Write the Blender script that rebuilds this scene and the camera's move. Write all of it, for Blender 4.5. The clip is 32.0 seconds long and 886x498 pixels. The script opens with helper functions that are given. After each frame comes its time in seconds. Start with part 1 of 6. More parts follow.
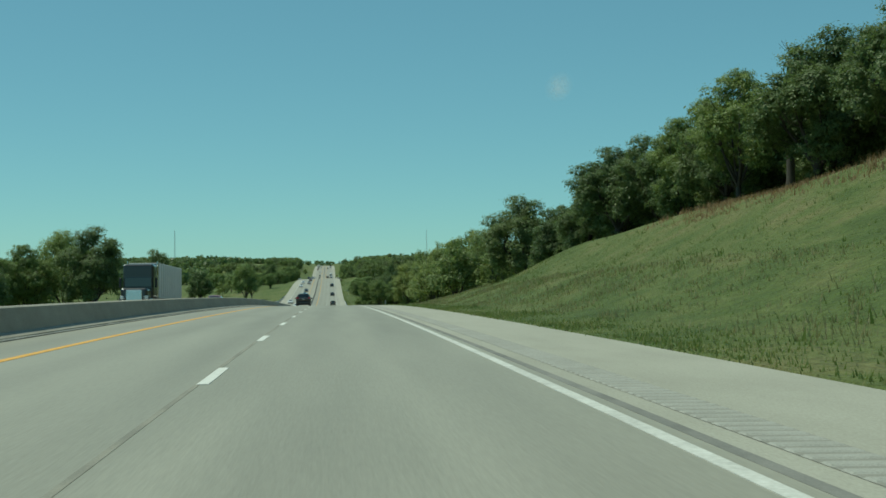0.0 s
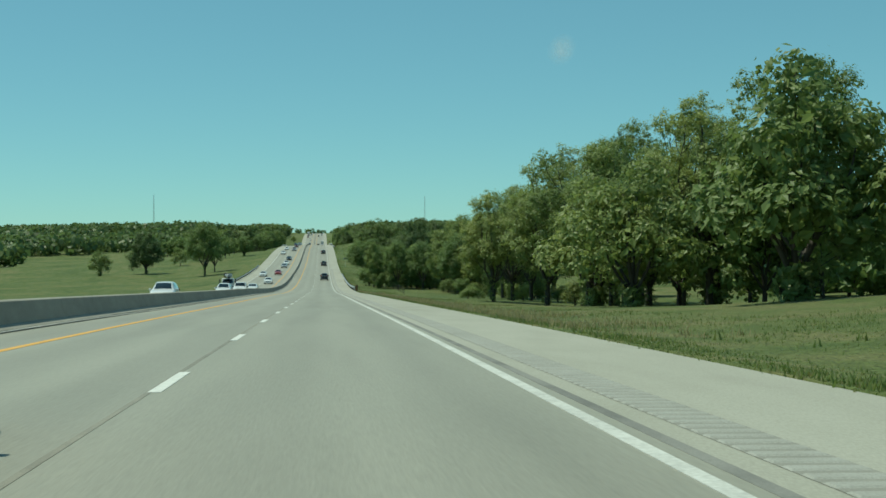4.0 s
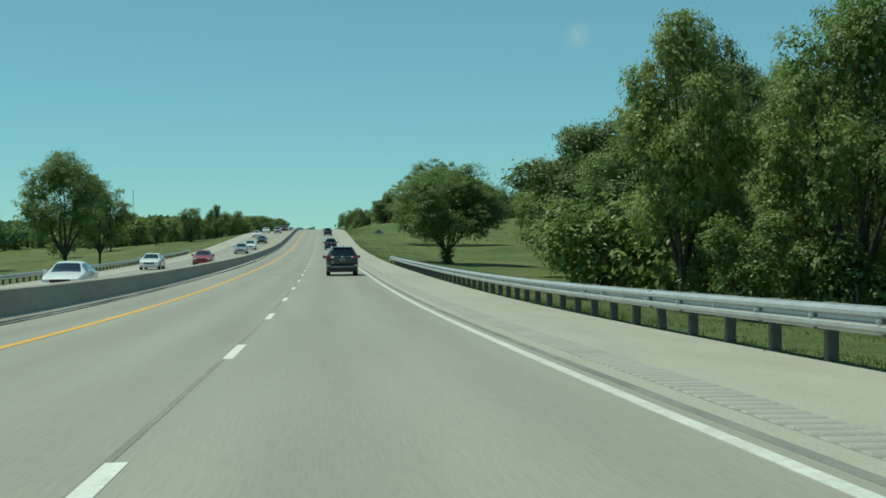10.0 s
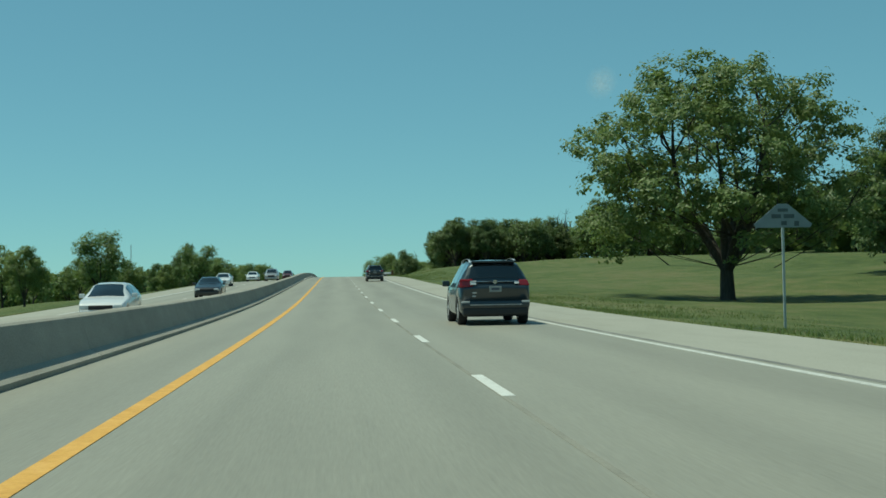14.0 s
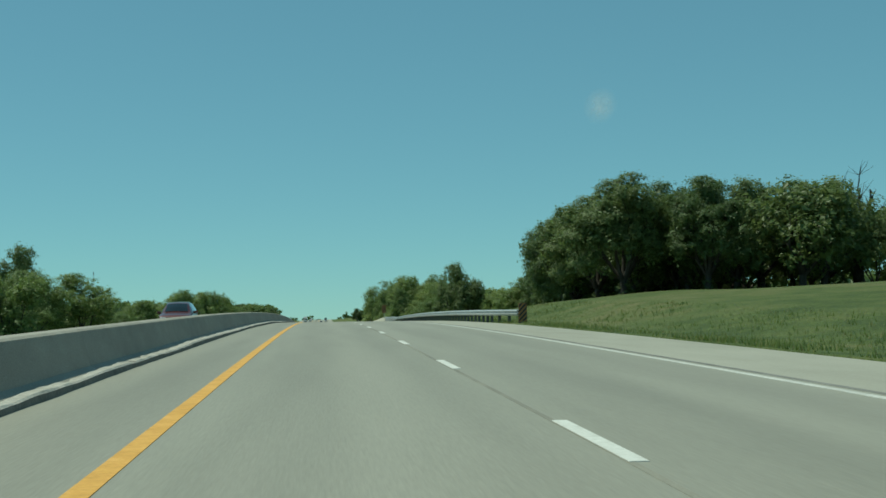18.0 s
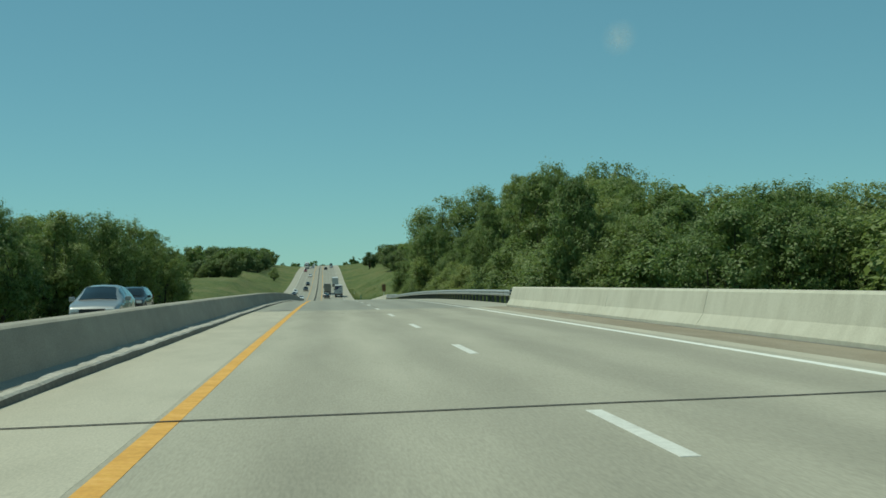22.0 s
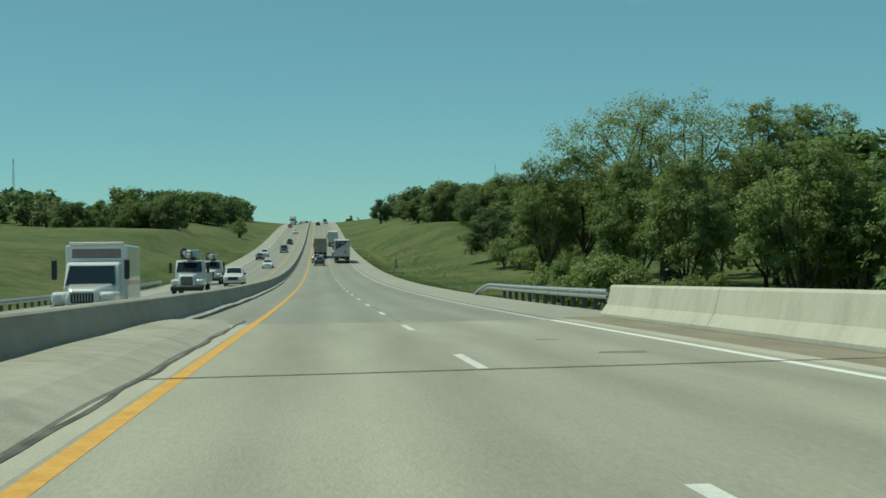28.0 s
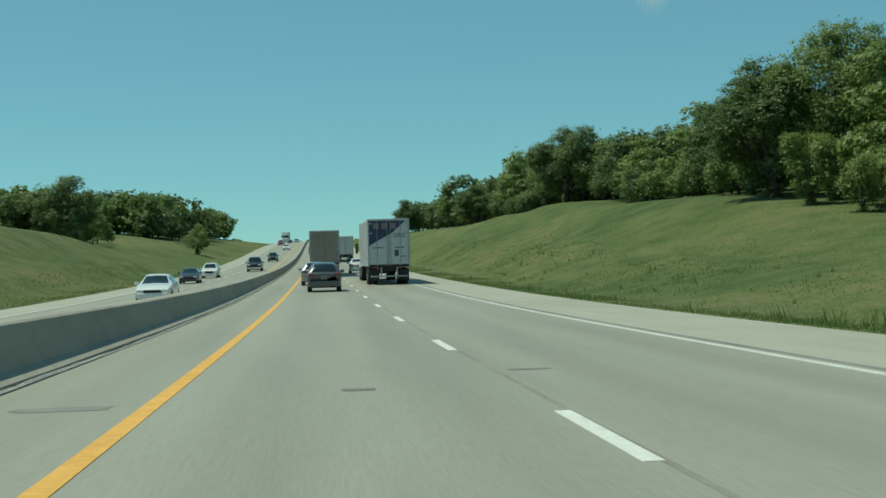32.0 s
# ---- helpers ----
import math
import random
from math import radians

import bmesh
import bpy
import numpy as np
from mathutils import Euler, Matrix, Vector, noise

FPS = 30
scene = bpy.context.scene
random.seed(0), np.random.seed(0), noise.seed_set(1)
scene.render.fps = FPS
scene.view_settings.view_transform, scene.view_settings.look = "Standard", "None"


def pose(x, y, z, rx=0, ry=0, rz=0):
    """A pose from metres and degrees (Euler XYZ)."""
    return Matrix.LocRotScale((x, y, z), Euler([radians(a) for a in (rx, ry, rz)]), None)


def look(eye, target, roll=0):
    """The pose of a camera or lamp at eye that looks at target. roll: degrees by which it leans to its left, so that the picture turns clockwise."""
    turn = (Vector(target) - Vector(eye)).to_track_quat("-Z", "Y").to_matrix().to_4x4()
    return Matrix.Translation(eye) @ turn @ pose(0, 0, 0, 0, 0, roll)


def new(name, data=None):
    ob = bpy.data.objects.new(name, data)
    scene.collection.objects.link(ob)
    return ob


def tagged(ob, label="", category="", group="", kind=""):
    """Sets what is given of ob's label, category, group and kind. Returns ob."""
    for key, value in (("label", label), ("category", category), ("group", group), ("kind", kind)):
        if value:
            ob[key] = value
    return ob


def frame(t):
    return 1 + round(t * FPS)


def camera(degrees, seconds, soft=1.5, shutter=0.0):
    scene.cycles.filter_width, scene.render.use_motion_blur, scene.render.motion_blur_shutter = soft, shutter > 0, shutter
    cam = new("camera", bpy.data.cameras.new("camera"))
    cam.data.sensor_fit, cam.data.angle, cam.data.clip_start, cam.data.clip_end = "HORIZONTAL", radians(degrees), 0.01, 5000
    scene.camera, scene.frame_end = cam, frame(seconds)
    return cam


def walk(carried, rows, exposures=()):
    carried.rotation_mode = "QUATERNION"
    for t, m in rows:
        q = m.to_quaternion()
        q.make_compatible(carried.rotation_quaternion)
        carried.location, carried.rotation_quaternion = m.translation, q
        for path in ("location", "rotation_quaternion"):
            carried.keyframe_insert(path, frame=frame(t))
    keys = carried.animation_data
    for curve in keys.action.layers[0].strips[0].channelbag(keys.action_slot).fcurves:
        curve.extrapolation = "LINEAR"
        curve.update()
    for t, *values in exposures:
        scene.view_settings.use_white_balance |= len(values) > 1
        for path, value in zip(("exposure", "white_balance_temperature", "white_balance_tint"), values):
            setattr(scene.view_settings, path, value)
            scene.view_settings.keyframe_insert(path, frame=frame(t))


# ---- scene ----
FOV = 37.86
PATH = [  # seconds, x, y, z, pitch, roll, yaw
    (0, 1.44, 5.85, 0.48, 0.52, 0.40, -4.99),
    (1, 1.40, 44.24, -0.24, 0.20, 0.21, -5.13),
    (2, 1.48, 82.87, -1.19, -0.20, 0.04, -5.40),
    (5, 1.72, 198.77, -5.23, -1.00, -0.02, -5.34),
    (6, 1.65, 237.15, -6.80, -1.23, 0.63, -5.20),
    (7, 1.41, 276.12, -8.39, -1.13, 0.11, -4.88),
    (8, 1.31, 314.84, -9.97, -0.96, 0.13, -4.80),
    (9, 1.31, 353.76, -11.57, -0.85, 0.33, -5.18),
    (10, 1.22, 392.28, -12.89, -0.60, 0.50, -5.31),
    (11, 0.54, 430.74, -13.73, 0.21, 0.46, -4.33),
    (12, -0.61, 470.34, -14.04, 1.18, 0.97, -3.40),
    (13, -1.46, 509.61, -14.13, 1.64, 0.61, -3.73),
    (14, -1.69, 549.04, -14.01, 1.95, 1.03, -4.73),
    (17, -2.04, 667.47, -11.93, 3.49, 1.30, -5.22),
    (18, -2.14, 706.07, -10.94, 3.32, 0.81, -5.40),
    (19, -2.16, 744.68, -10.21, 2.57, 1.06, -5.53),
    (20, -2.14, 783.53, -9.68, 1.93, 1.13, -5.32),
    (21, -2.21, 821.83, -9.50, 1.33, 1.24, -5.36),
    (22, -2.26, 859.74, -9.58, 0.87, 1.00, -5.22),
    (23, -2.23, 896.87, -9.95, 0.41, 0.70, -5.32),
    (24, -2.15, 933.65, -10.37, 0.31, 0.75, -5.57),
    (25, -2.05, 968.20, -10.95, 0.13, 0.87, -5.58),
    (28, -1.98, 1075.74, -14.06, -0.59, 0.48, -5.54),
    (29, -1.92, 1113.49, -15.32, -0.66, 0.93, -5.32),
    (30, -1.91, 1150.24, -16.32, -0.00, 1.02, -5.11),
    (31, -1.96, 1187.28, -17.17, 0.27, 1.33, -5.32),
    (32, -1.98, 1224.74, -17.65, 0.69, 1.52, -5.49),
]
ROAD_Z = [-0.00, -0.55, -1.75, -3.40, -5.61, -8.06, -10.50, -12.96, -14.67, -15.21, -15.18, -14.60, -13.26, -11.78, -10.85, -10.63, -11.11, -11.93, -13.35, -15.31, -17.17, -18.49, -19.00, -18.67, -17.86, -16.58, -14.78, -12.58, -10.40, -8.52, -7.06, -6.05, -5.64, -6.09, -7.55]  # height of the road every 60 m from y = -60
EXPO, KELVIN, TINT = 0.0, 6650.0, -12.0
SKY_POWER, SUN_POWER = 0.158, 3.45
SKY_TONE = (0.735, 1.187, 1.24, 1.0)

cam = camera(FOV, 32.0, soft=1.6)
walk(cam, [(t, pose(x, y, z, 90 + p, r, w)) for t, x, y, z, p, r, w in PATH],
     [(t, EXPO + e, KELVIN + k, TINT) for t, e, k in ((0, -.03, 0), (2, .05, 0), (5, .12, 0), (11, .12, 0), (14, .0, 0), (17, -.05, 0), (21, -.06, 0), (22, -.13, 100), (23, -.10, 200),
                                                      (24, .06, 0), (25.5, .09, 0), (28, -.09, 250), (29, .02, 80), (30.5, .07, 0), (32, .07, 80))])

# ---- light ----
SUN_EL, SUN_AZ = 66.0, -72.0          # degrees; azimuth from +y, clockwise
world = bpy.data.worlds.new("sky")
scene.world = world
world.use_nodes = True
wn = world.node_tree.nodes
sky = wn.new("ShaderNodeTexSky")
sky.sky_type = "NISHITA"
sky.sun_disc = False
sky.sun_elevation, sky.sun_rotation = radians(SUN_EL), radians(SUN_AZ)
sky.air_density, sky.dust_density, sky.ozone_density = 0.72, 0.0, 5.0
gam = wn.new("ShaderNodeGamma")
gam.inputs[1].default_value = 0.56
tone = wn.new("ShaderNodeMix")
tone.data_type, tone.blend_type = "RGBA", "MULTIPLY"
tone.inputs[0].default_value = 1.0
tone.inputs[7].default_value = SKY_TONE
world.node_tree.links.new(sky.outputs[0], gam.inputs[0])
world.node_tree.links.new(gam.outputs[0], tone.inputs[6])
world.node_tree.links.new(tone.outputs[2], wn["Background"].inputs[0])
wn["Background"].inputs[1].default_value = SKY_POWER
sun = new("sun", bpy.data.lights.new("sun", "SUN"))
sun.data.energy, sun.data.angle, sun.data.color = SUN_POWER, radians(0.55), (1.0, 0.95, 0.86)
sd = Vector((math.sin(radians(SUN_AZ)) * math.cos(radians(SUN_EL)),
             math.cos(radians(SUN_AZ)) * math.cos(radians(SUN_EL)), math.sin(radians(SUN_EL))))
sun.matrix_world = look(sd * 50, (0, 0, 0))

# ---- small helpers ----
rng = np.random.default_rng(7)


def zr(s):
    """Height of the road's surface at the way s (Catmull-Rom through the profile)."""
    s = np.asarray(s, float)
    u = np.clip((s + 60) / 60.0, 0.0, len(ROAD_Z) - 1.001)
    i = np.floor(u).astype(int)
    w = u - i
    z = np.array(ROAD_Z)
    g = lambda k: z[np.clip(k, 0, len(z) - 1)]
    a, b, c, d = g(i - 1), g(i), g(i + 1), g(i + 2)
    return b + 0.5 * w * (c - a + w * (2 * a - 5 * b + 4 * c - d + w * (3 * (b - c) + d - a)))


def zf(s):
    return float(zr(s))


def slope(s):
    return math.atan((zf(s + 1) - zf(s - 1)) / 2)


def on_road(x, s, dz=0.0, turn=0.0):
    """A pose on the road, tilted along its grade. turn: degrees about the upright."""
    return Matrix.Translation((x, s, zf(s) + dz)) @ Euler((slope(s), 0, 0)).to_matrix().to_4x4() @ pose(0, 0, 0, 0, 0, turn)


def mesh_np(name, verts, faces, mat=None, smooth=False):
    """A mesh from arrays of corners and of faces (all triangles or all quads)."""
    verts, faces = np.asarray(verts, np.float32), np.asarray(faces, np.int32)
    me = bpy.data.meshes.new(name)
    n, k = faces.shape
    me.vertices.add(len(verts))
    me.vertices.foreach_set("co", verts.ravel())
    me.loops.add(n * k)
    me.loops.foreach_set("vertex_index", faces.ravel())
    me.polygons.add(n)
    me.polygons.foreach_set("loop_start", np.arange(0, n * k, k, dtype=np.int32))
    me.polygons.foreach_set("loop_total", np.full(n, k, np.int32))
    me.polygons.foreach_set("use_smooth", np.full(n, smooth))
    me.update(calc_edges=True)
    if mat:
        me.materials.append(mat)
    return me


def bm_mesh(name, bm, mat=None, smooth=False):
    me = bpy.data.meshes.new(name)
    bm.to_mesh(me)
    bm.free()
    if mat:
        me.materials.append(mat)
    if smooth:
        me.polygons.foreach_set("use_smooth", np.full(len(me.polygons), True))
    return me


def part(name, bm, material, parent, label="", m=None, smooth=False):
    """Links a bmesh (or mesh) as one mesh object under a thing or part."""
    me = bm if isinstance(bm, bpy.types.Mesh) else bm_mesh(name, bm, material, smooth)
    ob = new(name, me)
    ob.parent = parent
    if m is not None:
        ob.matrix_basis = m
    if label:
        ob["label"] = label
    return ob


def thing(name, m, label, category, group="", kind=""):
    ob = new(name)
    ob.matrix_world = m
    ob.empty_display_size = 0.2
    return tagged(ob, label, category, group, kind)


def sweep(s0, s1, step, section, caps=True):
    """Corners and quads of a closed section [(x, dz)...] drawn along the road."""
    ss = np.linspace(s0, s1, max(2, int(round((s1 - s0) / step)) + 1))
    sec = np.array(section, float)
    m = len(sec)
    zz = zr(ss)
    v = np.zeros((len(ss), m, 3))
    v[:, :, 0] = sec[None, :, 0]
    v[:, :, 1] = ss[:, None]
    v[:, :, 2] = zz[:, None] + sec[None, :, 1]
    f = []
    for i in range(len(ss) - 1):
        for j in range(m):
            k = (j + 1) % m
            f.append((i * m + j, i * m + k, (i + 1) * m + k, (i + 1) * m + j))
    return v.reshape(-1, 3), f, m, len(ss)


def swept(name, s0, s1, step, section, mat, parent=None, smooth=False):
    v, f, m, n = sweep(s0, s1, step, section)
    me = bpy.data.meshes.new(name)
    ends = [tuple(range(m))[::-1], tuple(range((n - 1) * m, n * m))]
    me.from_pydata([tuple(p) for p in v], [], [tuple(q)[::-1] for q in f] + [e[::-1] for e in ends])
    me.materials.append(mat)
    me.validate()
    bm = bmesh.new()
    bm.from_mesh(me)
    bmesh.ops.recalc_face_normals(bm, faces=bm.faces)
    bm.to_mesh(me)
    bm.free()
    if smooth:
        me.polygons.foreach_set("use_smooth", np.full(len(me.polygons), True))
    ob = new(name, me)
    if parent:
        ob.parent = parent
    return ob


def box(bm, x0, x1, y0, y1, z0, z1, bevel=0.0, seg=1):
    r = bmesh.ops.create_cube(bm, size=1, matrix=Matrix.Translation(((x0 + x1) / 2, (y0 + y1) / 2, (z0 + z1) / 2))
                              @ Matrix.Diagonal((x1 - x0, y1 - y0, z1 - z0, 1)))
    if bevel:
        ed = list({e for v in r["verts"] for e in v.link_edges})
        bmesh.ops.bevel(bm, geom=ed, offset=bevel, segments=seg, affect="EDGES", profile=0.5)
    return bm


def cyl(bm, p0, p1, r0, r1=None, n=12, caps=True):
    p0, p1 = Vector(p0), Vector(p1)
    d = p1 - p0
    m = Matrix.Translation((p0 + p1) / 2) @ d.to_track_quat("Z", "Y").to_matrix().to_4x4()
    bmesh.ops.create_cone(bm, cap_ends=caps, segments=n, radius1=r0, radius2=r0 if r1 is None else r1, depth=d.length, matrix=m)
    return bm


# ---- materials ----
def material(name, rough=0.8, metal=0.0):
    m = bpy.data.materials.new(name)
    m.use_nodes = True
    b = m.node_tree.nodes["Principled BSDF"]
    b.inputs["Roughness"].default_value, b.inputs["Metallic"].default_value = rough, metal
    return m, m.node_tree, b


def plain(name, colour, rough=0.5, metal=0.0, coat=0.0, vary=0.06, size=3.0):
    """Paint, plastic or metal with slight unevenness of tone and gloss."""
    m, t, b = material(name, rough, metal)
    tx = t.nodes.new("ShaderNodeTexCoord")
    nz = t.nodes.new("ShaderNodeTexNoise")
    nz.inputs["Scale"].default_value, nz.inputs["Detail"].default_value = size, 6
    rp = t.nodes.new("ShaderNodeValToRGB")
    c = Vector(colour)
    rp.color_ramp.elements[0].position, rp.color_ramp.elements[1].position = 0.3, 0.7
    rp.color_ramp.elements[0].color = (*(c * (1 - vary)), 1)
    rp.color_ramp.elements[1].color = (*(c * (1 + vary)), 1)
    t.links.new(tx.outputs["Object"], nz.inputs["Vector"])
    t.links.new(nz.outputs[0], rp.inputs[0])
    t.links.new(rp.outputs[0], b.inputs["Base Color"])
    b.inputs["Coat Weight"].default_value = coat
    return m


def mottled(name, stops, scales, rough=0.9, bump=0.2, bump_scale=30.0, stretch=(1, 1, 1), grain=0.25, grain_scale=60.0, bump_dist=0.02):
    """Ground-like surface: a colour ramp over wide stains, fine grain on top, and relief."""
    m, t, b = material(name, rough)
    N, L = t.nodes, t.links
    tx = N.new("ShaderNodeTexCoord")
    mp = N.new("ShaderNodeMapping")
    mp.inputs["Scale"].default_value = stretch
    L.new(tx.outputs["Object"], mp.inputs[0])
    n1, n2, n3 = N.new("ShaderNodeTexNoise"), N.new("ShaderNodeTexNoise"), N.new("ShaderNodeTexNoise")
    for n, s in ((n1, scales[0]), (n2, scales[1]), (n3, grain_scale)):
        n.inputs["Scale"].default_value, n.inputs["Detail"].default_value = s, 7
        L.new(mp.outputs[0], n.inputs["Vector"])
    mx = N.new("ShaderNodeMath")
    mx.operation = "MULTIPLY_ADD"
    mx.inputs[1].default_value, mx.inputs[2].default_value = 0.5, 0.0
    L.new(n1.outputs[0], mx.inputs[0])
    ad = N.new("ShaderNodeMath")
    ad.operation = "MULTIPLY_ADD"
    ad.inputs[1].default_value = 0.5
    L.new(n2.outputs[0], ad.inputs[0])
    L.new(mx.outputs[0], ad.inputs[2])
    rp = N.new("ShaderNodeValToRGB")
    e = rp.color_ramp.elements
    while len(e) < len(stops):
        e.new(0.5)
    for el, (p, c) in zip(e, stops):
        el.position, el.color = p, (*c, 1)
    L.new(ad.outputs[0], rp.inputs[0])
    mix = N.new("ShaderNodeMix")
    mix.data_type, mix.blend_type = "RGBA", "OVERLAY"
    mix.inputs[0].default_value = grain
    L.new(rp.outputs[0], mix.inputs[6])
    L.new(n3.outputs[0], mix.inputs[7])
    L.new(mix.outputs[2], b.inputs["Base Color"])
    nb = N.new("ShaderNodeTexNoise")
    nb.inputs["Scale"].default_value, nb.inputs["Detail"].default_value = bump_scale, 5
    L.new(mp.outputs[0], nb.inputs["Vector"])
    bp = N.new("ShaderNodeBump")
    bp.inputs["Strength"].default_value, bp.inputs["Distance"].default_value = bump, bump_dist
    L.new(nb.outputs[0], bp.inputs["Height"])
    L.new(bp.outputs[0], b.inputs["Normal"])
    return m


M_LANE = mottled("lane_concrete", [(0.3, (0.232, 0.222, 0.180)), (0.5, (0.271, 0.259, 0.210)), (0.7, (0.30, 0.286, 0.233))], (0.35, 1.6), stretch=(1, 0.06, 1), grain=0.16, grain_scale=45, rough=0.62)


def wheel_tracks(m, deep=0.06):
    """Polished wheel paths: soft lengthwise bands across each lane."""
    t = m.node_tree
    N, L = t.nodes, t.links
    b = N["Principled BSDF"]
    src = b.inputs["Base Color"].links[0].from_socket
    tx, sp, nz = N.new("ShaderNodeTexCoord"), N.new("ShaderNodeSeparateXYZ"), N.new("ShaderNodeTexNoise")
    nz.inputs["Scale"].default_value = 0.05
    L.new(tx.outputs["Object"], sp.inputs[0])
    L.new(tx.outputs["Object"], nz.inputs["Vector"])
    m1, m2, m3 = N.new("ShaderNodeMath"), N.new("ShaderNodeMath"), N.new("ShaderNodeMath")
    m1.operation, m2.operation, m3.operation = "MULTIPLY_ADD", "SINE", "MULTIPLY_ADD"
    m1.inputs[1].default_value, m1.inputs[2].default_value = 3.43, 0.4
    L.new(sp.outputs[0], m1.inputs[0])
    L.new(m1.outputs[0], m2.inputs[0])
    m3.inputs[1].default_value, m3.inputs[2].default_value = deep, 1.03 - deep
    L.new(m2.outputs[0], m3.inputs[0])
    mm = N.new("ShaderNodeMath")
    mm.operation = "MULTIPLY_ADD"
    mm.inputs[1].default_value = 0.10
    L.new(nz.outputs[0], mm.inputs[0])
    L.new(m3.outputs[0], mm.inputs[2])
    mx = N.new("ShaderNodeMix")
    mx.data_type, mx.blend_type = "RGBA", "MULTIPLY"
    mx.inputs[0].default_value = 1.0
    L.new(src, mx.inputs[6])
    L.new(mm.outputs[0], mx.inputs[7])
    L.new(mx.outputs[2], b.inputs["Base Color"])


wheel_tracks(M_LANE, 0.055)
M_SHOULDER = mottled("shoulder_concrete", [(0.3, (0.295, 0.285, 0.235)), (0.5, (0.345, 0.334, 0.277)), (0.7, (0.38, 0.368, 0.31))], (0.25, 1.3), stretch=(1, 0.25, 1), grain=0.3)
M_DECK = mottled("deck_concrete", [(0.3, (0.37, 0.345, 0.278)), (0.5, (0.445, 0.416, 0.336)), (0.7, (0.495, 0.46, 0.375))], (0.3, 1.5), stretch=(1, 0.3, 1), grain=0.3)
M_DECK_LANE = mottled("worn_deck_concrete", [(0.3, (0.275, 0.258, 0.206)), (0.5, (0.335, 0.316, 0.254)), (0.7, (0.395, 0.372, 0.302))], (0.3, 1.5), stretch=(1, 0.12, 1), grain=0.3)
wheel_tracks(M_DECK_LANE, 0.09)
M_BARRIER = mottled("barrier_concrete", [(0.3, (0.25, 0.235, 0.195)), (0.5, (0.31, 0.292, 0.245)), (0.7, (0.37, 0.35, 0.295))], (0.5, 3.0), stretch=(1, 0.3, 1), grain=0.3, bump=0.3)
M_WALL = mottled("wall_concrete", [(0.3, (0.43, 0.41, 0.33)), (0.5, (0.52, 0.50, 0.41)), (0.7, (0.58, 0.56, 0.47))], (0.6, 3.0), stretch=(1, 1, 0.4), grain=0.3, bump=0.3)
M_LEDGE = mottled("crumbled_ledge_concrete", [(0.3, (0.30, 0.285, 0.245)), (0.5, (0.42, 0.405, 0.36)), (0.7, (0.52, 0.50, 0.45))], (1.2, 7.0), grain=0.5, grain_scale=18, bump=0.7)
M_FAINT = mottled("worn_lane_joint", [(0.36, (0.185, 0.178, 0.150)), (0.46, (0.225, 0.216, 0.180)), (0.53, (0.265, 0.253, 0.208))], (0.12, 1.6), stretch=(1, 0.4, 1), grain=0.3)
# dark concrete of the ledge's front: grime plus shade put into the colour
M_GRIME_SHADE = mottled("grimy_shaded_concrete", [(0.3, (0.12, 0.115, 0.098)), (0.5, (0.175, 0.167, 0.143)), (0.7, (0.23, 0.22, 0.19))], (1.0, 6.0), grain=0.5, grain_scale=18, bump=0.6)
M_EDGE = mottled("worn_edge_line_paint", [(0.3, (0.42, 0.42, 0.39)), (0.5, (0.53, 0.53, 0.49)), (0.7, (0.62, 0.62, 0.58))], (1.2, 7), grain=0.35, grain_scale=24)
M_BRIGHT = mottled("fresh_line_paint", [(0.3, (0.66, 0.66, 0.62)), (0.5, (0.76, 0.76, 0.72)), (0.7, (0.82, 0.82, 0.78))], (2, 9), grain=0.2, grain_scale=30)
M_WHITE = mottled("white_line_paint", [(0.3, (0.50, 0.50, 0.46)), (0.5, (0.62, 0.62, 0.58)), (0.7, (0.70, 0.70, 0.66))], (2, 9), grain=0.3, grain_scale=30)
M_YELLOW = mottled("yellow_line_paint", [(0.3, (0.54, 0.28, 0.06)), (0.5, (0.66, 0.355, 0.08)), (0.7, (0.74, 0.43, 0.13))], (2, 9), grain=0.3, grain_scale=30)
M_SEAM = mottled("sealed_seam_tar", [(0.35, (0.13, 0.128, 0.115)), (0.5, (0.19, 0.186, 0.168)), (0.62, (0.24, 0.234, 0.21))], (0.5, 2.5), stretch=(1, 0.4, 1), grain=0.3)
M_GRASS = mottled("mown_grass", [(0.36, (0.056, 0.086, 0.020)), (0.45, (0.084, 0.118, 0.028)), (0.53, (0.115, 0.140, 0.040)), (0.62, (0.160, 0.155, 0.060))], (0.06, 0.5), stretch=(1, 0.7, 1), rough=1.0, bump=1.0, bump_scale=6.0, grain=0.55, grain_scale=5.0, bump_dist=0.3)
M_STEEL = plain("galvanised_steel", (0.51, 0.525, 0.52), 0.42, 0.55, vary=0.12, size=4)
M_POST = plain("weathered_post_timber", (0.115, 0.118, 0.10), 0.9, vary=0.25, size=6)

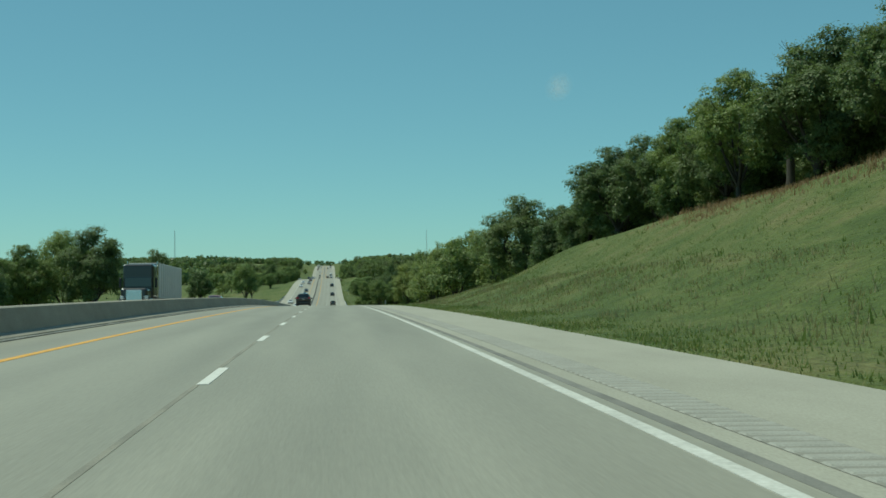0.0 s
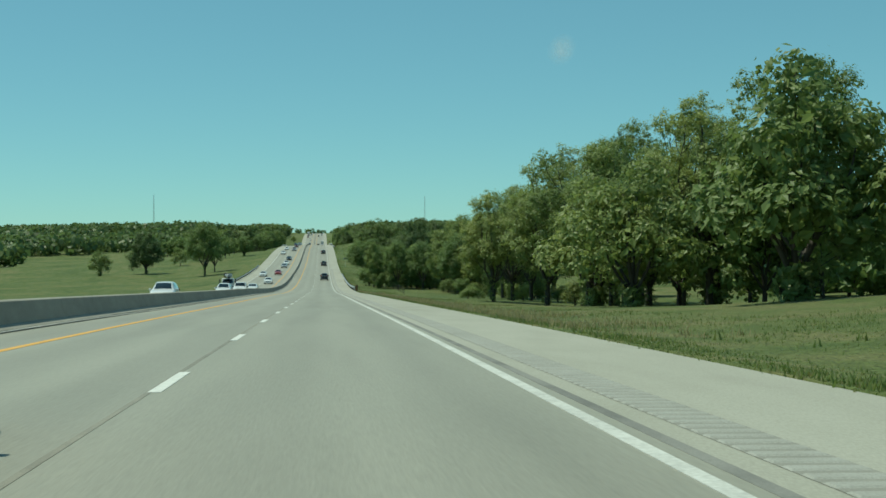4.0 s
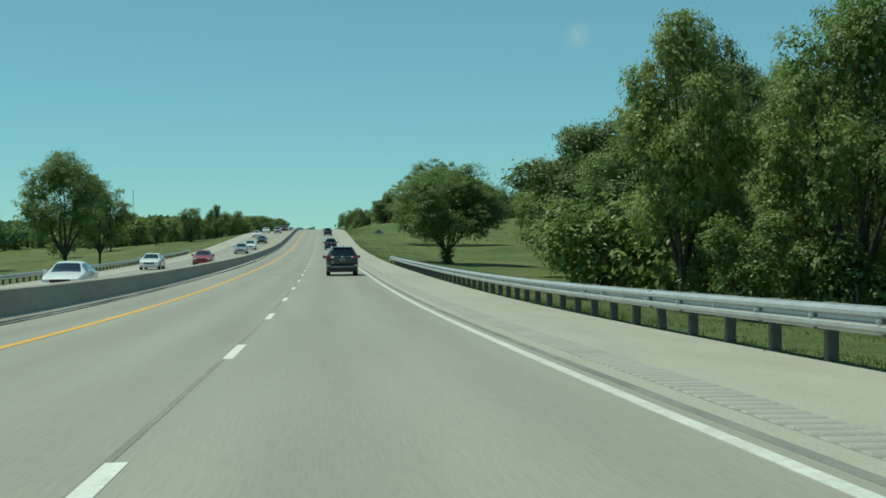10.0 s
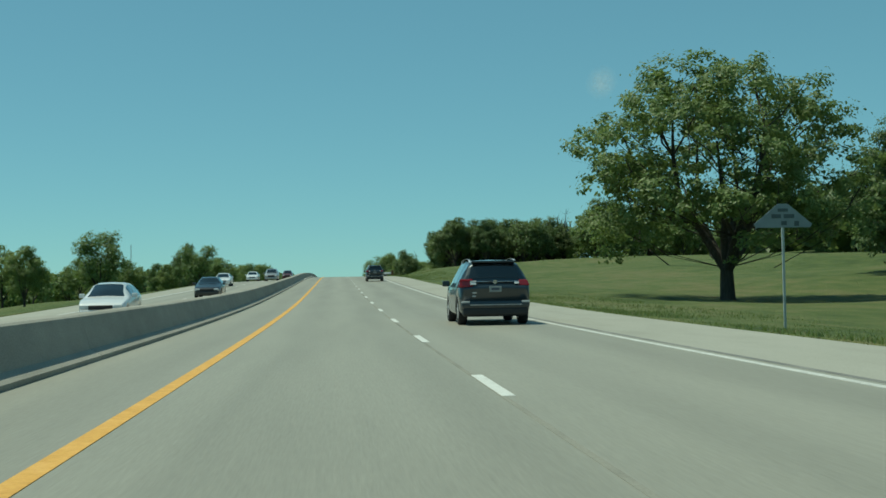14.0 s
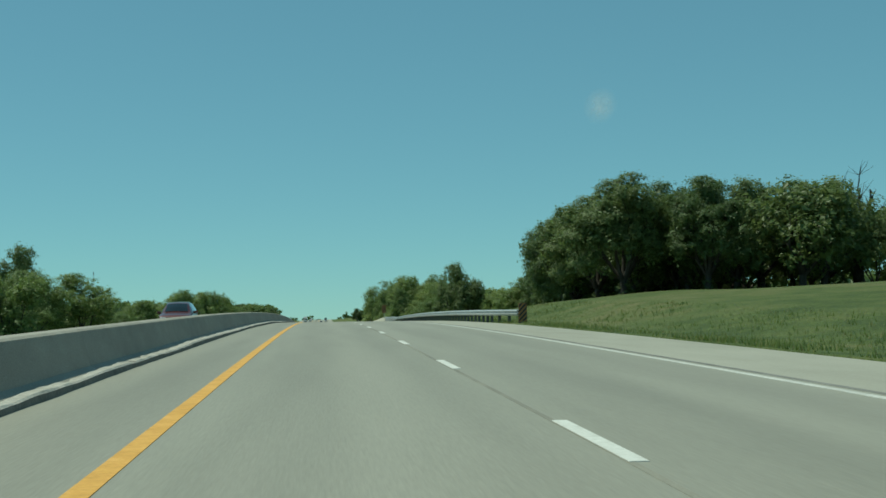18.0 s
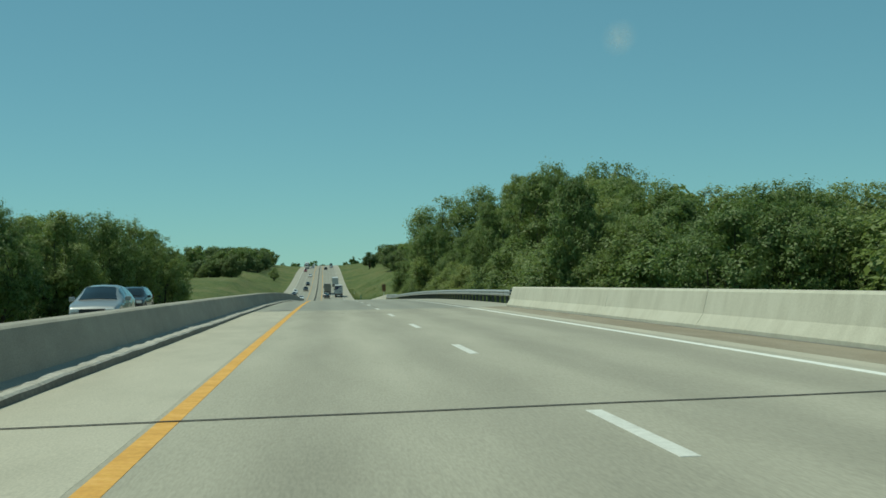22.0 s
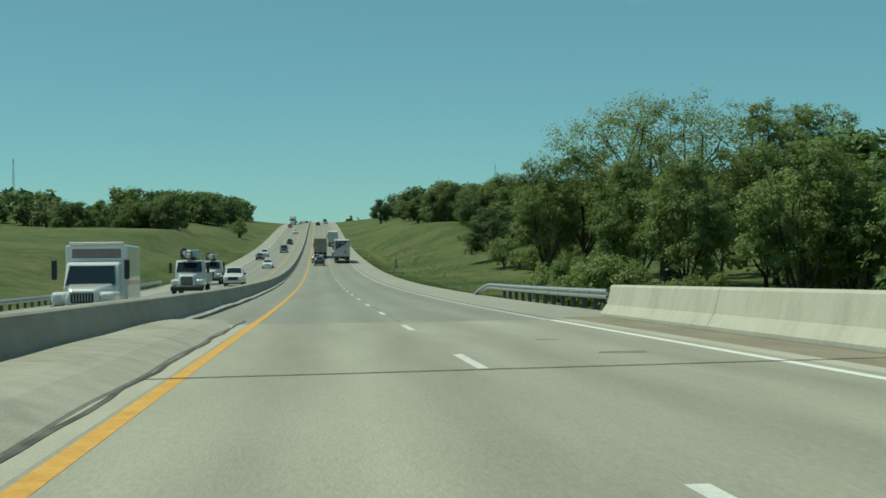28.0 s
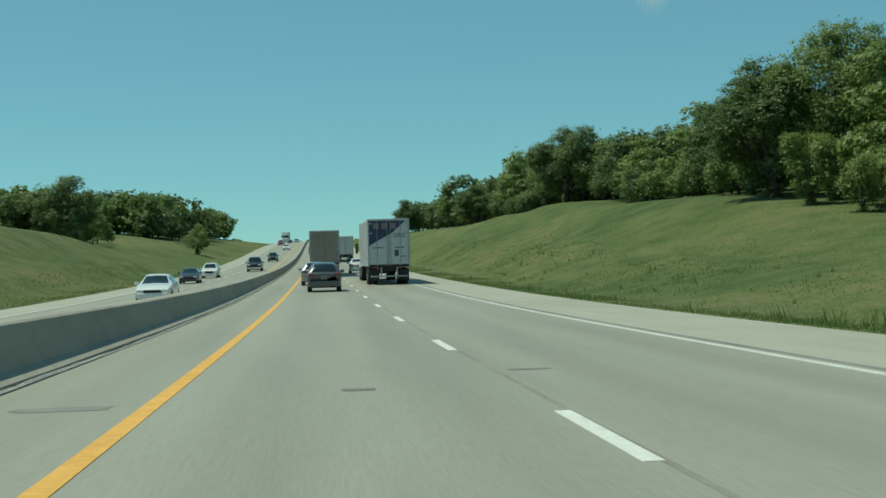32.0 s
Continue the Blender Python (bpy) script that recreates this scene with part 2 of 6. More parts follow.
# ---- ground ----
# heights beside the road over its edge, at the distances D_SIDE out from the edge of the shoulder
D_SIDE = [0, 3, 9, 18, 30, 60, 130]
RIGHT = [
    (-116, 0, 0.1, 2.0, 6.3, 9.4, 12, 13), (58, 0, 0.1, 2.2, 6.5, 9.4, 12, 13), (116, 0, 0.0, 1.7, 5.7, 8.3, 11, 12),
    (159, 0, -0.2, 0.9, 3.4, 5.4, 8, 9), (198, 0, -0.3, 0.0, 0.8, 1.6, 3, 4), (261, 0, -0.35, -0.6, -0.9, -1.2, -1.5, 0),
    (444, 0, -0.4, -0.8, -0.9, -0.6, 1.5, 4), (598, 0, -0.2, -0.6, -1.0, -0.8, 2.0, 6), (714, 0, -0.2, 0.2, 0.8, 1.2, 2, 4),
    (791, 0, 0.0, 1.3, 2.0, 2.4, 3, 4), (826, 0, 0.0, 1.1, 1.7, 2.1, 2.6, 4),
    (846, -0.2, -0.4, 0.3, 0.9, 1.0, 1.0, 2)]
RIGHT2 = [
    (866, -0.5, -1.6, -2.4, -2.4, -2.4, -2, 0), (897, -0.8, -2.5, -4.5, -5.0, -5, -4, 0),
    (965, -0.3, -1.5, -3.4, -4.2, -4, -3, 1), (1090, -0.8, -2.5, -4.0, -4.5, -4, -2, 2), (1144, 0, -0.8, -1.6, -2.0, -1.6, 0, 4),
    (1206, 0, -0.3, -0.2, 0.2, 0.6, 3, 6), (1274, 0, -0.2, 0.9, 2.6, 3.2, 5, 8), (1322, 0, 0.0, 2.2, 5.7, 6.4, 7.2, 9),
    (1380, 0, 0.1, 2.9, 6.9, 7.6, 8, 9.5), (1505, 0, 0.1, 1.8, 4.6, 6.2, 7.2, 9), (1640, 0, 0.0, 0.8, 2.0, 3.5, 5, 6), (2026, 0, 0, 0, 0.5, 1, 2, 3)]
LEFT = [
    (-116, 0, 0, 0.2, 0.2, 0, 0, 0), (145, 0, -0.2, -0.4, -0.8, -1.2, -2, -3), (290, 0, -0.5, -1.4, -2.4, -3, -4, -5), (434, 0, -0.5, -1.4, -2.0, -2.4, -3.2, -4),
    (579, 0, -0.6, -1.8, -2.7, -3.4, -4.4, -6), (695, 0, -0.4, -1.2, -2.0, -3, -5, -7), (830, 0, -0.8, -2.2, -3.2, -4, -6, -10), (897, -0.8, -2.5, -4.5, -5.5, -6, -7, -10)]
LEFT2 = [
    (1090, -0.8, -2.5, -4.0, -4.5, -4, -3, -2), (1187, 0, -0.6, -0.6, 0.6, 1.8, 3, 3), (1264, 0, -0.2, 1.4, 4.1, 5.4, 5.6, 4), (1370, 0, 0, 2.4, 6.5, 7.0, 6.4, 5),
    (1467, 0, 0, 1.2, 3.2, 4.2, 5, 5), (1544, 0, 0, 1.4, 3.6, 5.5, 7, 8), (1660, 0, 0, 0.8, 2.0, 3.5, 5, 6), (2026, 0, 0, 0, 0.5, 1, 2, 3)]
X_RIGHT, X_LEFT = 7.1, -19.2


def side_height(rows, s, d):
    t = np.array(rows, float)
    s = np.clip(s, t[0, 0], t[-1, 0])
    i = np.clip(np.searchsorted(t[:, 0], s) - 1, 0, len(t) - 2)
    w = (s - t[i, 0]) / (t[i + 1, 0] - t[i, 0])
    w = w * w * (3 - 2 * w)
    j = np.clip(np.searchsorted(D_SIDE, d) - 1, 0, len(D_SIDE) - 2)
    ds = np.array(D_SIDE, float)
    v = np.clip((d - ds[j]) / (ds[j + 1] - ds[j]), 0, 1)
    v = 0.5 * v + 0.5 * v * v * (3 - 2 * v)
    a = t[i, j + 1] * (1 - v) + t[i, j + 2] * v
    b = t[i + 1, j + 1] * (1 - v) + t[i + 1, j + 2] * v
    return a * (1 - w) + b * w


def wavy(x, s, size, seed=0.0):
    return (np.sin(x / size + 1.3 * np.sin(s / size * 0.7 + seed)) + np.sin(s / size * 1.1 + seed * 2 + 0.8 * np.sin(x / size * 0.9))) * 0.5


def ground_z(x, s):
    """Height of the ground sheet at (x, s)."""
    x, s = np.atleast_1d(np.asarray(x, float)), np.atleast_1d(np.asarray(s, float))
    dr, dl = np.maximum(x - X_RIGHT, 0), np.maximum(X_LEFT - x, 0)
    r = side_height(RIGHT + RIGHT2, s, dr)
    l = side_height(LEFT + LEFT2, s, dl)
    d = np.maximum(dr, dl)
    side = np.where(x > X_RIGHT, r, l - 0.55)
    side = np.where((x <= X_RIGHT) & (x >= X_LEFT), -0.9, side)
    side = side + np.where(d > 2, np.clip((d - 2) / 20, 0, 1) * 0.35 * wavy(x, s, 7.0), 0)
    near = zr(np.clip(s, -60, 2080)) + side
    far = -9 + 5 * wavy(x, s, 210, 1.7) + 0.004 * np.hypot(x, s - 900)
    w = np.clip((d - 110) / 260, 0, 1)
    w = w * w * (3 - 2 * w)
    return near * (1 - w) + far * w


def build_ground():
    xs = np.concatenate([-np.geomspace(4200, 110, 26), -np.arange(105, 43, -5), -np.arange(42, 19.2, -1.5), [X_LEFT - 0.05, X_LEFT + 0.2, -12, -2, X_RIGHT - 0.2, X_RIGHT + 0.05],
                         np.arange(8, 45, 1.5), np.arange(48, 110, 5), np.geomspace(112, 4200, 26)])
    ss = np.concatenate([-np.geomspace(2500, 130, 12), np.arange(-120, 2100, 5.0), np.geomspace(2110, 4700, 24)])
    g = np.stack(np.meshgrid(xs, ss), -1).reshape(-1, 2)
    z = ground_z(g[:, 0], g[:, 1])
    nx, ns = len(xs), len(ss)
    a = (np.arange(ns - 1)[:, None] * nx + np.arange(nx - 1)[None]).ravel()
    f = np.stack([a, a + 1, a + nx + 1, a + nx], 1)
    ob = new("ground", mesh_np("ground", np.column_stack([g, z]), f, M_GRASS, True))
    tagged(ob, "green roadside grass with yellowish dry patches on rolling ground", "ground", kind="structure")


build_ground()

# ---- road ----
S0, S1 = -90.0, 2080.0
BRIDGES = [(847.0, 915.0), (1029.0, 1108.0)]
road = thing("road", Matrix(), "grey concrete motorway with two roadways over rolling hills", "road", kind="structure")


def lane_runs():
    cuts = [S0] + [c for b in BRIDGES for c in b] + [S1]
    return [(cuts[i], cuts[i + 1]) for i in range(0, len(cuts), 2)]


for a, b in lane_runs():
    swept("carriageway", a, b, 6, [(-5.9, 0), (4.05, 0), (4.05, -0.4), (-5.9, -0.4)], M_LANE, road)
    swept("shoulder", a, b, 6, [(4.055, 0), (X_RIGHT, -0.02), (X_RIGHT + 0.15, -0.5), (4.055, -0.5)], M_SHOULDER, road)
for a, b in BRIDGES:
    swept("bridge_deck", a + 0.04, b - 0.04, 6, [(-3.70, 0.003), (4.20, 0.003), (4.20, -0.9), (-3.70, -0.9)], M_DECK_LANE, road)
    for x0, x1 in ((-5.9, -3.702), (4.202, 6.2)):
        swept("deck_margin", a + 0.04, b - 0.04, 6, [(x0, 0.003), (x1, 0.003), (x1, -0.9), (x0, -0.9)], M_DECK, road)
swept("opposite_carriageway", S0, S1, 6, [(-16.1, -0.5), (-6.1, -0.15), (-6.1, -0.6), (-16.1, -0.9)], M_LANE, road)
swept("opposite_shoulder", S0, S1, 6, [(X_LEFT, -0.61), (-16.105, -0.5), (-16.105, -0.9), (X_LEFT - 0.15, -1.1)], M_SHOULDER, road)

# ---- lines on the road ----
PERIOD, DASH = 11.765, 2.95
marks = thing("lane_markings", Matrix(), "worn white and yellow painted lines on the concrete road", "road marking", kind="structure")


def line(name, x, s0, s1, w, mat, lift=0.004, drop=0.0):
    return swept(name, s0, s1, 6, [(x - w / 2, drop + lift), (x + w / 2, drop + lift), (x + w / 2, drop - 0.01), (x - w / 2, drop - 0.01)], mat, marks)


def opp_drop(x):
    return -0.15 - (-6.1 - x) * 0.035


for a, b in lane_runs():
    line("edge_line", 3.82, a, b, 0.135, M_EDGE, 0.006)
for a, b in BRIDGES:
    line("edge_line", 3.88, a + 0.05, b - 0.05, 0.15, M_BRIGHT, 0.008)
line("yellow_line", -3.565, S0, S1, 0.175, M_YELLOW, 0.006)
line("yellow_line", -8.4, S0, S1, 0.15, M_YELLOW, 0.010, opp_drop(-8.4))
line("edge_line", -15.75, S0, S1, 0.15, M_WHITE, 0.010, opp_drop(-15.75))
for a, b in lane_runs():
    line("lane_seam", -0.06 if a < 800 else 0.07, a, b, 0.06, M_FAINT, 0.003)
    line("edge_seam", 4.08, a, b, 0.12, M_SEAM, 0.003)
bm = bmesh.new()
box(bm, -0.07, 0.07, -DASH, 0, -0.01, 0.007, 0.003)
dash_mesh = bm_mesh("dash", bm, M_WHITE)
for k in range(-6, 176):
    s = k * PERIOD
    part("lane_dash", dash_mesh, None, marks, m=on_road(0, s))
    s2 = s + 5.1
    part("lane_dash", dash_mesh, None, marks, m=on_road(-12.1, s2, opp_drop(-12.1) + 0.006))

# ---- median barrier ----
BAR = [(-5.42, -0.05), (-5.42, 0.07), (-5.60, 0.17), (-5.74, 0.69), (-5.78, 0.72), (-6.10, 0.72), (-6.14, 0.69), (-6.28, 0.17), (-6.48, 0.02), (-6.48, -0.25)]
barrier = thing("median_barrier", Matrix(), "long grey cast concrete median barrier with sloping faces", "barrier", kind="structure")
CELL = 12.0
bm = bmesh.new()
n = len(BAR)
ends = []
for y in (0.012, CELL / 3, CELL * 2 / 3, CELL - 0.012):
    ends.append([bm.verts.new((x + (0.012 * math.sin(y * 1.7 + x) if 0 < z < 0.7 else 0), y, z)) for x, z in BAR])
for a, b in zip(ends, ends[1:]):
    for j in range(n):
        bm.faces.new((a[j], a[(j + 1) % n], b[(j + 1) % n], b[j]))
bm.faces.new(ends[0][::-1])
bm.faces.new(ends[-1])
bmesh.ops.recalc_face_normals(bm, faces=bm.faces)
bar_mesh = bm_mesh("barrier_segment", bm, M_BARRIER)
s = S0
while s < S1 - CELL:
    part("barrier_segment", bar_mesh, None, barrier, m=Matrix.Translation((0, s, zf(s))) @ Euler((math.atan((zf(s + CELL) - zf(s)) / CELL), 0, 0)).to_matrix().to_4x4())
    s += CELL
# worn ledge along the foot of the barrier: crumbled on top, a grimy step in front with its shade painted in, cast in
# lengths
s = S0
walk_w, walk_h = 0.12, 0.12
while s < S1 - 40:
    ln = min(rng.uniform(9, 16), S1 - 30 - s)
    step = 0.45 if 480 < s < 1260 else 1.6
    m = max(3, int(ln / step))
    top, front, fs, ff = [], [], [], []
    for i in range(m + 1):
        y = s + ln * i / m
        walk_w = float(np.clip(walk_w + rng.normal(0, 0.006), 0.09, 0.15))
        walk_h = float(np.clip(walk_h + rng.normal(0, 0.006), 0.10, 0.14))
        k = np.interp(y, [470, 490, 538, 546, 698, 706, 925, 945, 1105, 1112, 1200, 1215], [0.5, 0.9, 1.0, 0.05, 0.05, 1, 1, 0.75, 0.6, 1.0, 0.9, 0.4])
        z0, h = zf(y), walk_h * k
        out = -5.42 + k * walk_w
        for x, z in ((-5.68, h + 0.05 + abs(rng.normal(0, 0.035))), (-5.55, h + rng.normal(0, 0.010)), (out - 0.03, h - 0.01 + rng.normal(0, 0.004)), (out, h - 0.035)):
            top.append((x, y, z0 + z))
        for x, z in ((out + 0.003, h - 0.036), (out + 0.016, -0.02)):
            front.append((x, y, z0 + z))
    for i in range(m):
        for j in range(3):
            fs.append((4 * i + j, 4 * i + j + 1, 4 * i + j + 5, 4 * i + j + 4))
        ff.append((2 * i, 2 * i + 1, 2 * i + 3, 2 * i + 2))
    ledge = part("barrier_footing", mesh_np("barrier_footing", top, fs, M_LEDGE), None, barrier)
    part("footing_face", mesh_np("footing_face", front, ff, M_GRIME_SHADE), None, ledge)
    s += ln + rng.choice([0.02, 0.03, 0.05])

# ---- trees ----
def leaf_material(name, stops):
    m, t, b = material(name, 0.5)
    N, L = t.nodes, t.links
    geo, info = N.new("ShaderNodeNewGeometry"), N.new("ShaderNodeObjectInfo")
    rp = N.new("ShaderNodeValToRGB")
    e = rp.color_ramp.elements
    while len(e) < len(stops):
        e.new(0.5)
    for el, (p, c) in zip(e, stops):
        el.position, el.color = p, (*c, 1)
    L.new(geo.outputs["Random Per Island"], rp.inputs[0])
    hs = N.new("ShaderNodeHueSaturation")
    mr = N.new("ShaderNodeMapRange")
    mr.inputs[3].default_value, mr.inputs[4].default_value = 0.98, 1.36
    L.new(info.outputs["Random"], mr.inputs[0])
    L.new(mr.outputs[0], hs.inputs["Value"])
    mh = N.new("ShaderNodeMapRange")
    mh.inputs[3].default_value, mh.inputs[4].default_value = 0.515, 0.485
    L.new(info.outputs["Random"], mh.inputs[0])
    L.new(mh.outputs[0], hs.inputs["Hue"])
    L.new(rp.outputs[0], hs.inputs["Color"])
    L.new(hs.outputs[0], b.inputs["Base Color"])
    tr = N.new("ShaderNodeBsdfTranslucent")
    L.new(hs.outputs[0], tr.inputs[0])
    mix = N.new("ShaderNodeMixShader")
    mix.inputs[0].default_value = 0.45
    L.new(b.outputs[0], mix.inputs[1])
    L.new(tr.outputs[0], mix.inputs[2])
    L.new(mix.outputs[0], N["Material Output"].inputs[0])
    b.inputs["Specular IOR Level"].default_value = 0.5
    return m


LEAF_DARK = leaf_material("oak_leaves", [(0.0, (0.090, 0.126, 0.040)), (0.5, (0.118, 0.168, 0.054)), (0.9, (0.148, 0.204, 0.068)), (1.0, (0.18, 0.225, 0.085))])
LEAF_MID = leaf_material("elm_leaves", [(0.0, (0.122, 0.170, 0.044)), (0.5, (0.174, 0.236, 0.064)), (0.9, (0.216, 0.280, 0.086)), (1.0, (0.26, 0.31, 0.13))])
LEAF_LIGHT = leaf_material("young_leaves", [(0.0, (0.150, 0.196, 0.052)), (0.5, (0.205, 0.258, 0.074)), (0.9, (0.250, 0.300, 0.098)), (1.0, (0.29, 0.33, 0.14))])
M_BARK = mottled("bark", [(0.3, (0.035, 0.03, 0.024)), (0.5, (0.065, 0.056, 0.045)), (0.7, (0.11, 0.10, 0.085))], (2, 9), stretch=(1, 1, 0.25), bump=0.7, bump_scale=14, grain=0.4)


def tube(vs, fs, pts, rads, n=6):
    base = len(vs)
    for p, r in zip(pts, rads):
        for k in range(n):
            a = 2 * math.pi * k / n
            vs.append((p[0] + r * math.cos(a), p[1] + r * math.sin(a), p[2]))
    for i in range(len(pts) - 1):
        for k in range(n):
            q = (k + 1) % n
            fs.append((base + i * n + k, base + i * n + q, base + (i + 1) * n + q, base + (i + 1) * n + k))


def tree_meshes(seed, height, width, crown0, lobes, leaves, size, mat, sparse=0.0, bare=False, tuft=34, ivy=0):
    """Forking trunk with limbs, and a crown of separate leaves gathered in rounded clumps, at the origin."""
    r = np.random.default_rng(seed)
    vs, fs = [], []
    cz = crown0 + (height - crown0) * 0.47
    up, low = height - cz, cz - crown0
    wob = r.uniform(0, 6.283, 6)

    def reach(u):
        """Uneven outline: how far the crown goes in a direction, as a share of its breadth."""
        az, el = math.atan2(u[1], u[0]), math.asin(max(-1, min(1, u[2])))
        amp = 0.45 if width > 13.5 else 1.0
        return 1 + amp * (0.13 * math.sin(2 * az + wob[0]) + 0.10 * math.sin(3 * az + 2 * el + wob[1]) + 0.10 * math.sin(4 * el + 2 * az + wob[2]))

    k = (lobes / 16) ** -0.33
    cs = []
    tries = 0
    while len(cs) < lobes and tries < 6000:
        tries += 1
        u = r.normal(0, 1, 3)
        u /= np.linalg.norm(u)
        if u[2] < -0.75:
            continue
        rad = width * r.uniform(0.135, 0.215) * k
        d = (0.45 + 0.55 * r.random() ** 0.45) * reach(u)
        c = np.array([u[0] * (width / 2 - rad * 0.8) * d, u[1] * (width / 2 - rad * 0.8) * d, cz + u[2] * d * ((up if u[2] > 0 else low) - rad * 0.7)])
        if all(np.linalg.norm(c - q[0]) > 0.72 * rad for q in cs):
            cs.append((c, rad))
    tr = (height * 0.014 + 0.05) * (1.5 if width > 16 else 1.6 if mat is LEAF_DARK else 1)
    fork = max(crown0 * 1.05, height * 0.14)
    lean = r.uniform(-0.3, 0.3, 2)
    zs = np.linspace(-0.4, fork, 5)
    pts = [(lean[0] * (z / height) + 0.06 * math.sin(z), lean[1] * (z / height), z) for z in zs]
    tube(vs, fs, pts, [tr * (1.6 if z < 0 else 1.15 - 0.25 * z / fork) for z in zs], 8)
    foot = np.array(pts[-1])
    few = leaves < 5000 and not bare
    nodes = [(foot, tr * 0.8)]
    mains = 4 if few else 7
    for i in range(mains):
        az = 2 * math.pi * (i + r.uniform(-0.3, 0.3)) / mains + wob[3]
        out = r.uniform(0.25, 0.62) if i else 0.08
        tip = np.array([math.cos(az) * width * 0.5 * out, math.sin(az) * width * 0.5 * out, cz + up * r.uniform(0.25, 0.6) * (1.15 - out)])
        line_ = []
        for w in np.linspace(0, 1, 5):
            bow = np.array([math.cos(az), math.sin(az), 0]) * width * 0.06 * math.sin(math.pi * w) * (1 if i else 0)
            line_.append(foot * (1 - w) + tip * w + bow + r.normal(0, 0.012 * height, 3) * (0.2 < w < 0.9))
        rd = [tr * q for q in (0.72, 0.54, 0.40, 0.27, 0.14)]
        tube(vs, fs, [foot - np.array([0, 0, 0.25])] + line_[1:], rd, 4 if few else 6)
        nodes += [(p, q) for p, q in zip(line_[1:], rd[1:])]
    for c, rad in cs:
        best = min(nodes, key=lambda n: np.linalg.norm(n[0] - c) + (2.5 * max(0, n[0][2] - c[2] + 0.1 * height)))
        p0, q = best
        mid = p0 * 0.5 + c * 0.5 + np.array([0, 0, -0.10 * np.linalg.norm(c - p0)]) + r.normal(0, 0.05 * np.linalg.norm(c - p0), 3)
        tube(vs, fs, [p0, mid, c], [min(q * 0.7, tr * 0.30), tr * 0.17, tr * 0.06], 3 if few else 5)
        for _ in range(7 if bare else 0 if few else 3):
            e = r.normal(0, 1, 3)
            e = c + e / np.linalg.norm(e) * rad * (1.2 if bare else 0.7)
            tube(vs, fs, [mid * 0.3 + c * 0.7, (mid * 0.3 + c * 0.7) * 0.4 + e * 0.6 + r.normal(0, .06, 3), e], [tr * 0.10, tr * 0.06, tr * 0.02], 4)
    if bare:
        return mesh_np("trunk", vs, fs, M_BARK, True), None
    # each clump is a rounded shell of leafy tufts, open underneath
    cen, tufts, rads, lob = [], [], [], []
    for c, rad in cs:
        n = max(8, int(tuft * (rad / (0.2 * width)) ** 2 * 30 / lobes / k))
        d = r.normal(0, 1, (n, 3))
        d /= np.linalg.norm(d, axis=1)[:, None]
        d[:, 2] = np.where((d[:, 2] < -0.35) & (r.random(n) < 0.7), -d[:, 2], d[:, 2])
        q = rad * (r.uniform(0.70, 1.04, n) + sparse * r.normal(0, 1.6, n))
        tufts.append(c + d * q[:, None] * np.array([1.08, 1.08, 0.86]))
        rads.append(rad * r.uniform(0.20, 0.40, n))
        cen.append(np.repeat(c[None], n, 0))
        lob.append(np.full(n, rad))
    if ivy:
        zi = r.uniform(0.1, crown0 + 1.0, ivy)
        ai = r.uniform(0, 6.283, ivy)
        ri = tr * 1.3 + r.uniform(0.05, 0.35, ivy) * (0.6 + 0.2 * zi)
        tufts.append(np.stack([ri * np.cos(ai), ri * np.sin(ai), zi], 1))
        rads.append(r.uniform(0.2, 0.45, ivy))
        cen.append(np.stack([ri * 0, ri * 0, zi], 1))
        lob.append(np.full(ivy, 0.4))
    tufts, rads, cen, lob = np.concatenate(tufts), np.concatenate(rads), np.concatenate(cen), np.concatenate(lob)
    pick = r.choice(len(tufts), leaves, p=rads ** 1.7 / (rads ** 1.7).sum())
    off = r.normal(0, 1, (leaves, 3)) * np.array([0.50, 0.50, 0.34])
    p = tufts[pick] + off * rads[pick][:, None]
    loose = r.random(leaves) < (0.012 if sparse else 0.004)
    p = np.where(loose[:, None], p + r.normal(0, 0.018 * width, (leaves, 3)), p)
    # a share of larger leaves fills the shaded inside of each clump
    inner = r.random(leaves) < (0.26 if sparse < 0.01 else 0.18 if sparse < 0.04 else 0.0)
    p = np.where(inner[:, None], cen[pick] + r.normal(0, 0.36, (leaves, 3)) * lob[pick][:, None], p)
    p[:, 2] *= height / np.percentile(p[:, 2], 99.7)
    kw = width / 2 / np.percentile(np.hypot(p[:, 0], p[:, 1]), 98.0)
    p[:, :2] *= kw
    cen[:, :2] *= kw
    trunk = mesh_np("trunk", np.array(vs) * np.array([kw, kw, 1]), fs, M_BARK, True)
    unit = lambda q: q / (np.linalg.norm(q, axis=1)[:, None] + 1e-6)
    nrm = unit(unit(p - cen[pick]) * 0.75 + off * 0.22 + r.normal(0, 0.30, (leaves, 3)) + np.array([0, 0, 0.42]))
    t1 = unit(np.cross(nrm, r.normal(0, 1, (leaves, 3))))
    t2 = np.cross(nrm, t1)
    sz = size * (r.uniform(0.55, 1.25, leaves) * np.where(inner, 1.6, 0.96))[:, None]
    a = p - t1 * sz * 0.75
    b = p + t2 * sz * 0.42 - t1 * sz * 0.1
    c = p + t1 * sz * 0.75 - nrm * sz * 0.2
    d = p - t2 * sz * 0.42 + t1 * sz * 0.05
    v = np.stack([a, b, c, d], 1).reshape(-1, 3)
    f = np.arange(leaves * 4).reshape(-1, 4)
    return trunk, mesh_np("crown", v, f, mat)


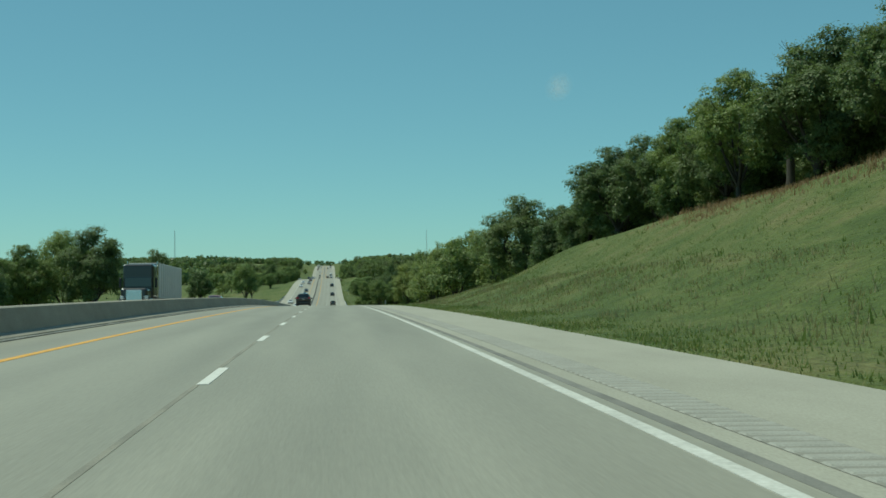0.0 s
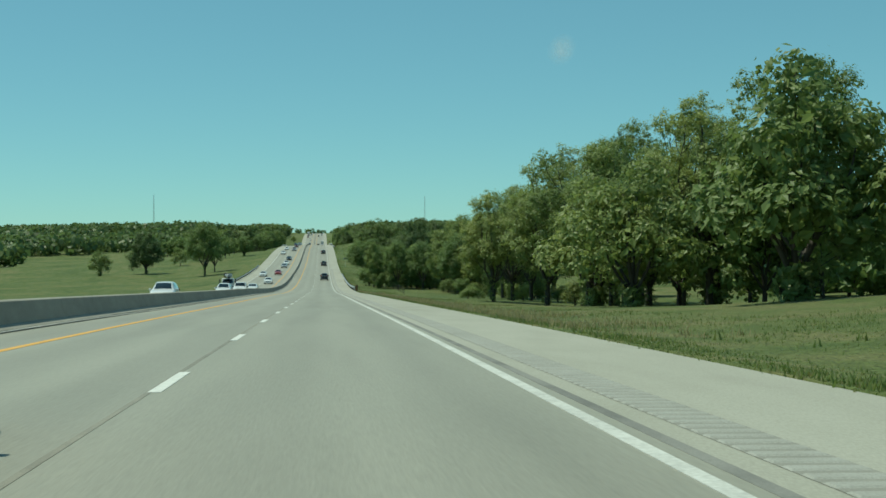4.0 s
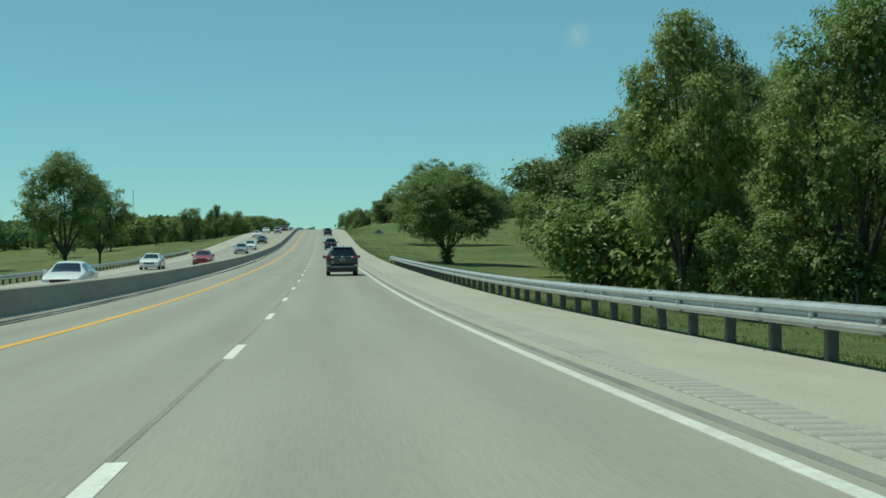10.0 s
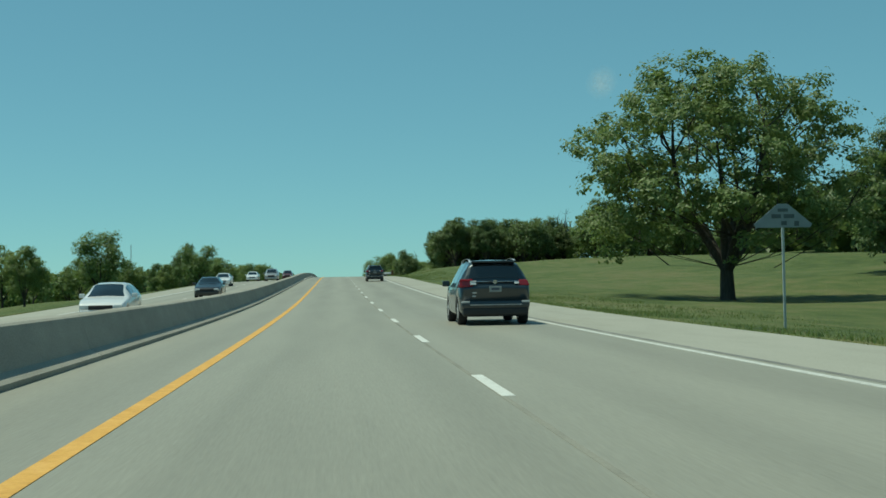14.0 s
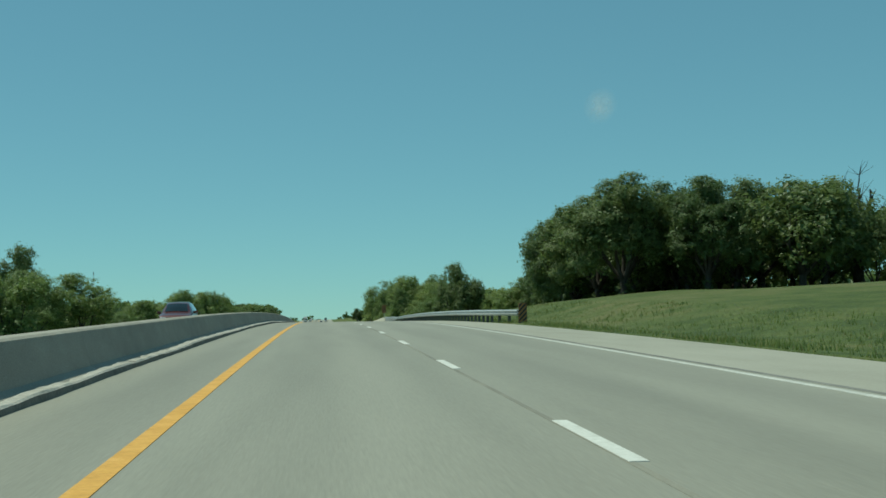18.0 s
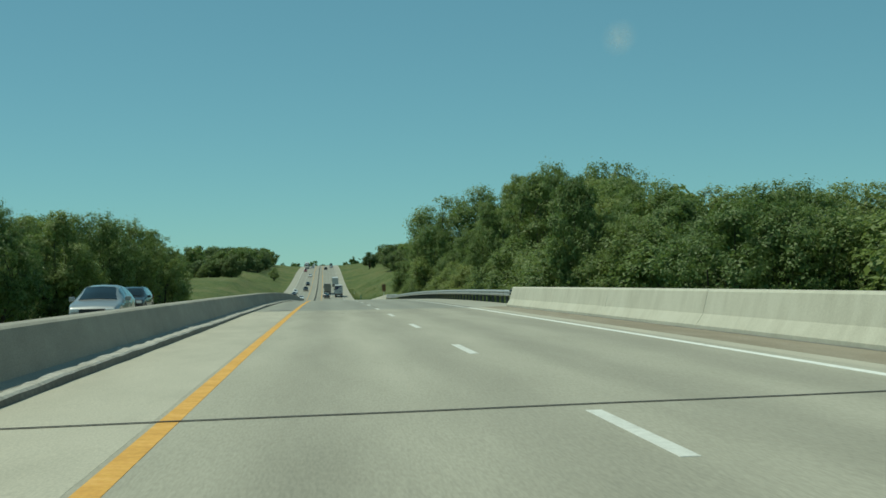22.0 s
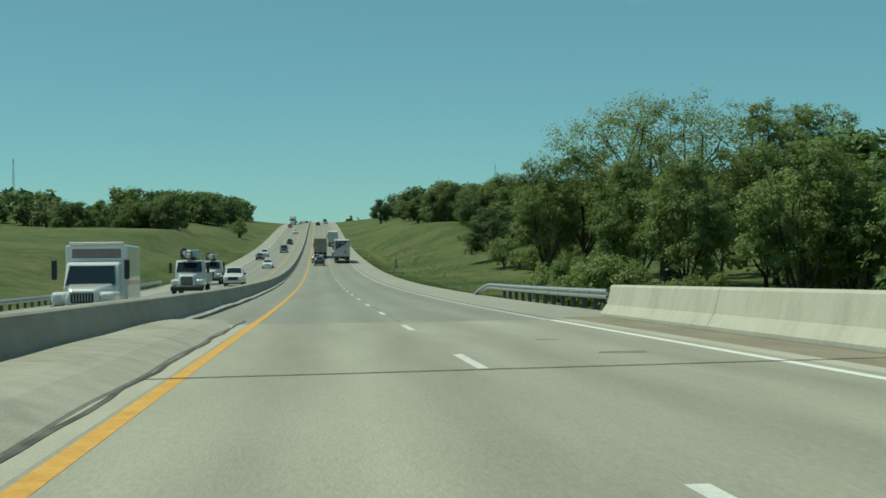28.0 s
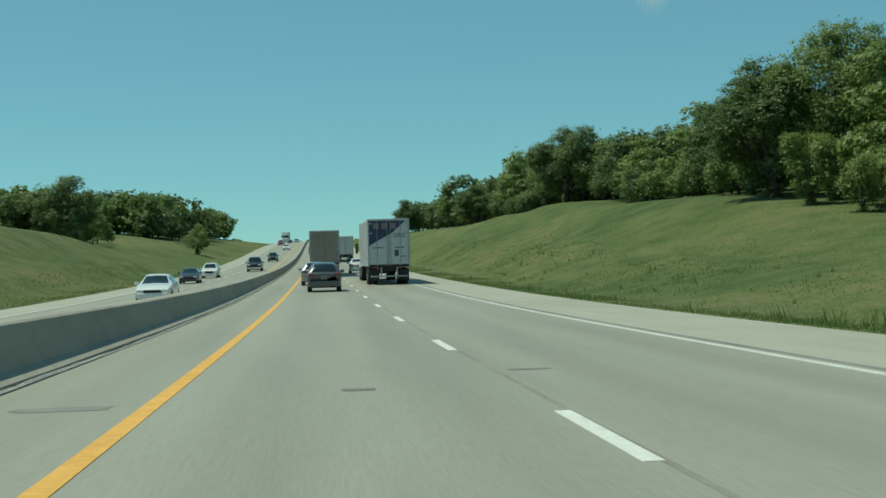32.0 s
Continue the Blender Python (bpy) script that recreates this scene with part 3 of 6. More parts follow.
# kinds: height and width in metres of the drawn tree, then scaled where it stands
TALL_KINDS = {
    "oak_a": (11, 12.0, 12.0, 0.3, 46, 38000, 0.176, LEAF_DARK, 0, False, 46, 14), "oak_b": (12, 13.0, 11.5, 0.4, 44, 38000, 0.176, LEAF_DARK, 0, False, 46, 10),
    "elm_a": (13, 13.0, 11.5, 2.0, 48, 34000, 0.150, LEAF_MID, 0.02, False, 44, 8), "elm_b": (14, 12.0, 9.5, 1.7, 44, 31000, 0.142, LEAF_MID, 0.03, False, 42, 0),
    "ash_a": (15, 14.0, 9.5, 3.2, 50, 27000, 0.140, LEAF_LIGHT, 0.05, False, 36, 0), "ash_b": (16, 13.0, 9.5, 2.2, 46, 31000, 0.142, LEAF_LIGHT, 0.035, False, 40, 12),
    "field": (17, 15.0, 17.0, 0.5, 95, 50000, 0.20, LEAF_LIGHT, 0.04, False, 80, 0), "spread": (28, 17.0, 20.0, 4.6, 64, 26000, 0.165, LEAF_LIGHT, 0.06, False, 44, 40), "near": (27, 14.0, 14.0, 1.2, 72, 70000, 0.155, LEAF_MID, 0.02, False, 84, 60),
}
OTHER_KINDS = {
    "small_a": (18, 6.0, 5.5, 0.0, 22, 7600, 0.16, LEAF_LIGHT, 0.03, False, 28, 30), "small_b": (19, 7.0, 5.8, 0.0, 22, 8400, 0.165, LEAF_MID, 0.03, False, 28, 30),
    "bush": (20, 3.2, 4.4, 0.1, 16, 4200, 0.14, LEAF_MID, 0.03, False, 26), "bush_dark": (24, 3.4, 4.4, 0.0, 16, 4200, 0.14, LEAF_DARK, 0.0, False, 26), "bush_light": (21, 3.0, 4.0, 0.1, 16, 4200, 0.14, LEAF_LIGHT, 0.04, False, 26),
}
FAR_KINDS = {
    "mid_dark": (22, 12.0, 13.0, -1.0, 30, 1700, 0.74, LEAF_DARK), "mid_green": (23, 12.0, 12.5, -1.0, 30, 1700, 0.74, LEAF_MID),
    "fine_dark": (31, 12.0, 12.0, 0.4, 34, 4990, 0.36, LEAF_DARK), "fine_green": (32, 12.0, 11.0, 0.8, 34, 4990, 0.36, LEAF_MID, 0.02), "fine_light": (33, 13.0, 10.0, 1.6, 34, 4700, 0.34, LEAF_LIGHT, 0.03),
    "thicket": (41, 5.0, 5.2, -0.3, 30, 26000, 0.088, LEAF_MID, 0.02, False, 40), "thicket_light": (42, 4.6, 4.8, -0.3, 28, 24000, 0.088, LEAF_LIGHT, 0.03, False, 40),
    "dead": (25, 14.0, 7.0, 6.0, 12, 10, 0.2, LEAF_DARK, 0, True),
}
KINDS = {}
for key, args in {**TALL_KINDS, **OTHER_KINDS, **FAR_KINDS}.items():
    KINDS[key] = (args[1], args[2], *tree_meshes(args[0], *args[1:]))
LABELS = {"oak": ("dark green broad-leaved oak tree in full leaf", "tree"), "elm": ("green broad-leaved tree with a full rounded crown", "tree"),
          "ash": ("light green tree with a loose airy crown", "tree"), "field": ("wide spreading green field tree with low boughs", "tree"),
          "near": ("green spreading tree with dense boughs near the rail", "tree"), "small": ("small young light green roadside tree", "tree"), "bush": ("low leafy green bush in the roadside grass", "bush"),
          "spread": ("tall wide light green tree with open airy boughs", "tree"), "thicket": ("dense leafy green thicket behind the guard rail", "bush"),
          "mid": ("green broad-leaved tree in a wooded belt", "tree"), "dead": ("bare grey dead tree with thin branches", "tree")}


def tree(kind, x, s, height, width=None, turn=None, sink=0.15):
    h0, w0, trunk, crown = KINDS[kind]
    k = height / h0
    kw = k if width is None else width / w0
    lab, cat = LABELS[kind.split("_")[0]]
    z = float(ground_z(x, s)[0]) - sink
    m = pose(x, s, z, 0, 0, rng.uniform(0, 360) if turn is None else turn) @ Matrix.Diagonal((kw, kw, k, 1))
    e = thing("bush" if cat == "bush" else "tree", m, lab, cat, "roadside trees" if cat == "tree" else "roadside bushes")
    part("trunk", trunk, None, e)
    if crown:
        part("crown", crown, None, e)
    return e


def rise(x, s, top):
    """Height of a tree at (x, s) whose crown ends top metres over the road."""
    return top + float(zr(np.array([s]))[0]) - float(ground_z(x, s)[0])


def arrays(me):
    v = np.empty(len(me.vertices) * 3, np.float32)
    me.vertices.foreach_get("co", v)
    f = np.empty(len(me.loops), np.int32)
    me.loops.foreach_get("vertex_index", f)
    return v.reshape(-1, 3), f.reshape(-1, 4)


WOOD_MATS = (M_BARK, LEAF_DARK, LEAF_MID, LEAF_LIGHT)


def joined(spots, label):
    """Trees that stand behind others, joined into one wood; a spot is (kind, x, s, height, breadth factor)."""
    vs, fs, mi, base = [], [], [], 0
    for kind, x, s, h, kb in spots:
        hh, w0, trunk, crown = KINDS[kind]
        k = h / hh
        kw = k * kb
        a = rng.uniform(0, 2 * math.pi)
        gz = float(ground_z(x, s)[0]) - 0.2
        for me in (trunk, crown):
            v, f = arrays(me)
            c, d = math.cos(a), math.sin(a)
            vs.append(np.stack([x + kw * (v[:, 0] * c - v[:, 1] * d), s + kw * (v[:, 0] * d + v[:, 1] * c), gz + k * v[:, 2]], 1))
            fs.append(f + base)
            mi.append(np.full(len(f), WOOD_MATS.index(me.materials[0]), np.int32))
            base += len(v)
    me = mesh_np("wood", np.concatenate(vs), np.concatenate(fs))
    for m in WOOD_MATS:
        me.materials.append(m)
    me.polygons.foreach_set("material_index", np.concatenate(mi))
    tagged(new("wood", me), label, "woods", kind="stuff")


FINE = {"oak": "fine_dark", "elm": "fine_green", "ash": "fine_light"}


def belt(n, x0, x1, s0, s1, h0, h1, kinds, over_road=False):
    """n trees scattered over a strip beside the road; the rows behind are joined into one wood."""
    got = []
    for _ in range(n * 30):
        x, s = rng.uniform(x0, x1), rng.uniform(s0, s1)
        if all((x - a[1]) ** 2 + (s - a[2]) ** 2 > 3.2 ** 2 for a in got):
            h = rng.uniform(h0, h1)
            got.append((kinds[int(rng.integers(len(kinds)))], x, s, rise(x, s, h) if over_road else h))
        if len(got) == n:
            break
    got.sort(key=lambda g: abs(g[1]))
    front = n if h1 < 9 or n < 7 else (n + 1) // 2 if n < 40 else 12
    back = []
    for kind, x, s, h in got[:front]:
        tree(kind, x, s, h)
    for kind, x, s, h in got[front:]:
        back.append((FINE.get(kind.split("_")[0], "fine_green"), x, s, h, rng.uniform(0.95, 1.15)))
    if back:
        joined(back, "green broad-leaved trees standing behind the roadside row")


def grove(n, x0, x1, s0, s1, h0, h1, kinds, label):
    """A wood that stays far from the camera: its trees joined into one mesh."""
    got = []
    for _ in range(n * 30):
        x, s = rng.uniform(x0, x1), rng.uniform(s0, s1)
        if not all((x - a[1]) ** 2 + (s - a[2]) ** 2 > 3.4 ** 2 for a in got):
            continue
        got.append((kinds[int(rng.integers(len(kinds)))], x, s, rng.uniform(h0, h1), rng.uniform(0.95, 1.25)))
        if len(got) == n:
            break
    joined(got, label)


# single trees, each at its own place: kind, place beside and along the road, top over the road, breadth
SPOTS_HILLSIDE = [
    ("oak_b", 28.8, 187, 15.4, 13), ("oak_a", 32.6, 172, 12.6, 11), ("oak_b", 33.5, 154, 12.6, 10), ("oak_b", 28.4, 125, 14.6, 10), ("oak_a", 31, 136, 14.0, 10), ("ash_b", 26.2, 224, 12.3, 8),
    ("ash_a", 25.2, 237, 12.5, 8.5), ("ash_b", 23.4, 254, 11.6, 8), ("oak_a", 29, 143, 11.2, 7), ("ash_b", 22.5, 260, 11.8, 9), ("elm_b", 27, 267, 13.4, 9), ("ash_b", 21.5, 273, 11.9, 9),
    ("ash_a", 26, 279, 14.2, 9.5), ("ash_b", 17.8, 281, 9.6, 7), ("ash_a", 34, 286, 17.2, 11), ("ash_b", 33.2, 271, 16.2, 9.5), ("ash_b", 21.0, 290, 10.9, 8), ("elm_a", 24.5, 300, 12.0, 10),
    ("elm_a", 25.0, 318, 10.4, 9), ("oak_a", 26.8, 331, 11.4, 8.5),
]
SPOTS_PASTURE = [
    ("ash_b", 26.5, 349, 10.7, 7.5), ("ash_a", 29.5, 358, 12.2, 8.5), ("ash_a", 31, 384, 13.8, 7), ("ash_a", 34, 391, 14.8, 7.5), ("elm_a", 27, 400, 10.4, 9), ("elm_b", 31, 408, 11.6, 8),
    ("elm_b", 25.5, 412, 9.2, 7.5), ("elm_b", 12.6, 432.5, 9.0, 5.2), ("elm_a", 17.4, 430, 9.5, 7), ("elm_a", 22.5, 427, 9.2, 8), ("ash_a", 27.5, 440, 11.8, 7.5), ("ash_b", 31, 441, 11.8, 7),
    ("elm_b", 14.4, 446, 6.8, 6), ("elm_b", 17.5, 455, 7.6, 7), ("elm_a", 30, 468, 12.0, 9), ("oak_a", 23.5, 467, 14.2, 9), ("oak_b", 30, 480, 14.4, 11), ("elm_a", 38, 492, 16, 12),
    ("elm_b", 26.5, 512, 12.0, 9), ("near", 13.9, 524, 9.6, 12.6),
]
SPOTS_FIELD = [
    ("field", 23.0, 629, 14.9, 19), ("oak_a", 45.6, 649, 13.6, 12.5), ("ash_b", 46.5, 622, 14.8, 11.5), ("elm_b", 60, 690, 9.5, 10), ("oak_a", 49.4, 790, 14.2, 13), ("oak_b", 22.5, 810, 11.9, 10),
    ("oak_b", 23.2, 823, 11.8, 10), ("oak_a", 22.3, 835, 11.4, 9.5), ("oak_a", 29.5, 815, 11.8, 11), ("oak_b", 36, 815, 11.7, 11), ("oak_a", 43, 818, 12.2, 11), ("oak_b", 25.5, 844, 10.8, 9),
    ("oak_a", 26.5, 853, 12.0, 10), ("oak_b", 27.5, 863, 10.9, 9), ("oak_a", 27.8, 873, 9.4, 8), ("elm_b", 24.6, 880, 6.2, 6.5), ("oak_a", 15.9, 873, 7.8, 7.2),
]
SPOTS_BRIDGES = [
    ("elm_a", 19.5, 943, 7.6, 8), ("elm_a", 18.8, 951, 8.6, 9), ("elm_b", 13.6, 956, 9.4, 7.5), ("elm_b", 9.9, 952, 7.0, 4.2), ("elm_a", 20.8, 966, 11.1, 9), ("elm_b", 12.2, 931, 7.0, 5.2),
    ("elm_b", 13.6, 968, 10.4, 6), ("elm_b", 15.4, 984, 10.8, 7), ("elm_a", 15.8, 961, 10.6, 7.5), ("elm_a", 18.8, 981, 9.2, 9), ("ash_b", 15.8, 992, 8.8, 7.5), ("elm_b", 18.3, 1001, 10.1, 8.5),
    ("elm_b", 13.0, 1003, 7.4, 6), ("elm_b", 22.5, 986, 11.0, 8), ("near", 16.2, 1031, 14.6, 14.8), ("elm_a", 11.4, 1022, 9.5, 7),
]
SPOTS_LAST = [
    ("elm_b", 22, 1171, 9.5, 8), ("ash_b", 17.4, 1185, 10.8, 7), ("ash_a", 21.5, 1188, 12.0, 7.5), ("spread", 27.2, 1182, 15.9, 21), ("ash_a", 36, 1180, 15.0, 10.5), ("ash_b", 44.3, 1190, 16.0, 11),
    ("ash_a", 27, 1216, 10.6, 9), ("elm_a", 33, 1240, 11, 10), ("oak_a", 22.5, 1248, 8.8, 9.8), ("oak_b", 31.8, 1271, 12.5, 10), ("oak_a", 27.2, 1305, 13.9, 9), ("oak_b", 31.5, 1322, 15.0, 10),
    ("oak_a", 27.6, 1376, 16.4, 10), ("oak_b", 29.4, 1479, 13.4, 11), ("oak_a", 22.5, 1577, 12.3, 10),
]
SPOTS_LEFT = [
    ("oak_b", -33.5, 199, 12.2, 11), ("elm_a", -40, 212, 12.5, 12), ("oak_b", -35.6, 288, 13.2, 10), ("elm_a", -36.0, 583, 14.5, 14.5), ("elm_b", -34.5, 604, 12.0, 9), ("oak_a", -59, 616, 10.6, 12),
    ("oak_a", -37.2, 860, 9.5, 9), ("elm_a", -29.0, 966, 8.6, 10), ("elm_b", -27.8, 986, 9.0, 9), ("elm_a", -27.5, 1008, 10.4, 10), ("elm_a", -26.5, 1022, 10.6, 10), ("elm_b", -26.0, 1046, 10.8, 9), ("elm_b", -27.5, 1073, 8.6, 8), ("elm_b", -27.5, 846, 5.7, 9), ("elm_a", -30.5, 836, 5.6, 9), ("oak_a", -43.5, 1440, 15.0, 12), ("oak_a", -52, 1446, 12.4, 11),
]
for kind, x, s, top, wide in SPOTS_HILLSIDE + SPOTS_PASTURE + SPOTS_FIELD + SPOTS_BRIDGES + SPOTS_LAST + SPOTS_LEFT:
    tree(kind, x, s, rise(x, s, top), wide)
tree("oak_b", 20.5, 482, 11.0, 12.5)
tree("oak_a", 25.5, 489, 12.6, 12.5)
tree("oak_a", 23.5, 500, 12.5, 10)
tree("elm_b", 32.5, 566, 12.5, 11)
tree("ash_b", 24, 520, 9.0, 7)
tree("small_a", -75, 618, 9)
tree("small_a", -27.3, 1500, 6.5)
tree("dead", 26, 1008, rise(26, 1008, 13.0))
tree("dead", 46.5, 819, rise(46.5, 819, 13.5), 8)
tree("dead", 30, 84, rise(30, 84, 16.0))
# belts of wood beside the road
belt(20, 29, 42, -5, 62, 17, 19, ["oak_a", "oak_b", "oak_a", "elm_b"], True)
belt(26, 29, 38, 60, 122, 14.6, 16.2, ["oak_a", "oak_b", "oak_a", "elm_b"], True)
belt(10, 31, 42, 138, 182, 7, 10, ["oak_a", "oak_b"])
belt(14, 29, 34, 20, 178, 2.0, 3.6, ["bush_dark", "oak_b"])
belt(16, 17, 36, 192, 254, 8, 10.5, ["small_a", "ash_b", "elm_b"])
belt(6, 20.5, 26, 262, 325, 1.6, 2.6, ["bush", "small_b", "bush_light"])
belt(10, 32, 46, 258, 335, 9.5, 11.5, ["elm_a", "ash_b", "elm_b"], True)
belt(6, 29, 44, 335, 366, 8, 10.2, ["elm_a", "ash_b", "elm_b", "ash_b"], True)
belt(6, 29, 44, 366, 392, 10.5, 12, ["elm_a", "ash_a", "ash_b"], True)
belt(9, 24, 42, 392, 424, 8.4, 10.2, ["elm_a", "ash_b", "elm_b", "ash_b"], True)
belt(12, 22, 32, 335, 420, 1.8, 3.2, ["bush", "small_b", "bush_light"])
belt(12, 12, 22, 424, 449, 2.4, 4.6, ["bush", "small_b", "bush"])
belt(7, 18, 27, 434, 464, 7.2, 9.2, ["elm_b", "elm_a", "ash_b"], True)
belt(5, 44, 62, 560, 640, 9, 11, ["oak_a", "elm_b", "oak_b"])
belt(18, 24, 46, 804, 842, 10.8, 12.0, ["oak_a", "oak_b"], True)
belt(9, 31, 42, 842, 876, 9.8, 11.5, ["oak_a", "elm_b"], True)
belt(14, 14, 30, 884, 932, 3.2, 5.0, ["elm_a", "elm_b", "small_b", "oak_a"], True)
belt(8, 17, 32, 934, 952, 6.0, 7.2, ["elm_a", "elm_b", "ash_b"], True)
belt(12, 16, 32, 954, 980, 8.0, 9.4, ["elm_a", "elm_b", "ash_b"], True)
belt(14, 12.5, 16, 930, 1026, 5, 7.5, ["small_b", "small_a", "thicket"])
belt(9, 17, 26, 980, 1010, 6.4, 8.0, ["elm_a", "elm_b", "ash_b"], True)
belt(7, 24, 34, 975, 1012, 7.5, 9, ["elm_a", "oak_a", "elm_b"], True)
belt(8, 20, 34, 1008, 1046, 6.5, 8.4, ["elm_a", "elm_b", "ash_b", "elm_a"], True)
belt(14, 11, 18, 1014, 1046, 6, 8.5, ["small_b", "small_b", "thicket"])
belt(26, 10.6, 13.5, 935, 1026, 4.2, 6, ["thicket", "thicket", "thicket_light"])
belt(8, 25.5, 30, 1284, 1318, 3, 5, ["bush", "small_b"])
belt(26, 27.5, 33, 1296, 1440, 2.6, 4.6, ["bush_dark", "bush_dark", "bush"])
belt(16, 23, 36, 426, 476, 2.6, 4.4, ["bush", "bush", "bush_dark"])
belt(12, 16, 36, 1044, 1120, 9, 12, ["elm_b", "ash_b", "small_b"])
belt(10, 22, 42, 1125, 1175, 9, 11, ["ash_a", "ash_b", "ash_a", "elm_b"])
belt(9, 26, 44, 1180, 1226, 8.6, 10.4, ["ash_a", "ash_b", "ash_a"])
belt(12, 20, 28, 1198, 1240, 1.8, 4.2, ["bush", "bush_light", "small_a"])
belt(16, 14, 21, 1148, 1180, 1.8, 4.0, ["bush", "small_b", "bush_light"])
belt(12, -62, -42, 150, 253, 9, 12, ["elm_a", "oak_a", "elm_b"])
belt(18, -54, -25, 650, 845, 6.6, 9.0, ["small_b", "elm_b", "elm_a"])
belt(10, -48, -26, 880, 940, 6.0, 7.6, ["elm_a", "elm_b", "oak_a"])
belt(10, -48, -27, 944, 994, 4.8, 7.0, ["elm_a", "elm_b", "oak_a"], True)
belt(12, -48, -30, 1000, 1058, 8.8, 10.8, ["elm_a", "elm_b", "oak_a"], True)
belt(10, -46, -25, 1064, 1130, 5, 7.5, ["small_a", "small_b", "bush"])
MIDS = ["mid_dark", "mid_green", "mid_dark"]
belt(62, 30, 62, 1290, 1450, 13.6, 16.0, ["oak_a", "oak_b", "oak_a", "elm_a"], True)
grove(60, 32, 74, 1450, 1740, 9, 12, MIDS, "dark green wood along the crest of the hill")
grove(24, -78, -44, 1440, 1505, 5.5, 9.5, ["fine_dark", "fine_green", "fine_light"], "dark green rounded trees on the hill beyond the opposite roadway")
grove(34, -78, -44, 1436, 1500, 3.0, 5.0, ["fine_dark", "fine_green"], "dense green undergrowth among the hill trees")
grove(46, -74, -38, 1540, 1740, 9.5, 12, MIDS, "dark green wood on the hill beyond the opposite roadway")
UNDER = ["fine_dark", "fine_green"]
grove(60, 30, 46, 1284, 1452, 6.0, 9.0, UNDER, "dense green undergrowth along the edge of the wood")
grove(34, 31, 46, 1450, 1740, 4.5, 6.5, UNDER, "dense green undergrowth along the crest wood")
grove(30, -60, -36, 1535, 1740, 4.5, 6.5, UNDER, "dense green undergrowth before the far hill wood")
grove(24, -130, -74, 1250, 1520, 8, 11, MIDS, "far dark green wood behind the grassy hill")
grove(24, 62, 92, 560, 700, 8, 11, ["fine_dark", "fine_green"], "dark green wood behind the pasture")
grove(16, 50, 84, 810, 860, 9, 11.5, ["fine_dark", "fine_green"], "dark green wood beyond the mound")
grove(30, 44, 70, -20, 190, 10, 13, MIDS, "dark green wood behind the trees on the hillside")
grove(34, 60, 90, 262, 470, 10, 13, ["mid_green"], "dark green wood behind the roadside trees")
grove(34, 34, 64, 880, 1220, 10, 13, ["fine_green", "fine_dark"], "dark green wood beyond the embankment")
grove(36, -84, -48, 830, 1070, 9, 11.5, MIDS, "dark green wood beyond the opposite embankment")


def far_right(x, s):
    return (x > 80 if s < 1760 else x > 50) and wavy(np.array([x]), np.array([s]), 60, 0.4)[0] > -0.35 - (0.5 if x > 140 else 0)


def far_left(x, s):
    if x > -118 and s < 2000:
        return False
    open_field = s < 900 and x > -140
    return wavy(np.array([x]), np.array([s]), 75, 2.2)[0] > (0.9 if open_field else -0.25)


def woods(name, label, n, inside, size, seed):
    """Far woods: many crowns of coarse leaves, too many and far to count."""
    r = np.random.default_rng(seed)
    P = []
    while len(P) < n:
        side = 1 if inside is far_right else -1
        x, s = (side * (80 + 340 * r.random() ** 1.5), r.uniform(-60, 2100)) if r.random() < 0.75 else (r.uniform(-1400, 1400), r.uniform(-100, 3400))
        if inside(x, s):
            P.append((x, s))
    P = np.array(P)
    gz = ground_z(P[:, 0], P[:, 1])
    per = 46
    h = r.uniform(7, 13, n)
    d = r.normal(0, 1, (n, per, 3))
    d /= np.linalg.norm(d, axis=2)[..., None]
    q = d * (0.8 + 0.25 * r.normal(0, 1, (n, per, 1)).clip(-1, 1)) * np.stack([h * 0.48, h * 0.48, h * 0.46], -1)[:, None, :]
    c = np.stack([P[:, 0], P[:, 1], gz + h * 0.5], -1)[:, None, :] + q
    nn = d + r.normal(0, 0.5, d.shape)
    nn /= np.linalg.norm(nn, axis=2)[..., None]
    t1 = np.cross(nn, r.normal(0, 1, d.shape))
    t1 /= np.linalg.norm(t1, axis=2)[..., None]
    t2 = np.cross(nn, t1)
    sz = (size * h / 10)[:, None, None] * r.uniform(0.7, 1.3, (n, per, 1))
    v = np.stack([c - t1 * sz, c + t2 * sz * 0.8, c + t1 * sz, c - t2 * sz * 0.8], 2).reshape(-1, 3)
    ob = new(name, mesh_np(name, v, np.arange(len(v)).reshape(-1, 4), LEAF_DARK))
    tagged(ob, label, "woods", kind="stuff")


woods("far_woods", "dense dark green woods on the distant hills", 3400, far_right, 1.7, 31)
woods("far_woods", "dark green woods and tree lines beyond the pasture", 3400, far_left, 1.7, 32)


# ---- grass and weeds ----
M_BLADE = leaf_material("grass_blades", [(0.0, (0.10, 0.15, 0.035)), (0.5, (0.14, 0.19, 0.048)), (0.85, (0.19, 0.21, 0.07)), (1.0, (0.27, 0.25, 0.12))])


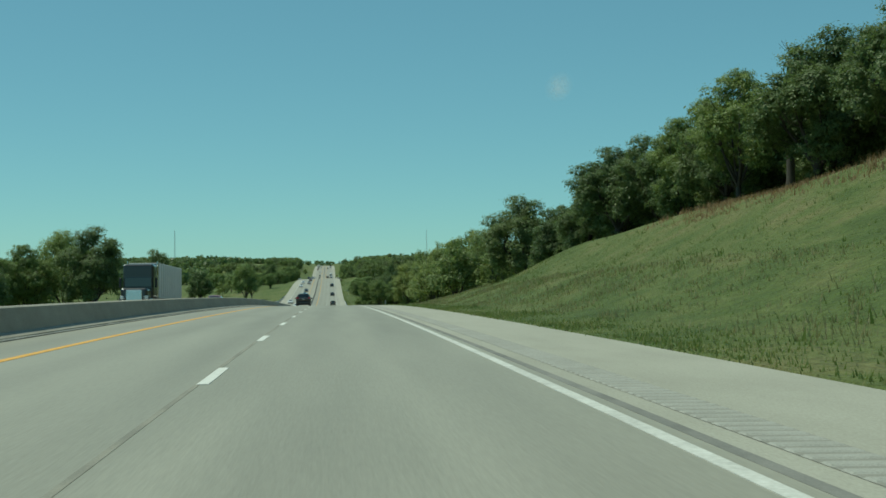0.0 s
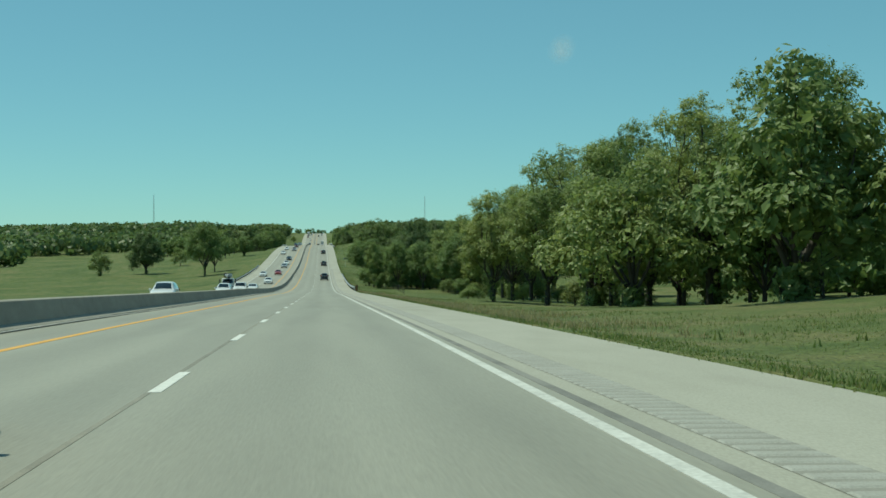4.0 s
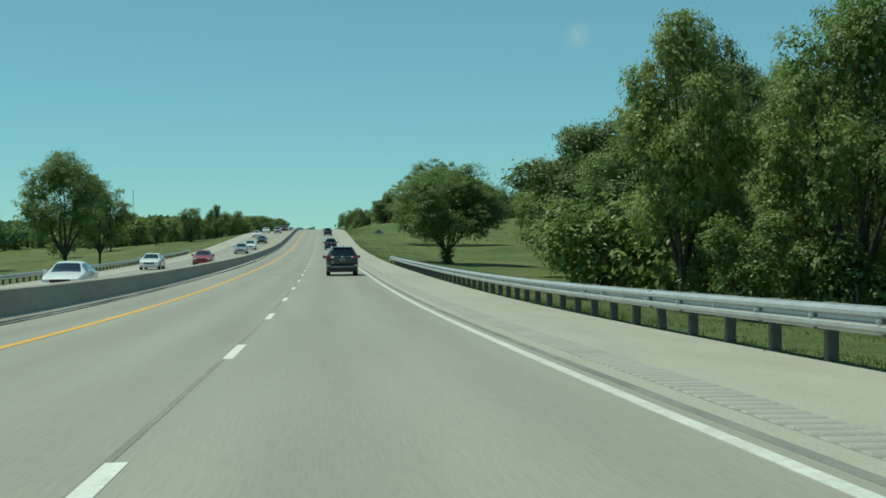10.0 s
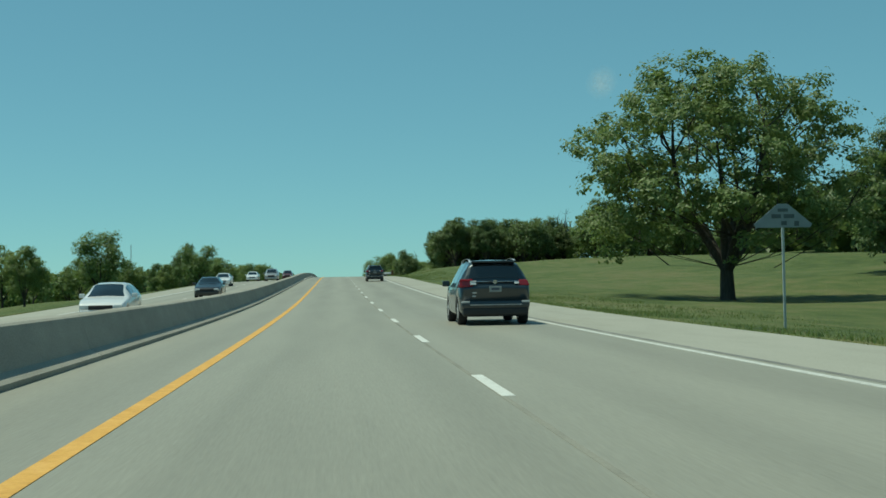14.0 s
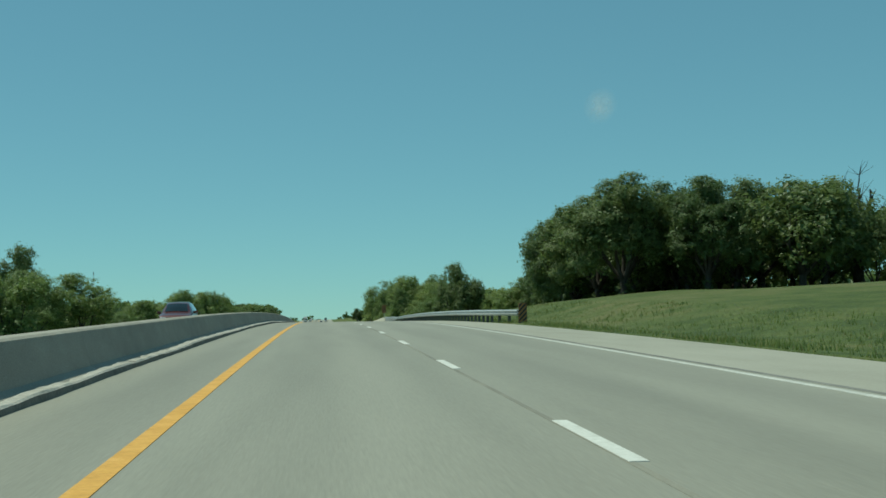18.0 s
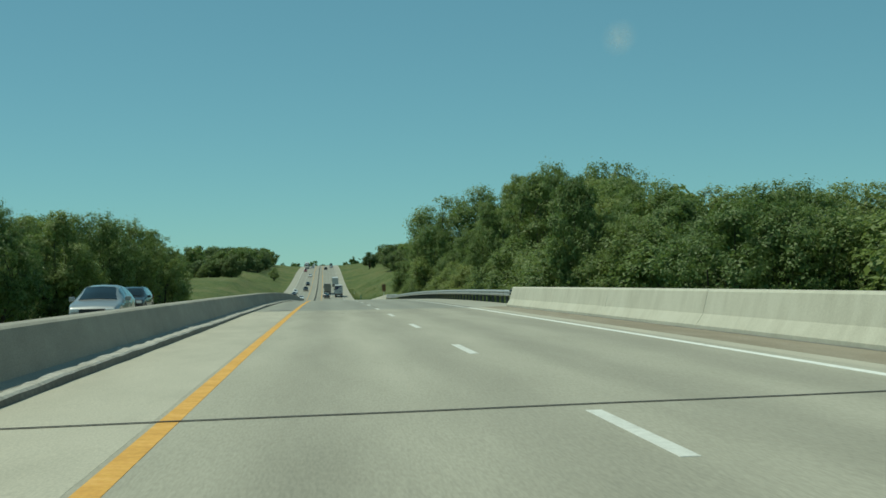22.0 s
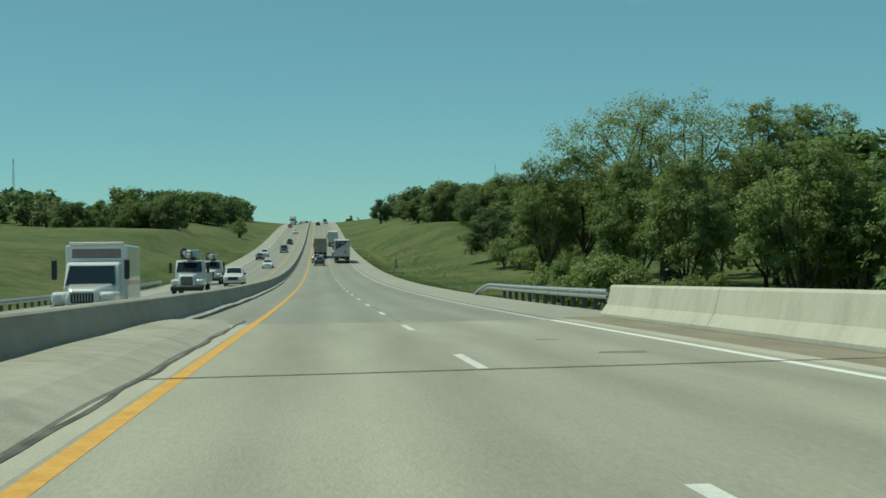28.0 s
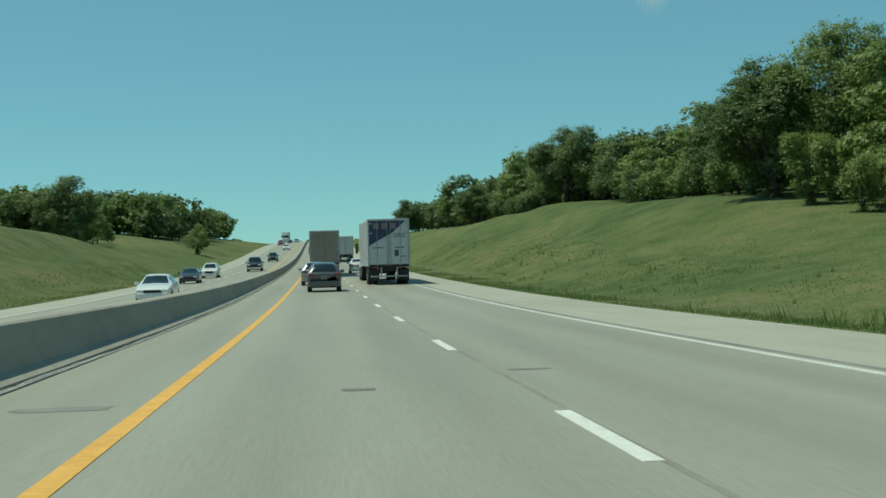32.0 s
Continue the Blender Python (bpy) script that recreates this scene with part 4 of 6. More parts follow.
def tufts(name, label, n, x0, x1, s0, s1, h0, h1, seed, wide=0.05, power=1.6, mat=None):
    """Blades of grass in small tufts over a strip, thickest near the road."""
    r = np.random.default_rng(seed)
    x = x0 + (x1 - x0) * r.random(n) ** power
    s = r.uniform(s0, s1, n)
    keep = wavy(x, s, 2.3, 0.6) > r.uniform(-1.1, 0.5, n)
    x, s = x[keep], s[keep]
    n = len(x)
    z = ground_z(x, s)
    per = 4
    a = r.uniform(0, 2 * math.pi, (n, per))
    h = r.uniform(h0, h1, (n, per)) * (0.75 + 0.5 * (wavy(x, s, 5.0, 1.1)[:, None] > 0))
    px = x[:, None] + r.normal(0, 0.10, (n, per))
    ps = s[:, None] + r.normal(0, 0.10, (n, per))
    lx, ls = np.cos(a) * h * 0.45, np.sin(a) * h * 0.45
    wx, ws_ = -np.sin(a) * wide, np.cos(a) * wide
    base = np.broadcast_to(z[:, None], px.shape) - 0.03
    v = np.stack([np.stack([px - wx, ps - ws_, base], -1), np.stack([px + wx, ps + ws_, base], -1), np.stack([px + lx, ps + ls, base + h], -1)], 2)
    f = np.arange(n * per * 3).reshape(-1, 3)
    ob = new(name, mesh_np(name, v.reshape(-1, 3), f, mat or M_BLADE))
    tagged(ob, label, "grass", kind="stuff")


tufts("grass", "uneven green and straw-coloured verge grass", 42000, 7.25, 22, -6, 200, 0.035, 0.11, 61, 0.022, 1.9)
tufts("grass", "uneven green verge grass before the trees", 36000, 7.25, 15, 200, 640, 0.035, 0.11, 62, 0.022, 1.9)
tufts("grass", "long green grass on the mound by the rail", 9000, 7.4, 15, 690, 860, 0.06, 0.18, 63, 0.022, 1.8)
tufts("grass", "long green grass on the cut slope", 36000, 7.25, 20, 1140, 1400, 0.035, 0.11, 64, 0.022, 1.9)
tufts("grass", "long green grass across the opposite roadway", 9000, -19.4, -26, 1180, 1400, 0.06, 0.18, 65, 0.025, 1.8)
tufts("weeds", "scattered taller weeds on the grassy slope", 700, 8.5, 26, -6, 190, 0.15, 0.32, 66, 0.035, 1.0)
tufts("weeds", "scattered taller weeds in the verge", 450, 7.6, 16, 1140, 1330, 0.15, 0.36, 67, 0.04, 1.2)
M_SEED = leaf_material("rusty_seed_heads", [(0.0, (0.17, 0.115, 0.05)), (0.5, (0.22, 0.15, 0.07)), (1.0, (0.27, 0.20, 0.10))])
M_STRAW = leaf_material("dry_straw", [(0.0, (0.19, 0.18, 0.08)), (0.5, (0.25, 0.23, 0.11)), (1.0, (0.32, 0.29, 0.15))])
tufts("seed_grass", "rusty brown seed heads along the top of the slope", 6500, 21.5, 28.5, -6, 90, 0.2, 0.42, 68, 0.020, 0.8, M_SEED)
tufts("straw_grass", "dry straw among the green slope grass", 6500, 9.5, 15.5, -6, 170, 0.10, 0.26, 69, 0.02, 1.0, M_STRAW)
tufts("straw_grass", "dry straw in the verge before the trees", 9000, 7.4, 12, 190, 380, 0.08, 0.22, 70, 0.018, 1.3, M_STRAW)

# ---- guard rails ----
def swept_free(name, s0, s1, step, section, mat, parent, dx=lambda s: 0.0, dz=lambda s: 0.0, tilt=lambda s: 0.0, x0=0.0):
    """As swept(), but the section may wander sideways, sink and lean over along the way."""
    ss = np.linspace(s0, s1, max(2, int(round((s1 - s0) / step)) + 1))
    vs, fs, m = [], [], len(section(s0) if callable(section) else section)
    for s in ss:
        a = tilt(s)
        for x, z in (section(s) if callable(section) else section):
            zc = z - 0.53
            vs.append((x0 + dx(s) + x * math.cos(a) - zc * math.sin(a), s, zf(s) + dz(s) + 0.53 + x * math.sin(a) + zc * math.cos(a)))
    for i in range(len(ss) - 1):
        for j in range(m):
            k = (j + 1) % m
            fs.append((i * m + j, (i + 1) * m + j, (i + 1) * m + k, i * m + k))
    return part(name, mesh_np(name, vs, fs, mat, False), None, parent)


def wave(n, m=0):
    """Front line of a beam with n waves, bulging towards -x, and its back 4 mm behind."""
    pts = []
    half = 0.155 if n == 2 else 0.25
    m = m or n * 8
    for i in range(m + 1):
        u = i / m
        z = 0.53 - half + 2 * half * u
        b = 0.5 - 0.5 * math.cos(2 * math.pi * n * u)
        pts.append((-0.082 * min(1, max(0, b * 1.5 - 0.2)), z))
    return pts + [(x + 0.005, z) for x, z in reversed(pts)]


W_BEAM, W_FINE, THRIE = wave(2), wave(2, 24), wave(3)
PANEL = 3.81


def panel_mesh(flip):
    sec = [(-x if flip else x, z) for x, z in W_BEAM]
    vs = [(x, y, z) for y in (-0.03, PANEL + 0.03) for x, z in sec]
    m = len(sec)
    fs = [(j, m + j, m + (j + 1) % m, (j + 1) % m) for j in range(m)]
    return mesh_np("rail_panel", vs, fs, M_STEEL)


PANEL_R, PANEL_L = panel_mesh(False), panel_mesh(True)
bm = bmesh.new()
box(bm, 0.12, 0.27, -0.055, 0.055, -0.7, 0.68, 0.012)
POST_R = bm_mesh("post", bm, M_POST)
bm = bmesh.new()
box(bm, 0.0, 0.12, -0.07, 0.07, 0.36, 0.67, 0.01)
BLOCK_R = bm_mesh("blockout", bm, M_POST)
bm = bmesh.new()
cyl(bm, (-0.085, 0, 0.53), (-0.06, 0, 0.53), 0.022, n=8)
BOLT = bm_mesh("bolt", bm, M_STEEL)


def guardrail(x, s0, s1, label, left=False, dzb=0.0, bolts=False):
    g = thing("guardrail", pose(x, s0, zf(s0) + dzb), label, "guardrail", "guardrails")
    base = Matrix.Translation((-x, -s0, -zf(s0) - dzb))
    n = int((s1 - s0) / PANEL)
    for i in range(n):
        s = s0 + i * PANEL
        a = math.atan((zf(s + PANEL) - zf(s)) / PANEL)
        part("rail_panel", PANEL_L if left else PANEL_R, None, g,
             m=base @ Matrix.Translation((x + (0.002 if i % 2 else 0), s, zf(s) + dzb)) @ Euler((a, 0, 0)).to_matrix().to_4x4())
        for k in (0, 1):
            sp = s + k * PANEL / 2
            mm = base @ Matrix.Translation((x, sp, zf(sp) + dzb)) @ pose(0, 0, 0, rng.normal(0, 1.0), rng.normal(0, 1.0), 0)
            if left:
                mm = mm @ pose(0, 0, 0, 0, 0, 180)
            p = part("post", POST_R, None, g, m=mm)
            part("blockout", BLOCK_R, None, p)
            if bolts:
                part("bolt", BOLT, None, p)
    return g


def striped_board(x, s, w, h, z0, label, post_h=0.0, dzb=0.0):
    """A board with slanting dark and ochre stripes at the head of a rail or wall."""
    b = thing("marker_board", pose(x, s, zf(s) + dzb), label, "sign", "striped marker boards")
    bm = bmesh.new()
    box(bm, -w / 2, w / 2, -0.012, 0.012, z0, z0 + h, 0.004)
    part("panel", bm, M_OCHRE, b)
    k = 0
    st = h / 4.0
    lo, hi = z0 + 0.006, z0 + h - 0.006
    for i in range(-3, 5):
        za = z0 + i * st
        ww = w - 0.012
        pts = [(-ww / 2, za), (ww / 2, za + w), (ww / 2, za + w + st * 0.5), (-ww / 2, za + st * 0.5)]
        for lim, keep in ((lo, lambda z: z >= lo), (hi, lambda z: z <= hi)):
            cut = []
            for (xa, a), (xb, b2) in zip(pts, pts[1:] + pts[:1]):
                if keep(a):
                    cut.append((xa, a))
                if keep(a) != keep(b2):
                    cut.append((xa + (xb - xa) * (lim - a) / (b2 - a), lim))
            pts = cut
        if len(pts) < 3 or max(p[1] for p in pts) - min(p[1] for p in pts) < 0.03:
            continue
        bm = bmesh.new()
        f = [bm.verts.new((px, -0.016, pz)) for px, pz in pts]
        g = [bm.verts.new((px, -0.010, pz)) for px, pz in pts]
        bm.faces.new(f)
        for q in range(len(f)):
            bm.faces.new((f[q], g[q], g[(q + 1) % len(f)], f[(q + 1) % len(f)]))
        bmesh.ops.recalc_face_normals(bm, faces=bm.faces)
        part("stripe", bm, M_BLACKISH, b)
    if post_h:
        bm = bmesh.new()
        box(bm, -0.03, 0.03, 0.02, 0.06, -0.9, z0 + h * 0.8, 0.004)
        part("post", bm, M_STEEL, b)
    return b


M_OCHRE = plain("faded_ochre_sheet", (0.30, 0.15, 0.045), 0.6, vary=0.2, size=8)
M_BLACKISH = plain("black_paint", (0.025, 0.025, 0.025), 0.6, vary=0.2, size=8)
M_SIGN_GREEN = plain("green_sign_sheet", (0.012, 0.16, 0.075), 0.45, vary=0.08)
M_SIGN_WHITE = plain("white_sign_sheet", (0.68, 0.68, 0.66), 0.45, vary=0.06)
M_SIGN_BACK = plain("grey_blue_sign_sheet", (0.23, 0.27, 0.285), 0.5, vary=0.12)

RX = 6.98
g = guardrail(RX, 367.0, 500.8, "galvanised steel guard rail on dark posts along the shoulder", bolts=True)
swept_free("rail_end", 500.5, 508.8, 0.6, W_BEAM, M_STEEL, None, x0=RX, dx=lambda s: 0.35 * ((s - 500.5) / 8.3) ** 2, dz=lambda s: -0.62 * (max(0, s - 502) / 6.8) ** 1.6,
           tilt=lambda s: 1.2 * (max(0, s - 502) / 6.8)).parent = g
bpy.data.objects["rail_end"].matrix_parent_inverse = g.matrix_world.inverted()
# head of the rail: doubled terminal panel, yoke, cable and striped board
bm = bmesh.new()
box(bm, -0.14, 0.10, -0.05, -0.01, 0.20, 0.74, 0.01)
part("end_plate", bm, M_STEEL, g, "upright galvanised end plate")
bm = bmesh.new()
box(bm, -0.105, -0.088, 0.90, 0.94, 0.33, 0.73, 0.006)
part("yoke", bm, M_STEEL, g)
bm = bmesh.new()
cyl(bm, (-0.02, 0.95, 0.34), (0.12, -0.15, 0.06), 0.014, n=8)
part("cable", bm, M_STEEL, g)
striped_board(RX + 0.24, 366.7, 0.42, 0.86, 0.14, "faded ochre and black striped board at the guard rail's end")
g = guardrail(RX, 778.0, 865.0, "galvanised steel guard rail leading up to the bridge wall")
flare = lambda s: 0.86 * ((778.2 - s) / 7.5) ** 1.5
o = swept_free("rail_end", 770.8, 778.1, 0.8, W_BEAM, M_STEEL, g, x0=RX, dx=flare)
o.matrix_parent_inverse = g.matrix_world.inverted()
for sp in (771.2, 773.0, 774.9, 776.7):
    p = part("post", POST_R, None, g, m=g.matrix_world.inverted() @ pose(RX + flare(sp), sp, zf(sp)))
    part("blockout", BLOCK_R, None, p)
striped_board(RX + 0.98, 770.3, 0.42, 0.95, 0.06, "ochre and black striped board at the guard rail's end")
guardrail(RX - 0.02, 922.5, 1029.0, "galvanised steel guard rail on dark posts between two bridges")
g = guardrail(RX - 0.02, 1114.0, 1141.0, "galvanised steel guard rail that runs down into the ground")
o = swept_free("rail_end", 1140.5, 1149.3, 0.6, W_BEAM, M_STEEL, g, x0=RX - 0.02, dz=lambda s: -0.62 * (max(0, s - 1142.5) / 6.8) ** 1.6, tilt=lambda s: 1.2 * (max(0, s - 1142.5) / 6.8))
o.matrix_parent_inverse = g.matrix_world.inverted()
for sa, sb in ((420.0, 592.0), (1112.0, 1222.0)):
    guardrail(-19.0, sa, sb, "galvanised steel guard rail along the far edge of the opposite roadway", left=True, dzb=-0.62)

# ---- bridges: walls, joints, kerb ----
WALL_SEC = [(5.70, -0.3), (5.70, 0.08), (5.86, 0.32), (5.98, 0.80), (6.03, 0.85), (6.27, 0.85), (6.32, 0.80), (6.32, -0.9)]


def bridge_wall(s0, s1, n, label, flip=None):
    w = thing("bridge_wall", pose(6.0, s0, zf(s0)), label, "wall", "bridge walls")
    inv = w.matrix_world.inverted()
    ln = (s1 - s0) / n
    for i in range(n):
        sec = [(flip - x, z - 0.6) for x, z in WALL_SEC] if flip is not None else WALL_SEC
        o = swept("wall_section", s0 + i * ln + 0.012, s0 + (i + 1) * ln - 0.012, 3, sec, M_WALL, w)
        o.matrix_parent_inverse = inv
    return w


bridge_wall(867.5, 916.4, 5, "pale cast concrete bridge wall with a sloping foot")
bridge_wall(1033.0, 1110.5, 8, "pale cast concrete bridge wall with a sloping foot")
bridge_wall(850.0, 925.0, 12, "pale concrete bridge wall beyond the opposite roadway", flip=-13.0)
bridge_wall(1020.0, 1110.0, 14, "pale concrete bridge wall beyond the opposite roadway", flip=-13.0)
for s0, s1 in ((861.8, 867.6), (916.4, 922.6), (1025.3, 1033.1), (1110.4, 1114.2)):
    to_wall = s0 in (861.8, 1025.3)
    k = lambda s, a=s0, b=s1, f=to_wall: ((s - a) / (b - a)) if f else ((b - s) / (b - a))
    g = thing("thrie_beam", pose(6.9, s0, zf(s0)), "three-waved steel beam that joins rail and bridge wall", "guardrail", "wall transitions")
    grow = lambda s, k=k: (lambda w: [(p[0] * (1 - w) + q[0] * w, p[1] * (1 - w) + q[1] * w) for p, q in zip(W_FINE, THRIE)])(min(1.0, max(0.0, k(s)) / 0.34))
    o = swept_free("beam", s0, s1, 0.25, grow, M_STEEL, g, x0=6.98, dx=lambda s: -1.06 * max(0.0, k(s)) ** 1.6)
    o.matrix_parent_inverse = g.matrix_world.inverted()
    for f in (0.2, 0.5, 0.8):
        sp = s0 + f * (s1 - s0)
        part("post", POST_R, None, g, m=g.matrix_world.inverted() @ pose(7.0 - 1.06 * max(0.0, k(sp)) ** 1.6, sp, zf(sp)))
striped_board(5.75, 867.3, 0.5, 0.95, 1.30, "ochre and black striped marker on a post at the bridge wall", 1.0)
striped_board(5.55, 1032.8, 0.5, 0.95, 1.25, "ochre and black striped marker on a post at the bridge wall", 1.0)


def skew_strip(name, s, skew, w, x0, x1, mat, parent, lift):
    n = 12
    vs, fs = [], []
    for i in range(n + 1):
        x = x0 + (x1 - x0) * i / n
        sc = s + skew * x + 0.015 * math.sin(x * 5)
        for d in (-w / 2, w / 2):
            vs.append((x, sc + d, zf(sc + d) + lift))
    for i in range(n):
        fs.append((2 * i, 2 * i + 2, 2 * i + 3, 2 * i + 1))
    return part(name, mesh_np(name, vs, fs, mat), None, parent)


M_JOINT = plain("black_joint_rubber", (0.035, 0.035, 0.032), 0.8, vary=0.3, size=6)
for s in (849.5, 871.1, 908.3, 1036.0, 1063.0, 1091.0):
    skew_strip("deck_joint", s, 0.148, 0.07, -5.2, 5.7, M_JOINT, road, 0.011)
M_CRACK = mottled("dirt_filled_crack", [(0.35, (0.045, 0.043, 0.036)), (0.5, (0.08, 0.076, 0.063)), (0.66, (0.17, 0.16, 0.135))], (0.8, 4), stretch=(1, 0.4, 1), grain=0.4)
M_KERB = mottled("worn_kerb_concrete", [(0.3, (0.26, 0.24, 0.19)), (0.5, (0.37, 0.345, 0.28)), (0.7, (0.45, 0.42, 0.345))], (0.4, 2.2), grain=0.4, bump=0.4)
# raised worn kerb in front of the barrier on the second bridge
kerb = swept_free("kerb", 1046.0, 1111.5, 1.2, [(-3.98, -0.02), (-4.02, 0.03), (-4.45, 0.17), (-4.75, 0.21), (-5.50, 0.23), (-5.50, -0.02)], M_KERB, road,
                  dx=lambda s: -0.9 * max(0, (1056 - s) / 10) ** 1.3 + 0.03 * math.sin(s * 0.9), dz=lambda s: -0.19 * max(0, (s - 1104) / 7.5) ** 1.5 - 0.15 * max(0, (1056 - s) / 10))
swept_free("kerb_gap", 1048.0, 1111.0, 1.2, [(-3.92, 0.009), (-3.99, 0.010), (-3.99, -0.02), (-3.92, -0.02)], M_CRACK, road, dx=lambda s: -0.9 * max(0, (1056 - s) / 10) ** 1.3 + 0.022 * math.sin(s * 1.7) + 0.02 * math.sin(s * 4.1))

# ---- worn patches and marks on the surface ----
M_PATCH = mottled("repair_concrete", [(0.3, (0.20, 0.2, 0.185)), (0.5, (0.245, 0.243, 0.225)), (0.7, (0.275, 0.272, 0.25))], (0.6, 3.0), grain=0.4)


def patch(x, s, w, l, mat, seed, lift=0.0045, name="surface_patch"):
    """A low, ragged-edged skin of other material on the road."""
    r = np.random.default_rng(seed)
    n = 18
    ang = np.linspace(0, 2 * math.pi, n, endpoint=False)
    vs = [(x, s, zf(s) + lift)]
    for a in ang:
        k = 1 + r.normal(0, 0.08)
        ca, sa = math.cos(a), math.sin(a)
        q = max(abs(ca), abs(sa)) ** -0.75
        px, ps = x + ca * q * w / 2 * k, s + sa * q * l / 2 * k
        vs.append((px, ps, zf(ps) + lift))
    fs = [(0, 1 + i, 1 + (i + 1) % n) for i in range(n)]
    return part(name, mesh_np(name, vs, fs, mat), None, road)


for i, (x, s, w, l) in enumerate(((-4.3, 917.5, 0.9, 1.8), (-4.5, 914.8, 0.8, 0.3), (-3.9, 916.2, 0.5, 0.4), (-1.6, 1238, 0.35, 0.3), (2.4, 1094, 0.7, 0.5), (2.0, 1098, 0.4, 0.35),
                                  (-4.6, 1232, 0.8, 0.35), (-4.4, 1237, 0.9, 0.4), (6.2, 100, 0.3, 0.14), (5.9, 262, 0.5, 0.3), (0.5, 1240, 0.5, 0.2), (-0.2, 1229.6, 0.8, 0.22))):
    patch(x, s, w, l, M_SEAM if l < 0.6 else M_PATCH, 50 + i)
# corrugated rumble strip in the shoulder
M_RUMBLE = mottled("rumble_concrete", [(0.3, (0.27, 0.265, 0.235)), (0.5, (0.32, 0.315, 0.28)), (0.7, (0.36, 0.355, 0.32))], (0.6, 3.0), grain=0.4)


M_RUMBLE_DARK = mottled("rumble_groove_dark", [(0.3, (0.21, 0.203, 0.175)), (0.5, (0.245, 0.236, 0.203)), (0.7, (0.285, 0.276, 0.24))], (0.6, 3.0), grain=0.4)


def rumble(s0, s1, x0=4.42, x1=4.88):
    """Ribs across the shoulder with darker grooves between them."""
    pitch = 0.32
    n = int((s1 - s0) / pitch)
    prof = [(0.0, 0.003), (0.12, 0.003), (0.145, 0.013), (0.285, 0.013), (0.31, 0.003)]
    ss = np.array([s0 + i * pitch + a for i in range(n) for a, _ in prof])
    hh = np.array([b for i in range(n) for _, b in prof])
    xs = np.array([x0 - 0.02, x0, x1, x1 + 0.02])
    v = np.zeros((len(ss), 4, 3))
    v[:, :, 0] = xs[None]
    v[:, :, 1] = ss[:, None]
    v[:, 1:3, 2] = (zr(ss) + hh)[:, None]
    v[:, 0, 2] = v[:, 3, 2] = zr(ss) + 0.0015
    v[:, 2, 2] -= 0.004
    a = np.arange(len(ss) - 1) * 4
    f = np.concatenate([np.stack([a + k, a + k + 1, a + k + 5, a + k + 4], 1) for k in range(3)])
    me = mesh_np("rumble_strip", v.reshape(-1, 3), f, M_RUMBLE)
    me.materials.append(M_RUMBLE_DARK)
    j = np.tile(np.arange(len(ss) - 1) % 5, 3)
    me.polygons.foreach_set("material_index", np.where((j == 0) | (j == 4), 1, 0).astype(np.int32))
    o = part("rumble_strip", me, None, road, "ribbed rumble strip cast into the shoulder")
    o["kind"] = "stuff"


rumble(-30, 560)

# ---- signs and posts ----
def delineator(x, s, h, mat, label):
    d = thing("delineator", pose(x, s, float(ground_z(x, s)[0])), label, "post", "roadside posts")
    bm = bmesh.new()
    box(bm, -0.035, 0.035, -0.012, 0.012, -0.3, h, 0.008)
    part("stake", bm, mat, d)
    bm = bmesh.new()
    box(bm, -0.03, 0.03, -0.018, -0.012, h - 0.18, h - 0.06, 0.002)
    part("reflector", bm, M_SIGN_WHITE, d, "pale reflector")


for x, s in ((8.3, 168), (8.5, 1232), (8.4, 640), (8.4, 1340)):
    delineator(x, s, 0.8, M_SIGN_WHITE, "slim pale delineator post in the roadside grass")

mk = thing("mile_marker", pose(8.3, 1246.8, float(ground_z(8.3, 1246.8)[0])), "tall narrow green roadside marker on a steel post", "sign")
bm = bmesh.new()
box(bm, -0.15, 0.15, -0.01, 0.01, 0.75, 1.95, 0.004)
part("panel", bm, M_SIGN_GREEN, mk)
for k, (w, h, z) in enumerate(((0.17, 0.10, 1.80), (0.14, 0.2, 1.53), (0.14, 0.2, 1.25), (0.14, 0.2, 0.97))):
    bm = bmesh.new()
    box(bm, -w / 2, w / 2, -0.016, -0.010, z - h / 2, z + h / 2)
    part("bar", bm, M_SIGN_WHITE, mk, "white bar of writing")
bm = bmesh.new()
box(bm, -0.03, 0.03, 0.012, 0.05, -0.5, 1.85, 0.004)
part("post", bm, M_STEEL, mk)

sg = thing("triangular_sign", pose(9.3, 580.0, float(ground_z(9.3, 580.0)[0])), "pale triangular roadside sign on a thin post before a tree", "sign")
bm = bmesh.new()
pts = [(-0.69, 2.48), (0.69, 2.48), (0.73, 2.57), (0.12, 3.07), (-0.12, 3.07), (-0.73, 2.57)]
f = [bm.verts.new((x, -0.01, z)) for x, z in pts]
b2 = [bm.verts.new((x, 0.01, z)) for x, z in pts]
bm.faces.new(f)
bm.faces.new(b2[::-1])
for q in range(len(pts)):
    bm.faces.new((f[q], b2[q], b2[(q + 1) % len(pts)], f[(q + 1) % len(pts)]))
bmesh.ops.recalc_face_normals(bm, faces=bm.faces)
part("panel", bm, M_SIGN_BACK, sg)
M_SIGN_INK = plain("faded_sign_ink", (0.085, 0.105, 0.11), 0.6, vary=0.15)
for w, h, x, z in ((0.26, 0.08, 0, 2.91), (0.24, 0.10, -0.17, 2.76), (0.27, 0.10, 0.15, 2.76), (0.14, 0.10, 0.02, 2.59), (0.12, 0.12, 0.34, 2.58)):
    bm = bmesh.new()
    box(bm, x - w / 2, x + w / 2, -0.016, -0.010, z - h / 2, z + h / 2)
    part("bar", bm, M_SIGN_INK, sg, "dark bar of writing")
bm = bmesh.new()
box(bm, -0.03, 0.03, 0.012, 0.06, -0.5, 3.0, 0.004)
